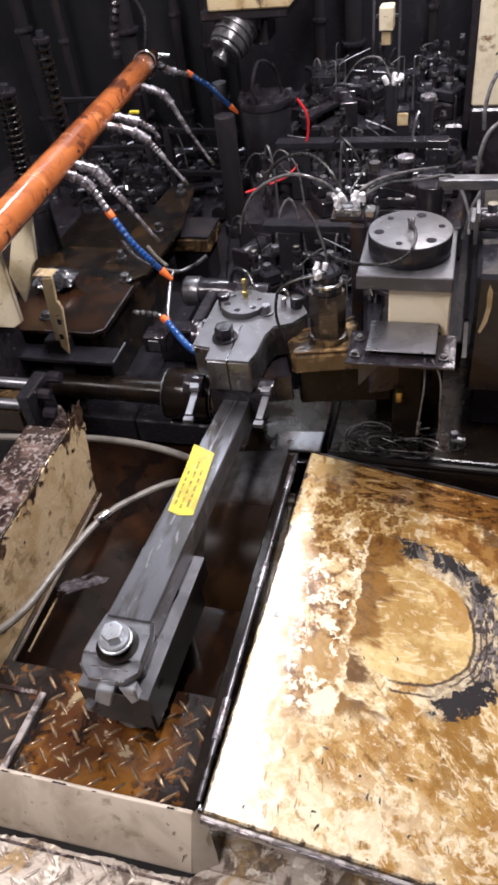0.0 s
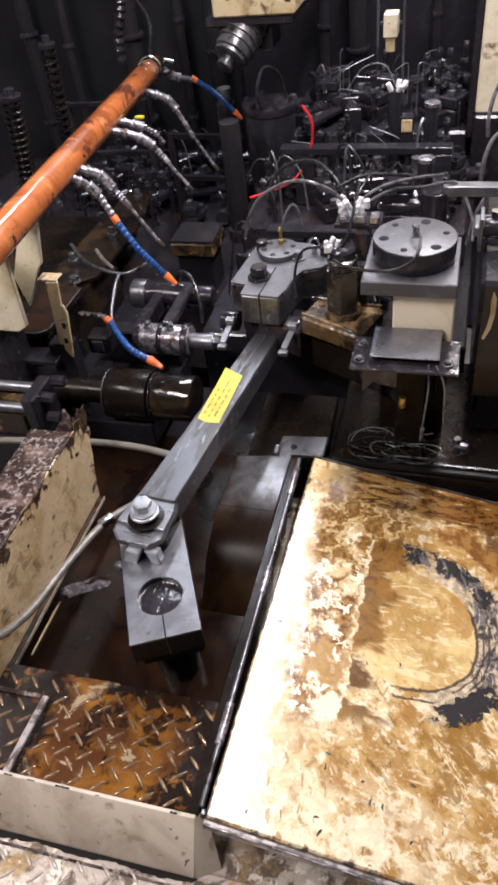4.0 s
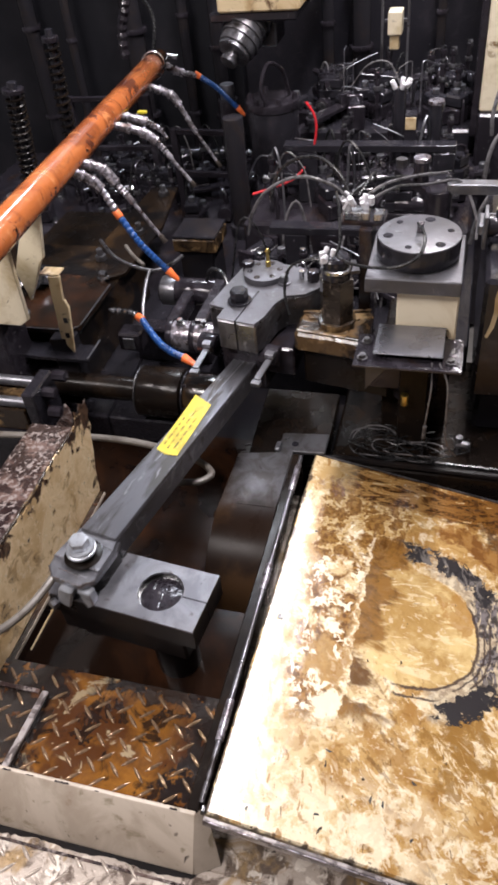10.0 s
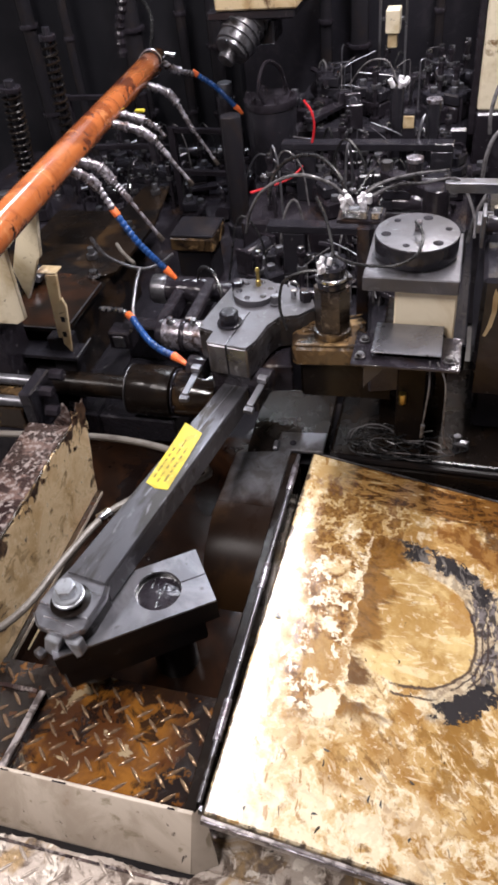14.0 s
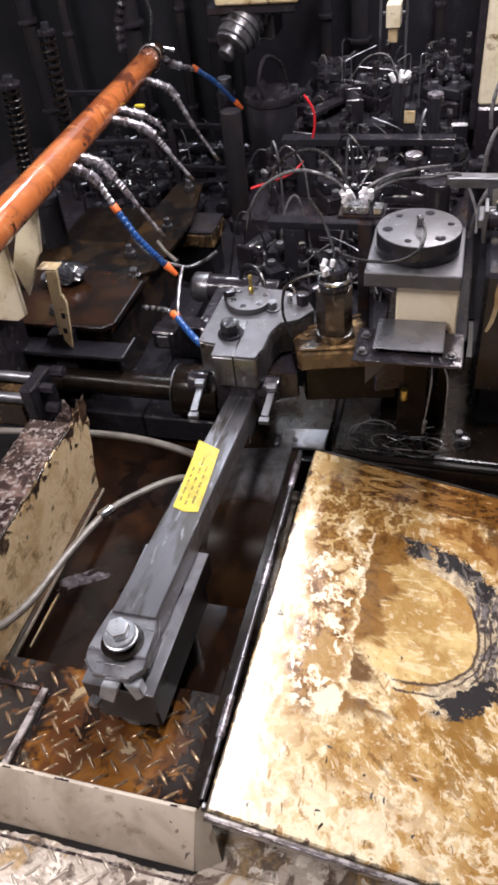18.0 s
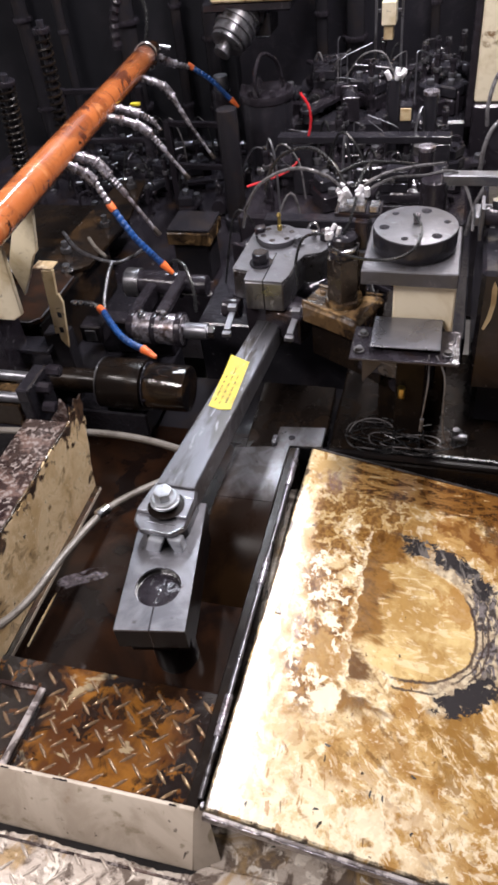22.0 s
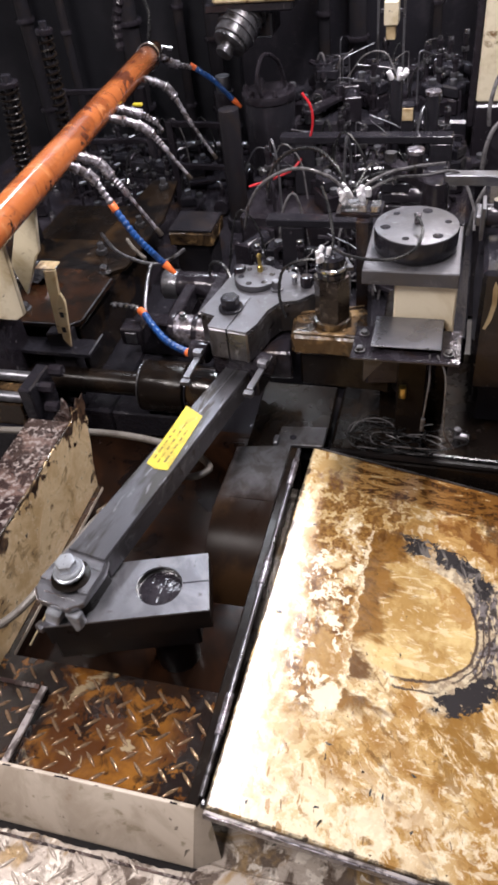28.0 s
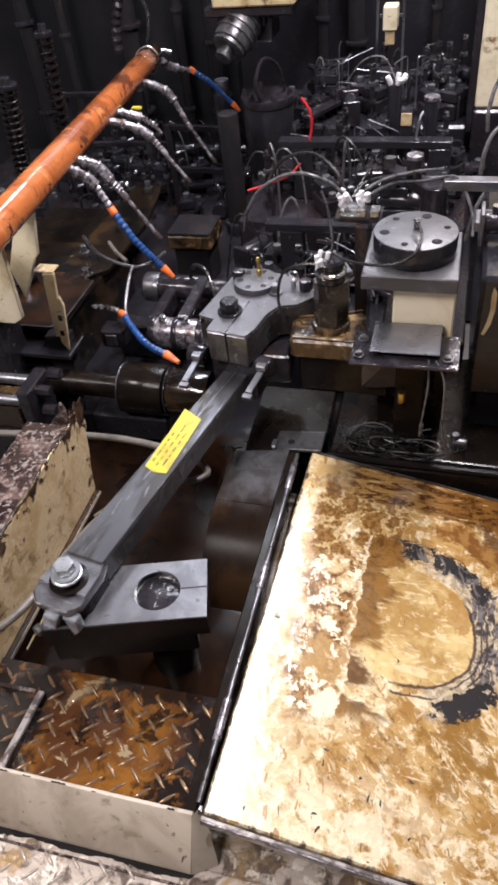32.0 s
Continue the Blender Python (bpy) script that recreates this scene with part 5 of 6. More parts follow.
def valve_manifold():
    t = thing("valve_manifold", "small air manifold with white cable ties", "air manifold", pose(-0.018, 0.0, -0.045))
    # carried on a bracket behind the flange
    part("carrier", b_box(0.205, 0.30, 0.738, 0.80, 0.352, 0.360, 0.001), IRON, t)
    part("carrier_arm", b_box(0.25, 0.276, 0.72, 0.80, -0.015, 0.3515, 0.002), IRON, t)
    part("valve_body", b_box(0.214, 0.268, 0.742, 0.768, 0.3605, 0.378, 0.002), CHROME, t, "clear bright valve body")
    part("valve_body", b_box(0.276, 0.296, 0.742, 0.77, 0.3605, 0.376, 0.002), CHROME, t)
    random.seed(5)
    for k in range(11):
        x, y = 0.206 + 0.0065 * k + random.uniform(-0.003, 0.003), 0.768 + random.uniform(-0.016, 0.018)
        z = 0.378 + random.uniform(0, 0.022)
        part("cable_tie", b_cyl((x, y, z - 0.009), (x + random.uniform(-.014, .014), y + random.uniform(-.01, .006), z + 0.010), 0.0060, seg=9, bev=0.0025), WHITE, t, "white plastic cable tie head")
    part("air_hose", b_tube([(0.223, 0.778, 0.390), (0.186, 0.759, 0.430), (0.123, 0.757, 0.445), (0.055, 0.761, 0.415), (0.012, 0.781, 0.355), (-0.013, 0.813, 0.285)], 0.0036, 8), GREYWIRE, t)
    part("air_hose", b_tube([(0.225, 0.775, 0.392), (0.20, 0.80, 0.43), (0.15, 0.83, 0.455), (0.09, 0.85, 0.44), (0.05, 0.86, 0.40), (0.035, 0.85, 0.355)], 0.0042, 8), CABLE, t)
    part("air_hose", b_tube([(0.245, 0.775, 0.390), (0.29, 0.82, 0.405), (0.35, 0.875, 0.40), (0.41, 0.93, 0.385)], 0.0036, 8), GREYWIRE, t)
    part("air_hose", b_tube([(0.255, 0.775, 0.385), (0.31, 0.84, 0.39), (0.37, 0.89, 0.375), (0.44, 0.94, 0.36), (0.48, 0.90, 0.30), (0.485, 0.87, 0.262)], 0.0034, 8), GREYWIRE, t)
    part("air_hose", b_tube([(0.240, 0.782, 0.395), (0.262, 0.83, 0.42), (0.262, 0.88, 0.40), (0.255, 0.92, 0.34)], 0.003, 8), CABLE, t)
    return t


# ---- spray pipe with nozzles ----
PIPE_A, PIPE_B = Vector((-0.392, 0.12, 0.411)), Vector((-0.588, 1.82, 0.341))


def spray_pipe():
    t = thing("spray_pipe", "orange-painted coolant pipe, worn and oily", "coolant pipe")
    d = (PIPE_B - PIPE_A).normalized()
    e = PIPE_A.lerp(PIPE_B, 0.945)
    part("pipe_body", b_cyl(PIPE_A, e, 0.0345, seg=32, bev=0.003), ORANGE, t)
    side = d.cross(Vector((0, 0, 1))).normalized()
    up = side.cross(d)
    tilted = [e + d * (0.004 + 0.014 * math.sin(a)) + (side * math.cos(a) + up * math.sin(a)) * 0.0385 for a in (2 * math.pi * k / 20 for k in range(20))]
    part("band_clamp", b_tube(tilted, 0.0030, 6, 2), CHROME, t, "bright loose band clamp")
    part("pipe_end", b_cyl(e, PIPE_B, 0.0325, 0.030, seg=24, bev=0.003, bm=b_cyl(PIPE_B, PIPE_B + d * 0.02, 0.030, 0.024, seg=24, bev=0.003)), RUSTTRAY, t, "rusty brown pipe end")
    part("end_fitting", b_cyl(PIPE_B + d * 0.02, PIPE_B + d * 0.05, 0.014, seg=6, bm=b_cyl(PIPE_B + d * 0.045, PIPE_B + d * 0.05 + Vector((0.05, 0.0, -0.01)), 0.008, seg=10)), CHROME, t)
    part("yellow_tag", b_box(-0.497, -0.468, 1.36, 1.375, 0.318, 0.326, 0.002), YELLOW, t, "yellow plastic tag")
    part("supply_hose", b_tube([(-0.597, 1.79, 0.36), (-0.588, 1.81, 0.415), (-0.592, 1.83, 0.47), (-0.625, 1.83, 0.53)], 0.006, 8), CABLE, t)
    return t


def nozzle(pts, tip, label, steel_to=4, blue=None):
    """A jointed nozzle: knuckles along the first points, then a thin lance or a blue ball-joint hose."""
    t = thing("spray_nozzle", label, "nozzle", group="spray nozzles")
    P = curve_points(pts[:3], 6)
    for k, r in ((0, 0.0115), (6, 0.0130)):
        part("elbow", b_tube(P[k:k + 7], r, 12, 1, smooth=False), BOOTGREY, t)
    for k in (0, 3, 6, 11):
        part("collar", b_cyl(P[k], P[k].lerp(P[k + 1], 0.8), 0.0158 if k == 6 else 0.0148, seg=12, bev=0.003), BOOTGREY, t)
    a, c = Vector(pts[2]), Vector(pts[3])
    part("neck", b_tube([a.lerp(c, s / 8) for s in range(9)], 0.0082, 10, 1, bead=0.16, smooth=False), BOOTGREY, t)
    if blue:
        B = curve_points(blue, 5)
        for a, c in zip(B, B[1:]):
            dd = (c - a)
            part("hose_link", b_lathe([(0.0064, 0), (0.0086, dd.length * 0.25), (0.0086, dd.length * 0.65), (0.0068, dd.length)], a, dd, 10), BLUE, t)
        s = (B[0] - B[1]).normalized()
        part("hose_socket", b_cyl(B[0], B[0] + s * 0.022, 0.0095, seg=12, bev=0.001), TIP, t, "orange hose socket")
        s = (B[-1] - B[-2]).normalized()
        part("nozzle_tip", b_cyl(B[-1], B[-1] + s * 0.036, 0.0105, 0.005, seg=12, bev=0.001), TIP, t, "orange nozzle tip")
    else:
        a, c = Vector(pts[steel_to - 1]), Vector(tip)
        part("lance", b_cyl(a, a.lerp(c, 0.16), 0.0080, seg=12, bev=0.001, bm=b_cyl(a.lerp(c, 0.14), c, 0.0050, 0.0052, seg=12)), BOOTGREY, t)
        part("lance_tip", b_cyl(a.lerp(c, 0.86), c + (c - a) * 0.02, 0.0062, 0.0072, seg=10, bev=0.0012), POST, t, "oil-brown lance tip")
    return t


def nozzles():
    nozzle([(-0.462, 0.850, 0.368), (-0.424, 0.870, 0.337), (-0.404, 0.875, 0.312), (-0.377, 0.871, 0.262)], None, "bright swivel nozzle with blue hose and orange tip", 4,
           [(-0.367, 0.868, 0.245), (-0.323, 0.850, 0.191), (-0.285, 0.845, 0.150), (-0.258, 0.843, 0.122)])
    nozzle([(-0.475, 0.905, 0.366), (-0.422, 0.933, 0.338), (-0.394, 0.936, 0.300), (-0.372, 0.938, 0.270)], (-0.288, 0.926, 0.155), "bright swivel nozzle with thin lance")
    nozzle([(-0.505, 1.190, 0.352), (-0.432, 1.224, 0.319), (-0.395, 1.234, 0.289), (-0.372, 1.235, 0.257)], (-0.303, 1.231, 0.167), "bright swivel nozzle with thin lance")
    nozzle([(-0.515, 1.260, 0.352), (-0.470, 1.285, 0.332), (-0.442, 1.296, 0.320), (-0.410, 1.305, 0.297)], (-0.395, 1.31, 0.270), "short bright swivel nozzle")
    nozzle([(-0.548, 1.565, 0.335), (-0.482, 1.594, 0.300), (-0.455, 1.598, 0.265), (-0.420, 1.592, 0.200)], (-0.340, 1.581, 0.080), "long bright swivel nozzle with thin lance")
    nozzle([(-0.575, 1.800, 0.335), (-0.540, 1.815, 0.305), (-0.514, 1.830, 0.292), (-0.475, 1.846, 0.278)], None, "bright swivel nozzle with blue hose and orange tip", 4,
           [(-0.464, 1.852, 0.272), (-0.412, 1.863, 0.232), (-0.375, 1.867, 0.192), (-0.350, 1.870, 0.165)])


def pipe_brackets():
    """Cream saddles that carry the pipe, and the slotted post before them."""
    t = thing("pipe_saddle", "cream-painted steel saddle under the orange pipe", "pipe bracket")
    up = Matrix(((1, 0, 0, 0), (0, 0, 1, 0), (0, 1, 0, 0), (0, 0, 0, 1)))
    part("saddle_plate", b_prism([(-0.466, 0.392), (-0.456, 0.385), (-0.445, 0.392), (-0.433, 0.385), (-0.461, 0.256), (-0.473, 0.244), (-0.50, 0.19), (-0.528, 0.141), (-0.543, 0.22)], 0.64, 0.652, 0.0015, m=up), SADDLE, t)
    part("saddle_plate", b_prism([(-0.441, 0.395), (-0.450, 0.184), (-0.473, 0.169), (-0.70, 0.17), (-0.70, 0.42)], 0.50, 0.512, 0.0015, m=up), SADDLE, t)
    part("saddle_web", b_box(-0.70, -0.53, 0.5125, 0.6395, 0.16, 0.172, 0.002), IRON, t)
    part("saddle_foot", b_box(-0.70, -0.56, 0.535, 0.635, -0.05, 0.1595, 0.004), IRON, t)
    part("saddle_foot", b_box(-0.74, -0.50, 0.535, 0.70, -0.13, -0.0505, 0.004), OILSHADE, t)
    p = thing("slotted_post", "slim cream-painted post with worn slots", "post")
    part("post_strip", b_prism([(-0.452, 0.221), (-0.423, 0.223), (-0.446, 0.054), (-0.466, 0.052)], 0.62, 0.630, 0.001, m=up), CREAM, p)
    part("post_cap", b_box(-0.472, -0.424, 0.622, 0.655, 0.2235, 0.2275, 0.001), CREAM, p)
    part("slotted_bar", b_prism([(-0.434, 0.152), (-0.42, 0.171), (-0.414, 0.149), (-0.434, 0.021), (-0.449, 0.044), (-0.447, 0.08)], 0.609, 0.617, 0.001, m=up), CREAM, p)
    for z in (0.108, 0.066):
        part("slot", b_box(-0.436 + (z - 0.108) * 0.16, -0.426 + (z - 0.108) * 0.16, 0.6075, 0.6085, z, z + 0.014, 0), BLACK, p)
    part("post_foot", b_box(-0.50, -0.44, 0.618, 0.66, -0.13, 0.051, 0.003), OILSHADE, p)


def guide_rods():
    t = thing("guide_rods", "pair of bright round guide rods", "guide rod")
    for y, z in ((0.500, 0.012), (0.452, -0.012)):
        part("rod", b_cyl((-1.2, y, z), (-0.488, y, z), 0.0125, seg=20, bev=0.001), STEEL, t)
    part("rod_bed", b_box(-1.2, -0.50, 0.44, 0.52, -0.09, -0.026, 0.003), BROWN, t)
    part("end_block", b_box(-0.4875, -0.455, 0.43, 0.53, -0.09, 0.03, 0.004), BLACK, t)
    for x, y, z in ((-0.44, 0.475, 0.005), (-0.425, 0.51, 0.03), (-0.415, 0.44, -0.02)):
        part("end_fitting", b_cyl((x - 0.016, y, z), (x + 0.016, y, z), 0.014, seg=8, bev=0.002), IRON, t)
    part("bed_foot", b_box(-1.2, -0.46, 0.43, 0.53, -0.55, -0.0905, 0.003), BLACK, t)


def supply_hose():
    t = thing("supply_hose", "grey flexible hose looping over the trough", "hose")
    part("hose_body", b_tube([(-0.80, 0.36, -0.05), (-0.534, 0.373, -0.045), (-0.34, 0.395, -0.045), (-0.20, 0.40, -0.05), (-0.072, 0.377, -0.055), (-0.02, 0.345, -0.06), (-0.04, 0.315, -0.06), (-0.079, 0.304, -0.058),
                              (-0.13, 0.262, -0.055), (-0.188, 0.184, -0.05), (-0.222, 0.07, -0.05), (-0.245, -0.042, -0.05), (-0.285, -0.11, -0.05), (-0.36, -0.17, -0.05)], 0.0078, 10, 6), HOSE, t)
    part("hose_joint", b_cyl((-0.196, 0.172, -0.05), (-0.181, 0.196, -0.05), 0.0115, seg=14, bev=0.001), CHROME, t, "bright hose joint")
    return t


# ---- sliding carriage on the left (it moves) ----


def carriage():
    """Built as it stands at its left stop."""
    t = thing("sliding_carriage", "oily carriage with rusty tray, drum and blue nozzle", "carriage")
    tray = b_prism([(-0.98, 0.652), (-0.571, 0.652), (-0.549, 0.672), (-0.545, 0.868), (-0.60, 0.905), (-0.98, 0.93)], 0.045, 0.055, 0.001)
    tr = part("drip_tray", tray, RUSTTRAY, t, "rusty oiled drip tray with bright edge")
    part("tray_edge", b_box(-0.5495, -0.5455, 0.676, 0.868, 0.0555, 0.0585, 0.0005), STEEL, tr)
    part("tray_edge", b_box(-0.70, -0.575, 0.651, 0.654, 0.0555, 0.0575, 0.0005), STEEL, tr)
    part("tray_edge", b_box(-0.0146, 0.0146, -0.0015, 0.0015, 0.0555, 0.0580, 0.0005), STEEL, tr, "", pose(-0.560, 0.662, 0, 0, 0, 42))
    part("rear_tray", b_prism([(-0.69, 0.934), (-0.598, 0.91), (-0.544, 0.955), (-0.532, 1.235), (-0.575, 1.50), (-0.66, 1.50)], 0.030, 0.041, 0.001), OILBROWN, t, "brown oiled rear drip tray")
    # near-black slab painting the dark reflection on the tray's left part
    part("rear_dark_slab", b_prism([(-1.0, 0.936), (-0.6915, 0.936), (-0.6615, 1.50), (-1.0, 1.50)], -0.12, -0.050, 0.004), GREASESHADE, t, "near-black slab for the dark reflection beside the tray")
    hexbolt("tray_bolt", tr, -0.580, 0.900, 0.055, 0.022, 0.014, CHROME)
    hexbolt("tray_bolt", tr, -0.72, 0.71, 0.055, 0.022, 0.012, DIRTY)
    for x, y in ((-0.585, 1.18), (-0.600, 1.44), (-0.64, 1.02)):
        part("tray_stud", b_cyl((x, y, 0.041), (x, y, 0.075), 0.009, seg=10, bev=0.001, bm=b_cyl((x, y, 0.041), (x, y, 0.056), 0.016, seg=6, bev=0.001)), DIRTY, t, "bright oily stud with nut")
    pot = part("oil_pot", b_lathe([(0.040, 0.0), (0.040, 0.205), (0.043, 0.208), (0.043, 0.225), (0.036, 0.230)], (-0.91, 1.10, -0.0495), seg=24), BLACK, t, "oil-black round pot")
    part("pot_cap", b_cyl((-0.91, 1.10, 0.1810), (-0.91, 1.10, 0.192), 0.022, seg=16, bev=0.002), DIRTY, pot)
    random.seed(13)
    bag = bmesh.new()
    bmesh.ops.create_icosphere(bag, subdivisions=3, radius=1)
    for v in bag.verts:
        k = 1 + 0.32 * noise.noise(v.co * 2.1) + 0.20 * abs(noise.noise(v.co * 5.3)) - 0.12 * abs(noise.noise(v.co * 9.0))
        v.co = (-0.760 + v.co.x * 0.058 * k, 0.855 + v.co.y * 0.046 * k, 0.077 + v.co.z * 0.026 * k)
    part("plastic_wrap", bag, WRAP, t, "crumpled shiny plastic bag")
    part("side_plate", b_box(-0.80, -0.500, 0.590, 0.6515, 0.008, 0.018, 0.001), BLACK, t)
    part("plate_edge", b_box(-0.5035, -0.500, 0.592, 0.672, 0.0185, 0.021, 0.0005), STEEL, t)
    # drum with shaft, axis across the machine
    part("drum", b_cyl((-0.375, 0.60, -0.068), (-0.268, 0.60, -0.068), 0.062, seg=32, bev=0.004), GREASESHADE, t, "oil-black drum")
    part("drum_ring", b_cyl((-0.2635, 0.60, -0.068), (-0.260, 0.60, -0.068), 0.059, seg=32, bev=0.001), BLACK, t)
    part("drum_ring", b_cyl((-0.381, 0.60, -0.068), (-0.377, 0.60, -0.068), 0.061, seg=32, bev=0.002), DIRTY, t)
    part("drum_shaft", b_cyl((-0.80, 0.60, -0.068), (-0.382, 0.60, -0.068), 0.030, seg=20, bev=0.003), GREASESHADE, t)
    part("brown_drum", b_cyl((-0.2595, 0.60, -0.068), (-0.158, 0.60, -0.068), 0.056, seg=32, bev=0.006), OILBROWN, t, "oil-brown end of the drum")
    # chrome cylinders behind
    part("cylinder", b_cyl((-0.345, 0.74, 0.0), (-0.205, 0.74, 0.0), 0.038, seg=24, bev=0.003), BOOTGREY, t, "oily bright cylinder")
    part("cylinder_rod", b_cyl((-0.205, 0.74, 0.0), (-0.145, 0.74, 0.0), 0.020, seg=18, bev=0.002), STEEL, t)
    part("cylinder", b_cyl((-0.43, 0.93, 0.01), (-0.27, 0.93, 0.01), 0.036, seg=24, bev=0.003), IRON, t)
    part("cylinder_band", b_cyl((-0.425, 0.93, 0.01), (-0.385, 0.93, 0.01), 0.039, seg=24, bev=0.002), DIRTY, t)
    part("square_nut", b_box(-0.47, -0.41, 0.70, 0.75, -0.03, 0.02, 0.004), IRON, t)
    part("square_nut", b_box(-0.455, -0.425, 0.695, 0.70, -0.02, 0.012, 0.002), STEEL, t)
    part("carriage_base", b_box(-1.0, -0.471, 0.56, 1.15, -0.20, -0.13, 0.004), BLACK, t)
    part("carriage_base", b_box(-0.470, -0.27, 0.56, 0.853, -0.20, -0.13, 0.004), BLACK, t)
    part("carriage_web", b_box(-0.96, -0.56, 0.675, 1.12, -0.1295, 0.0295, 0.004), OILBROWN, t, "oil-brown flank of the carriage")
    part("carriage_web", b_box(-0.478, -0.272, 0.80, 0.852, -0.1295, -0.03, 0.004), IRON, t)
    for x0, x1, r in ((-0.345, -0.330, 0.043), (-0.285, -0.272, 0.042), (-0.222, -0.207, 0.044)):
        part("cylinder_collar", b_cyl((x0, 0.74, 0.0), (x1, 0.74, 0.0), r, seg=24, bev=0.002), IRON, t)
    for x in (-0.31, -0.25):
        hexbolt("collar_bolt", t, x, 0.735, 0.038, 0.014, 0.010, CHROME)
    part("cylinder", b_cyl((-0.27, 0.93, 0.01), (-0.20, 0.93, 0.01), 0.028, seg=20, bev=0.003), IRON, t)
    part("yoke", b_box(-0.275, -0.245, 0.74, 0.93, 0.03, 0.052, 0.004), IRON, t)
    part("yoke", b_box(-0.36, -0.33, 0.76, 0.95, -0.02, 0.03, 0.004), IRON, t)
    for k in range(6):
        a = k * math.pi / 3
        hexbolt("ring_bolt", t, -0.2598, 0.60 + 0.055 * math.cos(a), -0.068 + 0.055 * math.sin(a), 0.007, 0.006, IRON, False, (1, 0, 0))
    part("end_nut", b_cyl((-0.145, 0.74, 0.0), (-0.128, 0.74, 0.0), 0.016, seg=6, bev=0.001), CHROME, t)
    part("elbow_hose", b_tube([(-0.30, 0.93, 0.045), (-0.28, 0.92, 0.085), (-0.24, 0.89, 0.09), (-0.21, 0.85, 0.05), (-0.20, 0.82, 0.0)], 0.005, 8), CABLE, t)
    # branched copper line
    part("branch_pipe", b_tube([(-0.59, 0.95, 0.14), (-0.52, 0.89, 0.12), (-0.43, 0.875, 0.10), (-0.39, 0.90, 0.10), (-0.355, 0.93, 0.115)], 0.0048, 8), DIRTY, t)
    part("branch_pipe", b_tube([(-0.43, 0.875, 0.10), (-0.425, 0.83, 0.09), (-0.412, 0.76, 0.065), (-0.405, 0.735, 0.052)], 0.0048, 8), DIRTY, t)
    part("branch_pipe", b_tube([(-0.525, 0.96, 0.12), (-0.49, 0.92, 0.115), (-0.45, 0.89, 0.105)], 0.005, 8), HOSE, t)
    # low nozzle
    part("nozzle_neck", b_tube([(-0.505, 0.757, 0.05), (-0.47, 0.755, 0.052), (-0.435, 0.745, 0.055), (-0.415, 0.735, 0.052)], 0.0068, 8, 4, bead=0.22), CHROME, t, "bright nozzle neck")
    B = curve_points([(-0.405, 0.727, 0.05), (-0.375, 0.69, 0.05), (-0.325, 0.635, 0.05), (-0.285, 0.605, 0.05), (-0.250, 0.588, 0.05)], 3)
    for a, c in zip(B, B[1:]):
        d = c - a
        part("hose_link", b_lathe([(0.0064, 0), (0.0086, d.length * 0.25), (0.0086, d.length * 0.65), (0.0068, d.length)], a, d, 10), BLUE, t)
    part("hose_socket", b_cyl((-0.420, 0.738, 0.052), (-0.402, 0.724, 0.05), 0.0095, seg=12, bev=0.001), TIP, t, "orange hose socket")
    part("nozzle_tip", b_cyl((-0.250, 0.588, 0.05), (-0.212, 0.567, 0.045), 0.0105, 0.005, seg=12, bev=0.001), TIP, t, "orange nozzle tip")
    return t


# ---- machinery behind ----


def machine_bed():
    t = thing("machine_bed", "oil-black cast machine bed", "machine bed")
    part("bed_slab", b_box(-0.20, 0.48, 0.86, 2.3, -0.42, -0.06, 0.004), BLACK, t)
    part("bed_slab", b_box(-1.5, -0.201, 1.16, 2.3, -0.42, -0.16, 0.01), IRON, t)
    part("bed_step", b_box(-0.18, 0.46, 1.25, 2.25, -0.0595, 0.05, 0.008), IRON, t)
    part("bed_step", b_box(-0.16, 0.44, 1.75, 2.2, 0.0505, 0.13, 0.008), BLACK, t)
    part("bed_front", b_box(-0.62, 0.26, 0.63, 0.858, -0.54, -0.24, 0.004), OILSHADE, t)
    part("cross_rail", b_box(-0.05, 0.45, 1.06, 1.10, 0.115, 0.135, 0.002), BLACK, t)
    part("cross_rail", b_box(-0.08, 0.40, 1.39, 1.43, 0.200, 0.22, 0.002), BLACK, t)
    for x in (0.02, 0.40):
        part("rail_foot", b_box(x - 0.03, x + 0.03, 1.06, 1.10, -0.0595, 0.1145, 0.003), BLACK, t)
        part("rail_foot", b_box(x - 0.06, x, 1.39, 1.43, 0.0505, 0.1995, 0.003), BLACK, t)
    return t


def far_lever():
    """The next station's arm, with a pale capped post (it moves)."""
    t = thing("far_swing_arm", "dark swing arm with a pale capped post", "lever")
    part("arm_bar", b_prism([(0.022, -0.02), (0.020, 0.03), (-0.030, 0.165), (-0.062, 0.155), (-0.024, 0.02), (-0.022, -0.02)], 0.02, 0.045, 0.003), IRON, t)
    part("arm_hub", b_cyl((0, 0, -0.31), (0, 0, 0.05), 0.03, seg=20, bev=0.003), IRON, t)
    part("capped_post", b_cyl((-0.023, 0.061, 0.0455), (-0.023, 0.061, 0.090), 0.018, seg=18, bev=0.002), IRON, t)
    part("post_cap", b_cyl((-0.023, 0.061, 0.0905), (-0.023, 0.061, 0.100), 0.019, seg=20, bev=0.002), BOOTGREY, t, "pale round cap")
    part("link_tube", b_tube([(-0.03, 0.05, 0.06), (-0.09, 0.03, 0.075), (-0.16, 0.0, 0.085), (-0.21, -0.05, 0.08)], 0.004, 7), CABLE, t)
    part("end_nut", b_cyl((-0.045, 0.15, 0.0455), (-0.045, 0.15, 0.065), 0.014, seg=6), DIRTY, t)
    return t


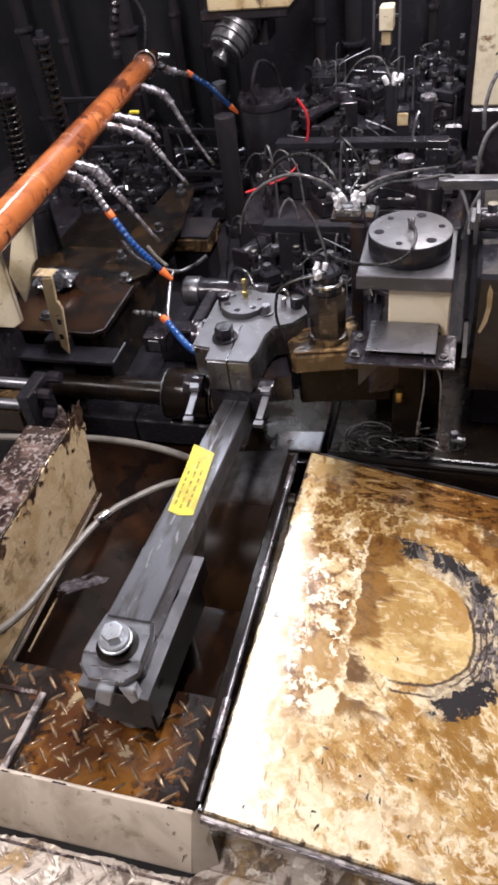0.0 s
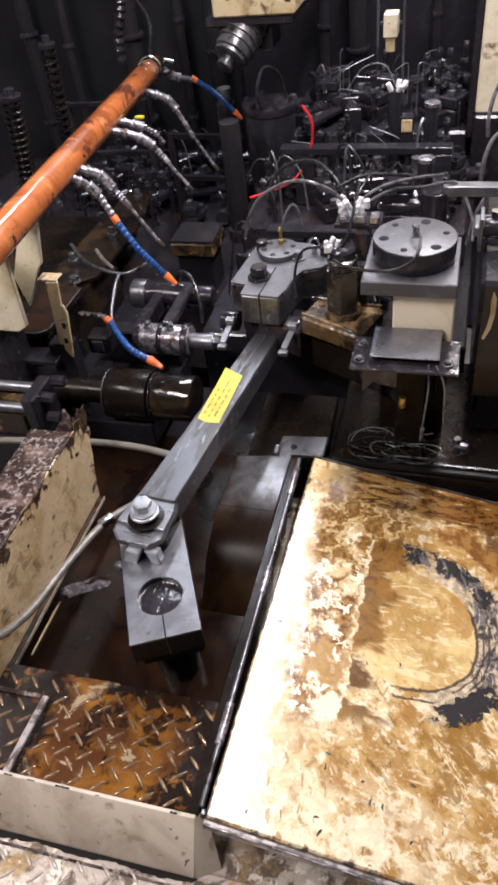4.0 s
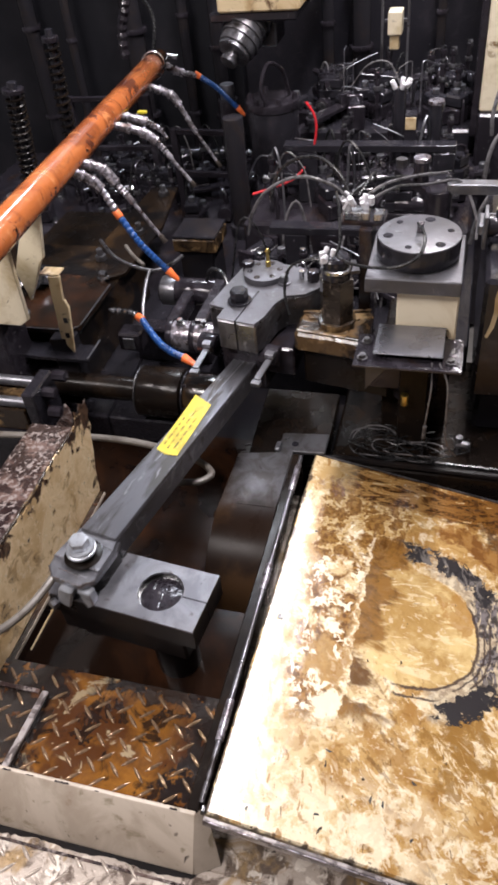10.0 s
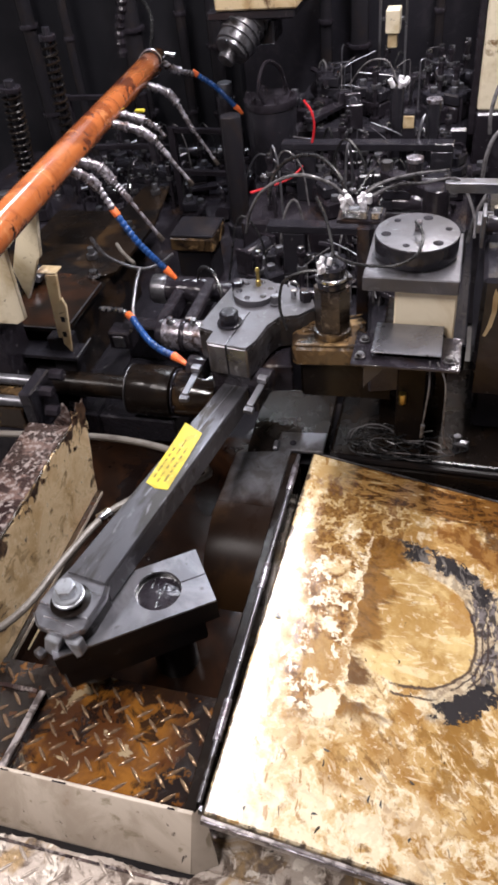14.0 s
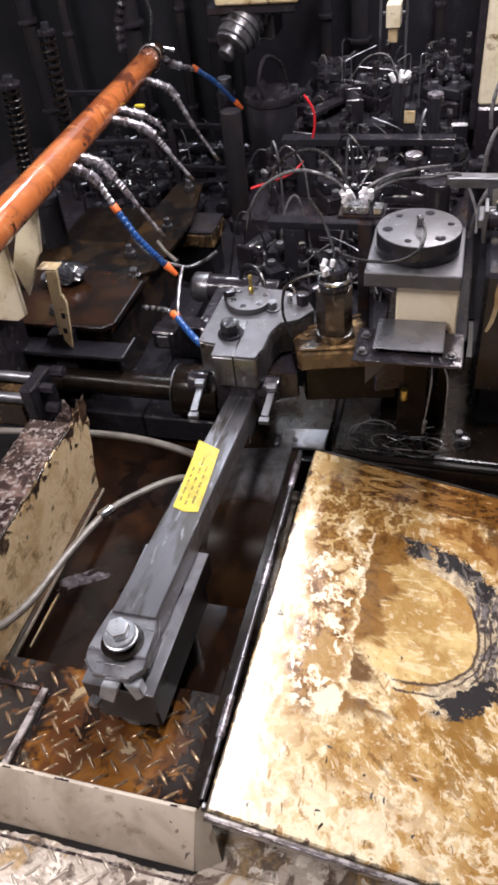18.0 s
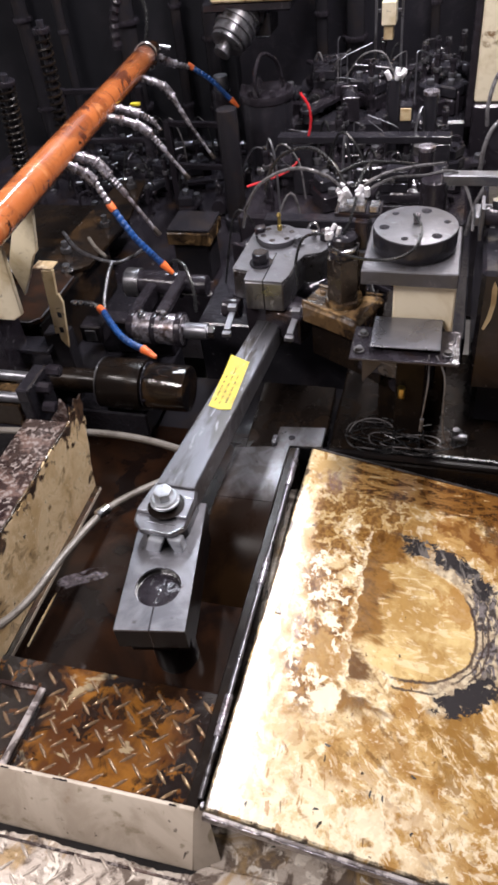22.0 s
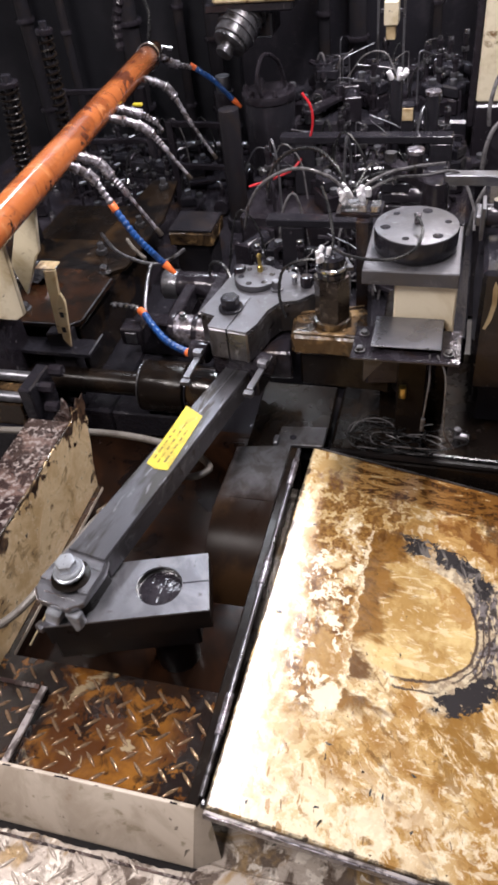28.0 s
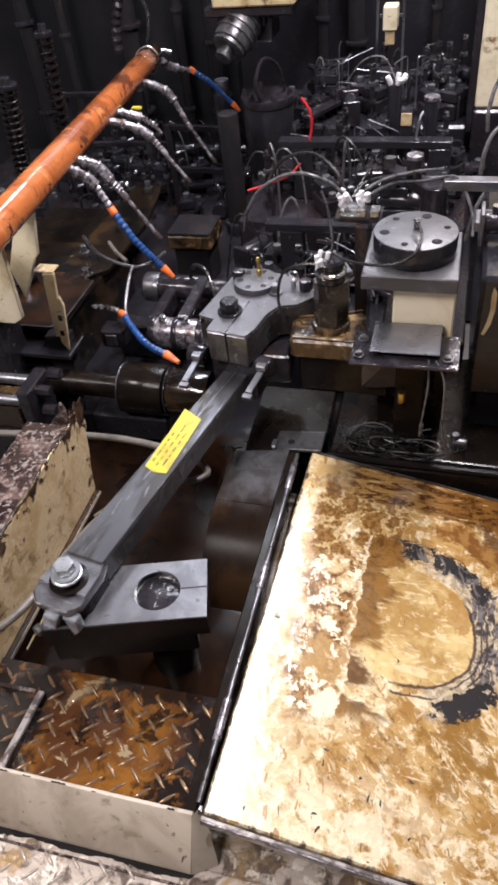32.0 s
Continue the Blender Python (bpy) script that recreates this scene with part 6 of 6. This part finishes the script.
def motor_column():
    t = thing("drive_motor", "oily grey motor on a black column", "motor")
    A, B = Vector((-0.205, 1.70, 0.50)), Vector((-0.256, 1.60, 0.418))
    d = (B - A).normalized()
    part("motor_body", b_cyl(A, B, 0.055, seg=28, bev=0.006), DIRTY, t)
    for k in range(5):
        a = A.lerp(B, 0.1 + 0.17 * k)
        part("cooling_fin", b_cyl(a, a + d * 0.005, 0.061, seg=28), DIRTY, t)
    part("motor_flange", b_lathe([(0.047, 0), (0.050, 0.003), (0.050, 0.012), (0.020, 0.014), (0.020, 0.03), (0.026, 0.032), (0.024, 0.045)], B + d * 0.001, d, 24), DIRTY, t, "worn motor flange")
    part("column", b_cyl((-0.415, 1.98, -0.159), (-0.415, 1.98, 0.16), 0.036, seg=20, bev=0.003), IRON, t)
    part("column_head", b_cyl((-0.415, 1.98, 0.1605), (-0.415, 1.98, 0.21), 0.026, seg=16, bev=0.003), STEEL, t)
    part("motor_arm", b_box(-0.27, -0.15, 1.68, 1.80, 0.40, 0.4695, 0.006), BLACK, t)
    k = thing("support_column", "oil-black round support column", "column")
    part("column_shaft", b_cyl((-0.221, 1.388, -0.06), (-0.221, 1.388, 0.300), 0.030, seg=20, bev=0.003), OILSHADE, k)
    part("column_collar", b_cyl((-0.221, 1.388, -0.06), (-0.221, 1.388, -0.02), 0.040, seg=20, bev=0.004), BLACK, k)
    p = thing("gear_case", "black greasy gear case", "gear case")
    part("case_body", b_cyl((-0.16, 1.62, 0.0505), (-0.16, 1.62, 0.25), 0.072, 0.080, seg=24, bev=0.006), BLACK, p)
    part("case_lid", b_cyl((-0.16, 1.62, 0.2505), (-0.16, 1.62, 0.275), 0.083, seg=24, bev=0.004), IRON, p)
    for k in range(6):
        a = k * math.pi / 3
        hexbolt("case_bolt", p, -0.16 + 0.070 * math.cos(a), 1.62 + 0.070 * math.sin(a), 0.275, 0.014, 0.01, IRON)
    part("case_pipe", b_tube([(-0.16, 1.55, 0.27), (-0.17, 1.53, 0.33), (-0.15, 1.55, 0.39), (-0.12, 1.60, 0.36), (-0.11, 1.64, 0.28)], 0.006, 8), IRON, p)


def overhead_bracket():
    t = thing("overhead_bracket", "cream-painted bracket stained with oil overhead", "bracket")
    part("bracket_box", b_box(-0.30, -0.06, 1.60, 1.95, 0.512, 0.85, 0.005), CREAM, t)
    part("bracket_web", b_box(-0.33, -0.07, 1.61, 2.2, 0.485, 0.5115, 0.005), BLACK, t)
    c = thing("cream_column", "cream-painted machine column with hanging cables", "machine column")
    part("column_box", b_box(0.452, 0.75, 1.70, 2.05, 0.20, 1.3, 0.006), SADDLE, c)
    part("column_edge", b_box(0.430, 0.4515, 1.72, 2.0, 0.12, 1.3, 0.004), IRON, c)
    part("column_foot", b_box(0.45, 0.75, 1.68, 2.1, -0.54, 0.1995, 0.006), IRON, c)
    for pts in ([(0.53, 1.60, 0.35), (0.50, 1.55, 0.31), (0.488, 1.52, 0.25), (0.492, 1.52, 0.20)], [(0.56, 1.35, 0.30), (0.505, 1.32, 0.275), (0.485, 1.30, 0.23), (0.48, 1.30, 0.16)],
                [(0.56, 1.2, 0.22), (0.51, 1.18, 0.20), (0.475, 1.16, 0.14), (0.46, 1.15, 0.06)]):
        part("hanging_cable", b_tube(pts, 0.006, 8), GREYWIRE, c)
    s = thing("switch_box", "small cream switch box on a dark frame", "switch box")
    part("box_case", b_box(0.140, 0.186, 2.02, 2.08, 0.335, 0.405, 0.003), SADDLE, s)
    part("box_lower", b_box(0.147, 0.178, 2.03, 2.07, 0.290, 0.3345, 0.003), CREAM, s)
    for x in (0.115, 0.200):
        part("frame_bar", b_box(x, x + 0.007, 2.05, 2.065, 0.1305, 0.44, 0.001), DIRTY, s)
    part("frame_bar", b_box(0.1225, 0.1995, 2.081, 2.089, 0.36, 0.37, 0.001), DIRTY, s)
    # dark panel on the left, spread full width as a backdrop hiding wall_north
    b = thing("back_cabinet", "black cabinet spread full width as a dark backdrop", "cabinet")
    part("cabinet_body", b_box(-2.2, -0.451, 2.35, 2.9, -0.54, 0.9, 0.01), WALLDARK, b)
    part("cabinet_body", b_box(-0.45, 0.70, 2.35, 2.9, -0.54, 1.0, 0.01), BLACK, b)
    for A, B, r in (((-0.933, 1.75, 0.42), (-0.950, 1.75, 0.10), 0.024), ((-0.998, 1.55, 0.325), (-1.026, 1.55, 0.05), 0.030)):
        h = thing("coil_spring", "dark oily coil spring round a rod", "spring", group="springs beside the orange pipe")
        A, B = Vector(A), Vector(B)
        turns = 13
        side = (B - A).orthogonal().normalized()
        up = (B - A).normalized().cross(side)
        pts = [A.lerp(B, k / (turns * 10)) + (side * math.cos(k * 0.6283) + up * math.sin(k * 0.6283)) * r for k in range(turns * 10 + 1)]
        part("coil", b_tube(pts, 0.0045, 6, 1, smooth=False), GREASESHADE, h)
        part("spring_rod", b_cyl(A + (A - B) * 0.12, B + (B - A) * 0.5, r * 0.55, seg=14, bev=0.002), BLACK, h)
        part("spring_cap", b_cyl(A, A + (A - B) * 0.05, r * 1.2, seg=16, bev=0.002), IRON, h)
        part("spring_seat", b_cyl(B, B + (B - A) * 0.06, r * 1.3, seg=16, bev=0.002), BLACK, h)
    g = thing("gauge_pipe", "rusty jointed air pipe above the spray pipe", "pipe")
    part("pipe_run", b_tube([(-0.66, 1.80, 0.56), (-0.67, 1.80, 0.50), (-0.695, 1.80, 0.43), (-0.70, 1.80, 0.35)], 0.016, 10, 6, bead=0.15), IRON, g)
    r = thing("red_wire", "loose red wire among the dark machinery", "wire")
    part("wire_run", b_tube([(-0.01, 1.40, 0.335), (0.012, 1.40, 0.30), (0.016, 1.40, 0.25), (-0.005, 1.40, 0.18), (-0.04, 1.38, 0.135), (-0.09, 1.36, 0.115), (-0.165, 1.33, 0.10)], 0.0036, 8), RED, r)


def level(x, y):
    """Top of the bed at a place."""
    if x < -0.21:
        return -0.16
    return 0.13 if 1.76 < y < 2.19 else 0.05 if 1.26 < y < 1.75 else -0.06


def clutter():
    """Bolts, brackets, blocks, pipes and hoses over the bed."""
    random.seed(31)
    bolt = thing("bed_bolt", "oily hexagon bolt standing on the bed", "bolt", group="bolts on the machine bed")
    hexbolt("bolt_head", bolt, 0, 0, 0, 0.022, 0.016, IRON)
    bright = thing("bed_bolt", "bright oily hexagon bolt on the bed", "bolt", group="bolts on the machine bed")
    hexbolt("bolt_head", bright, 0, 0, 0, 0.020, 0.014, CHROME)
    clamp = thing("bed_clamp", "oil-black clamp block with two nuts", "clamp", group="clamps on the machine bed")
    part("block_body", b_box(-0.045, 0.045, -0.03, 0.03, 0, 0.05, 0.006), IRON, clamp)
    part("block_step", b_box(-0.02, 0.045, -0.026, 0.026, 0.0505, 0.085, 0.005), BLACK, clamp)
    for x in (-0.032, 0.012):
        part("clamp_nut", b_cyl((x, 0, 0.0505 if x < 0 else 0.0855), (x, 0, 0.066 if x < 0 else 0.10), 0.012, seg=6, bev=0.001), STEEL, clamp)
    valve = thing("air_valve", "oily valve body with elbow fitting", "valve", group="valves on the machine bed")
    part("valve_barrel", b_cyl((-0.05, 0, 0.035), (0.05, 0, 0.035), 0.026, seg=18, bev=0.003), IRON, valve)
    part("valve_foot", b_box(-0.03, 0.03, -0.02, 0.02, 0, 0.02, 0.002), BLACK, valve)
    part("valve_ring", b_cyl((0.051, 0, 0.035), (0.062, 0, 0.035), 0.022, seg=18, bev=0.002), CHROME, valve)
    part("elbow", b_tube([(0, 0, 0.055), (0, 0, 0.085), (0.012, 0.01, 0.10), (0.04, 0.02, 0.105)], 0.009, 8), IRON, valve)
    plate = thing("machine_link", "flat dark link plate with round end", "link", group="links on the machine bed")
    part("link_bar", b_prism([(-0.13, -0.018), (0.10, -0.024)] + [(0.10 + 0.024 * math.cos(a), 0.024 * math.sin(a)) for a in (-0.9, 0, 0.9)] + [(0.10, 0.024), (-0.13, 0.018)], 0.03, 0.044, 0.002), IRON, plate)
    part("link_pin", b_cyl((0.10, 0, 0), (0.10, 0, 0.058), 0.013, seg=14, bev=0.002), STEEL, plate)
    part("link_pin", b_cyl((-0.11, 0, 0), (-0.11, 0, 0.052), 0.010, seg=14, bev=0.002), IRON, plate)
    first = {bolt: (-0.12, 0.98), bright: (0.1, 0.93), clamp: (-0.05, 1.13), valve: (0.30, 1.32), plate: (0.14, 1.5)}
    for ob, (x, y) in first.items():
        ob.matrix_basis = pose(x, y, level(x, y))
    for proto, n, left in ((bolt, 34, 16), (bright, 16, 8), (clamp, 16, 12), (valve, 14, 12), (plate, 12, 6)):
        for k in range(n + left):
            if k < n:
                x, y = random.uniform(-0.14, 0.42), random.uniform(0.93, 2.15)
            else:
                x, y = random.uniform(-1.15, -0.27), random.uniform(1.60, 2.2)
            z = level(x, y)
            if k < n and abs(y - 1.255) < 0.05 or abs(y - 1.755) < 0.05:
                y += 0.11
                z = level(x, y)
            copy_thing(proto, pose(x, y, z, 0, 0, random.uniform(0, 360)))
    # standing frames with rails at several heights
    for x, y, h, w in ((-0.55, 1.75, 0.30, 0.22), (-1.00, 1.9, 0.36, 0.30)):
        f = thing("rail_frame", "oil-black standing frame with cross rails", "frame", pose(x, y, level(x, y), 0, 0, random.uniform(-6, 6)), "frames on the machine bed")
        for dx in (0, w):
            part("upright", b_box(dx - 0.012, dx + 0.012, -0.012, 0.012, 0, h, 0.002), IRON, f)
        for z in (h * 0.45, h - 0.02):
            part("cross_rail", b_box(0.0125, w - 0.0125, -0.009, 0.009, z, z + 0.018, 0.002), IRON, f)
    for k in range(26):
        x, y = (random.uniform(-0.1, 0.38), random.uniform(1.0, 2.15)) if k < 18 else (random.uniform(-1.0, -0.3), random.uniform(1.65, 2.1))
        z = level(x, y) + 0.03
        h = thing("bed_hose", "thin hose looping between fittings", "hose", group="hoses on the machine bed")
        dx, dy, dz = random.uniform(-0.16, 0.16), random.uniform(-0.10, 0.10), random.uniform(0.06, 0.20)
        part("hose_run", b_tube([(x, y, z - 0.03), (x + dx * 0.15, y + dy * 0.2, z + dz * 0.7), (x + dx * 0.6, y + dy * 0.6, z + dz), (x + dx, y + dy, z - 0.03)], random.uniform(0.002, 0.0045), 7), random.choice((CABLE, CABLE, GREYWIRE, STEEL)), h)
    # stacked valves, pipe trees and thin steel lines that rise out of the bed
    tree = thing("pipe_tree", "oily upright pipe with unions and a side branch", "pipe", group="pipes on the machine bed")
    part("riser", b_cyl((0, 0, 0), (0, 0, 0.15), 0.0085, seg=12, bev=0.001), IRON, tree)
    for z, r in ((0.0, 0.016), (0.045, 0.014), (0.10, 0.013), (0.14, 0.012)):
        part("union", b_cyl((0, 0, z), (0, 0, z + 0.014), r, seg=6, bev=0.0015), DIRTY if z == 0.10 else IRON, tree)
    part("branch", b_tube([(0, 0, 0.075), (0.02, 0, 0.078), (0.045, 0.008, 0.075), (0.055, 0.01, 0.05), (0.056, 0.01, 0.0)], 0.005, 8), IRON, tree)
    part("cap_nut", b_cyl((0, 0, 0.154), (0, 0, 0.166), 0.009, seg=6, bev=0.001), CHROME, tree)
    stack = thing("valve_stack", "stack of oil-black valve blocks with bright screws", "valve", group="valve stacks on the machine bed")
    part("stack_base", b_box(-0.05, 0.05, -0.035, 0.035, 0, 0.018, 0.003), IRON, stack)
    for k in range(3):
        part("stack_block", b_box(-0.042 + 0.004 * k, 0.040, -0.028, 0.028, 0.0185 + 0.032 * k, 0.049 + 0.032 * k, 0.004), BLACK, stack)
    for x, y in ((-0.026, -0.018), (0.028, -0.018), (-0.026, 0.018), (0.028, 0.018)):
        part("stack_screw", b_cyl((x, y, 0.1135), (x, y, 0.121), 0.006, seg=8, bev=0.001), CHROME if x > 0 else IRON, stack)
    part("side_port", b_cyl((0.0405, 0, 0.06), (0.062, 0, 0.06), 0.010, seg=12, bev=0.002), DIRTY, stack)
    part("side_port", b_cyl((0, -0.0285, 0.09), (0, -0.045, 0.09), 0.008, seg=12, bev=0.002), CHROME, stack)
    ram = thing("small_cylinder", "short oily air cylinder on two feet", "air cylinder", group="cylinders on the machine bed")
    part("barrel", b_cyl((-0.06, 0, 0.05), (0.05, 0, 0.05), 0.024, seg=18, bev=0.002), BLACK, ram)
    for x in (-0.065, 0.045):
        part("end_cover", b_box(x, x + 0.014, -0.027, 0.027, 0.0, 0.077, 0.003), IRON, ram)
    part("piston_rod", b_cyl((0.0595, 0, 0.05), (0.115, 0, 0.05), 0.0075, seg=12, bev=0.001), STEEL, ram)
    part("rod_nut", b_cyl((0.1, 0, 0.05), (0.112, 0, 0.05), 0.013, seg=6, bev=0.001), DIRTY, ram)
    for ob, x, y in ((tree, 0.05, 1.01), (stack, 0.36, 1.33), (ram, 0.20, 1.36)):
        ob.matrix_basis = pose(x, y, level(x, y))
    for proto, n, left in ((tree, 22, 12), (stack, 12, 6), (ram, 10, 6)):
        for k in range(n + left):
            x, y = (random.uniform(-0.13, 0.41), random.choice((random.uniform(0.95, 1.20), random.uniform(1.31, 1.70), random.uniform(1.80, 2.14)))) if k < n else (random.uniform(-1.1, -0.46), random.uniform(1.65, 2.2))
            copy_thing(proto, pose(x, y, level(x, y), 0, 0, random.uniform(0, 360)))
    for k in range(30):
        x, y = (random.uniform(-0.10, 0.38), random.choice((random.uniform(0.98, 1.20), random.uniform(1.31, 1.70), random.uniform(1.80, 2.14))))
        z, a, g, up = level(x, y), random.uniform(0, 6.28), random.uniform(0.05, 0.16), random.uniform(0.05, 0.17)
        c = thing("steel_line", "thin bright oil line bent over the bed", "oil line", group="oil lines on the machine bed")
        dx, dy = g * math.cos(a), 0.4 * g * math.sin(a)
        part("line_run", b_tube([(x, y, z), (x, y, z + up * 0.8), (x + dx * 0.12, y + dy * 0.12, z + up), (x + dx, y + dy, z + up * random.uniform(0.8, 1.3))], random.uniform(0.0012, 0.0026), 6), random.choice((STEEL, STEEL, GREYWIRE, DIRTY)), c)
        part("line_nut", b_cyl((x, y, z), (x, y, z + 0.012), 0.006, seg=6), DIRTY, c)
    # upright pipes and ducts before the cabinet
    for x, y, r, z1 in ((-1.30, 2.28, 0.030, 0.80), (-1.12, 2.25, 0.018, 0.70), (-0.86, 2.27, 0.040, 0.75), (-0.66, 2.29, 0.020, 0.85), (-0.52, 2.26, 0.028, 0.60), (-0.10, 2.27, 0.022, 0.75), (0.02, 2.28, 0.034, 0.55), (0.30, 2.27, 0.016, 0.80)):
        d = thing("upright_pipe", "oil-black upright pipe with flanges", "pipe", group="pipes before the cabinet")
        part("pipe_shaft", b_cyl((x, y, -0.16), (x, y, z1), r, seg=18, bev=0.002), OILSHADE, d)
        for z in (0.0, z1 * 0.42, z1 * 0.8):
            part("pipe_flange", b_cyl((x, y, z), (x, y, z + 0.016), r * 1.35, seg=18, bev=0.002), IRON, d)
    # the next station's capped post, plug cluster and pale box
    s = thing("capped_post", "dark post with a pale round cap", "post")
    part("post_body", b_cyl((0.335, 1.50, 0.05), (0.335, 1.50, 0.292), 0.020, seg=16, bev=0.002), BLACK, s)
    part("post_cap", b_cyl((0.335, 1.50, 0.2925), (0.335, 1.50, 0.303), 0.022, seg=20, bev=0.002), BOOTGREY, s, "pale round cap")
    c = thing("plug_cluster", "cluster of white plugs on a dark post", "plug")
    part("plug_post", b_cyl((0.225, 1.60, 0.05), (0.225, 1.60, 0.305), 0.020, seg=14, bev=0.002), BLACK, c)
    for k in range(6):
        a = k * 1.3
        part("plug", b_cyl((0.225 + 0.016 * math.cos(a), 1.60 + 0.016 * math.sin(a), 0.3055), (0.225 + 0.030 * math.cos(a), 1.60 + 0.02 * math.sin(a), 0.322 + 0.006 * (k % 2)), 0.0075, seg=9, bev=0.002), WHITE, c)
    part("plug_lead", b_tube([(0.225, 1.60, 0.315), (0.19, 1.61, 0.37), (0.13, 1.63, 0.36), (0.08, 1.64, 0.30)], 0.0025, 7), GREYWIRE, c)
    b = thing("junction_box", "small pale junction box", "box")
    part("box_body", b_box(0.255, 0.290, 1.44, 1.475, 0.05, 0.285, 0.003), BLACK, b)
    part("box_face", b_box(0.258, 0.287, 1.4365, 1.4395, 0.245, 0.278, 0.001), CREAM, b)
    y = thing("stop_block", "ochre-painted stop block on the bed", "block")
    part("block_body", b_box(-0.385, -0.275, 1.23, 1.33, -0.16, -0.036, 0.004), OILSHADE, y)
    part("painted_bar", b_box(-0.396, -0.262, 1.215, 1.345, -0.0355, 0.006, 0.004), BROWN, y, "ochre-painted bar")
    part("block_top", b_box(-0.396, -0.262, 1.220, 1.345, 0.0065, 0.014, 0.002), OILSHADE, y)


# ---- moving things ----
SWINGS = [(0.0, 1), (3.53, -1), (9.06, 1), (12.60, -1), (18.16, 1), (21.67, -1), (27.26, 1), (30.77, -1)]
NEAR, FAR = 268.8, 87.3
FWD = [(-0.1, 268.8), (0.0, 268.3), (0.12, 263.0), (0.24, 253.0), (0.35, 241.8), (0.44, 231.6), (0.55, 219.0), (0.74, 197.3), (0.94, 174.0), (1.12, 152.0), (1.34, 125.5), (1.46, 110.5), (1.58, 98.0), (1.70, 90.0), (1.82, 87.5), (1.95, 87.3)]
BWD = [(-0.1, 87.3), (0.05, 87.6), (0.15, 89.3), (0.25, 93.0), (0.33, 99.0), (0.42, 108.5), (0.55, 121.5), (0.73, 141.2), (0.90, 160.0), (1.10, 181.5), (1.33, 207.2), (1.50, 226.0), (1.66, 243.0), (1.80, 254.5), (1.92, 262.0), (2.08, 266.0), (2.35, 268.0), (2.6, 268.8)]


def crank_angle(t):
    a = NEAR
    for start, way in SWINGS:
        table = FWD if way > 0 else BWD
        if t >= start + table[0][0]:
            a = float(np.interp(t - start, [p[0] for p in table], [p[1] for p in table]))
    return a


# the carriage's own slow cycle: seconds from its left stop, share of the stroke
STROKE, CYCLE, LEFT_STOP = 0.266, 9.084, 3.03
GLIDE = [(0.0, 0.0), (0.35, 0.013), (0.75, 0.062), (1.25, 0.157), (1.75, 0.287), (2.25, 0.447), (2.75, 0.622), (3.25, 0.78), (3.75, 0.905), (4.20, 0.978), (4.542, 1.0)]


def carriage_shift(t):
    """Metres to the right of the left stop."""
    u = abs((t - LEFT_STOP + CYCLE / 2) % CYCLE - CYCLE / 2)
    return STROKE * float(np.interp(u, [p[0] for p in GLIDE], [p[1] for p in GLIDE]))


def linkage(t):
    th = radians(crank_angle(t))
    a = PIN_R * Vector((math.cos(th), math.sin(th)))
    d = PIVOT - a
    D = d.length
    k = (LR ** 2 - LEVER_R ** 2 + D ** 2) / (2 * D)
    h = math.sqrt(max(LR ** 2 - k * k, 0))
    e = a + d * (k / D) + Vector((-d.y, d.x)) * (h / D)
    rod = math.degrees(math.atan2(e.y - a.y, e.x - a.x))
    lev = math.degrees(math.atan2(e.y - PIVOT.y, e.x - PIVOT.x)) % 360
    return math.degrees(th), a, rod, lev


def motions():
    stops = {0.0, 32.0}
    for start, way in SWINGS:
        for p in (FWD if way > 0 else BWD):
            stops.add(round(start + p[0], 3))
    times_ = sorted(t for t in stops if 0 <= t <= 32)
    state = [(t, *linkage(t)) for t in times_]
    walk(CRANK, [(t, pose(0, 0, 0, 0, 0, th - 90)) for t, th, a, rod, lev in state])
    walk(ROD, [(t, pose(a.x, a.y, 0, 0, 0, rod - 90)) for t, th, a, rod, lev in state])
    walk(LEVER, [(t, pose(PIVOT.x, PIVOT.y, 0, 0, 0, lev - 158.2)) for t, th, a, rod, lev in state])
    walk(FARARM, [(t, pose(0.377, 0.939, 0.25, 0, 0, lev - 158.2)) for t, th, a, rod, lev in state])
    walk(CARRIAGE, [(k / 4, pose(carriage_shift(k / 4), 0, 0)) for k in range(129)])


DECK_OB = setting()
TROUGH = trough()
guard_panel()
hinged_lid()
slide_plate()
CRANK = crank()
crank_shaft()
ROD = connecting_rod()
LEVER = lever()
bearing_stand()
cover_tray()
wire_coil()
wire_hoop()
side_ledge()
side_column()
valve_manifold()
spray_pipe()
nozzles()
pipe_brackets()
guide_rods()
supply_hose()
CARRIAGE = carriage()
machine_bed()
FARARM = far_lever()
motor_column()
overhead_bracket()
clutter()
# lugs of the tread plates
LUG = lug_mesh()
LUG_PALE = LUG.copy()
lugs(TROUGH, LUG, LUGS, -0.36, 0.125, -0.296, -0.097, TREAD_Z, ph=(-0.0828, -0.2292), keep=lambda x, y: x > -0.178 or y > -0.14)
lugs(TROUGH, LUG, LUGS, -0.36, -0.195, -0.296, -0.155, TREAD_Z + 0.0102, ph=(-0.0828, -0.2352))
lugs(DECK_OB, LUG_PALE, DECK, -0.32, 0.62, -0.56, -0.360, DECK_Z, 0.044, radians(4))
motions()
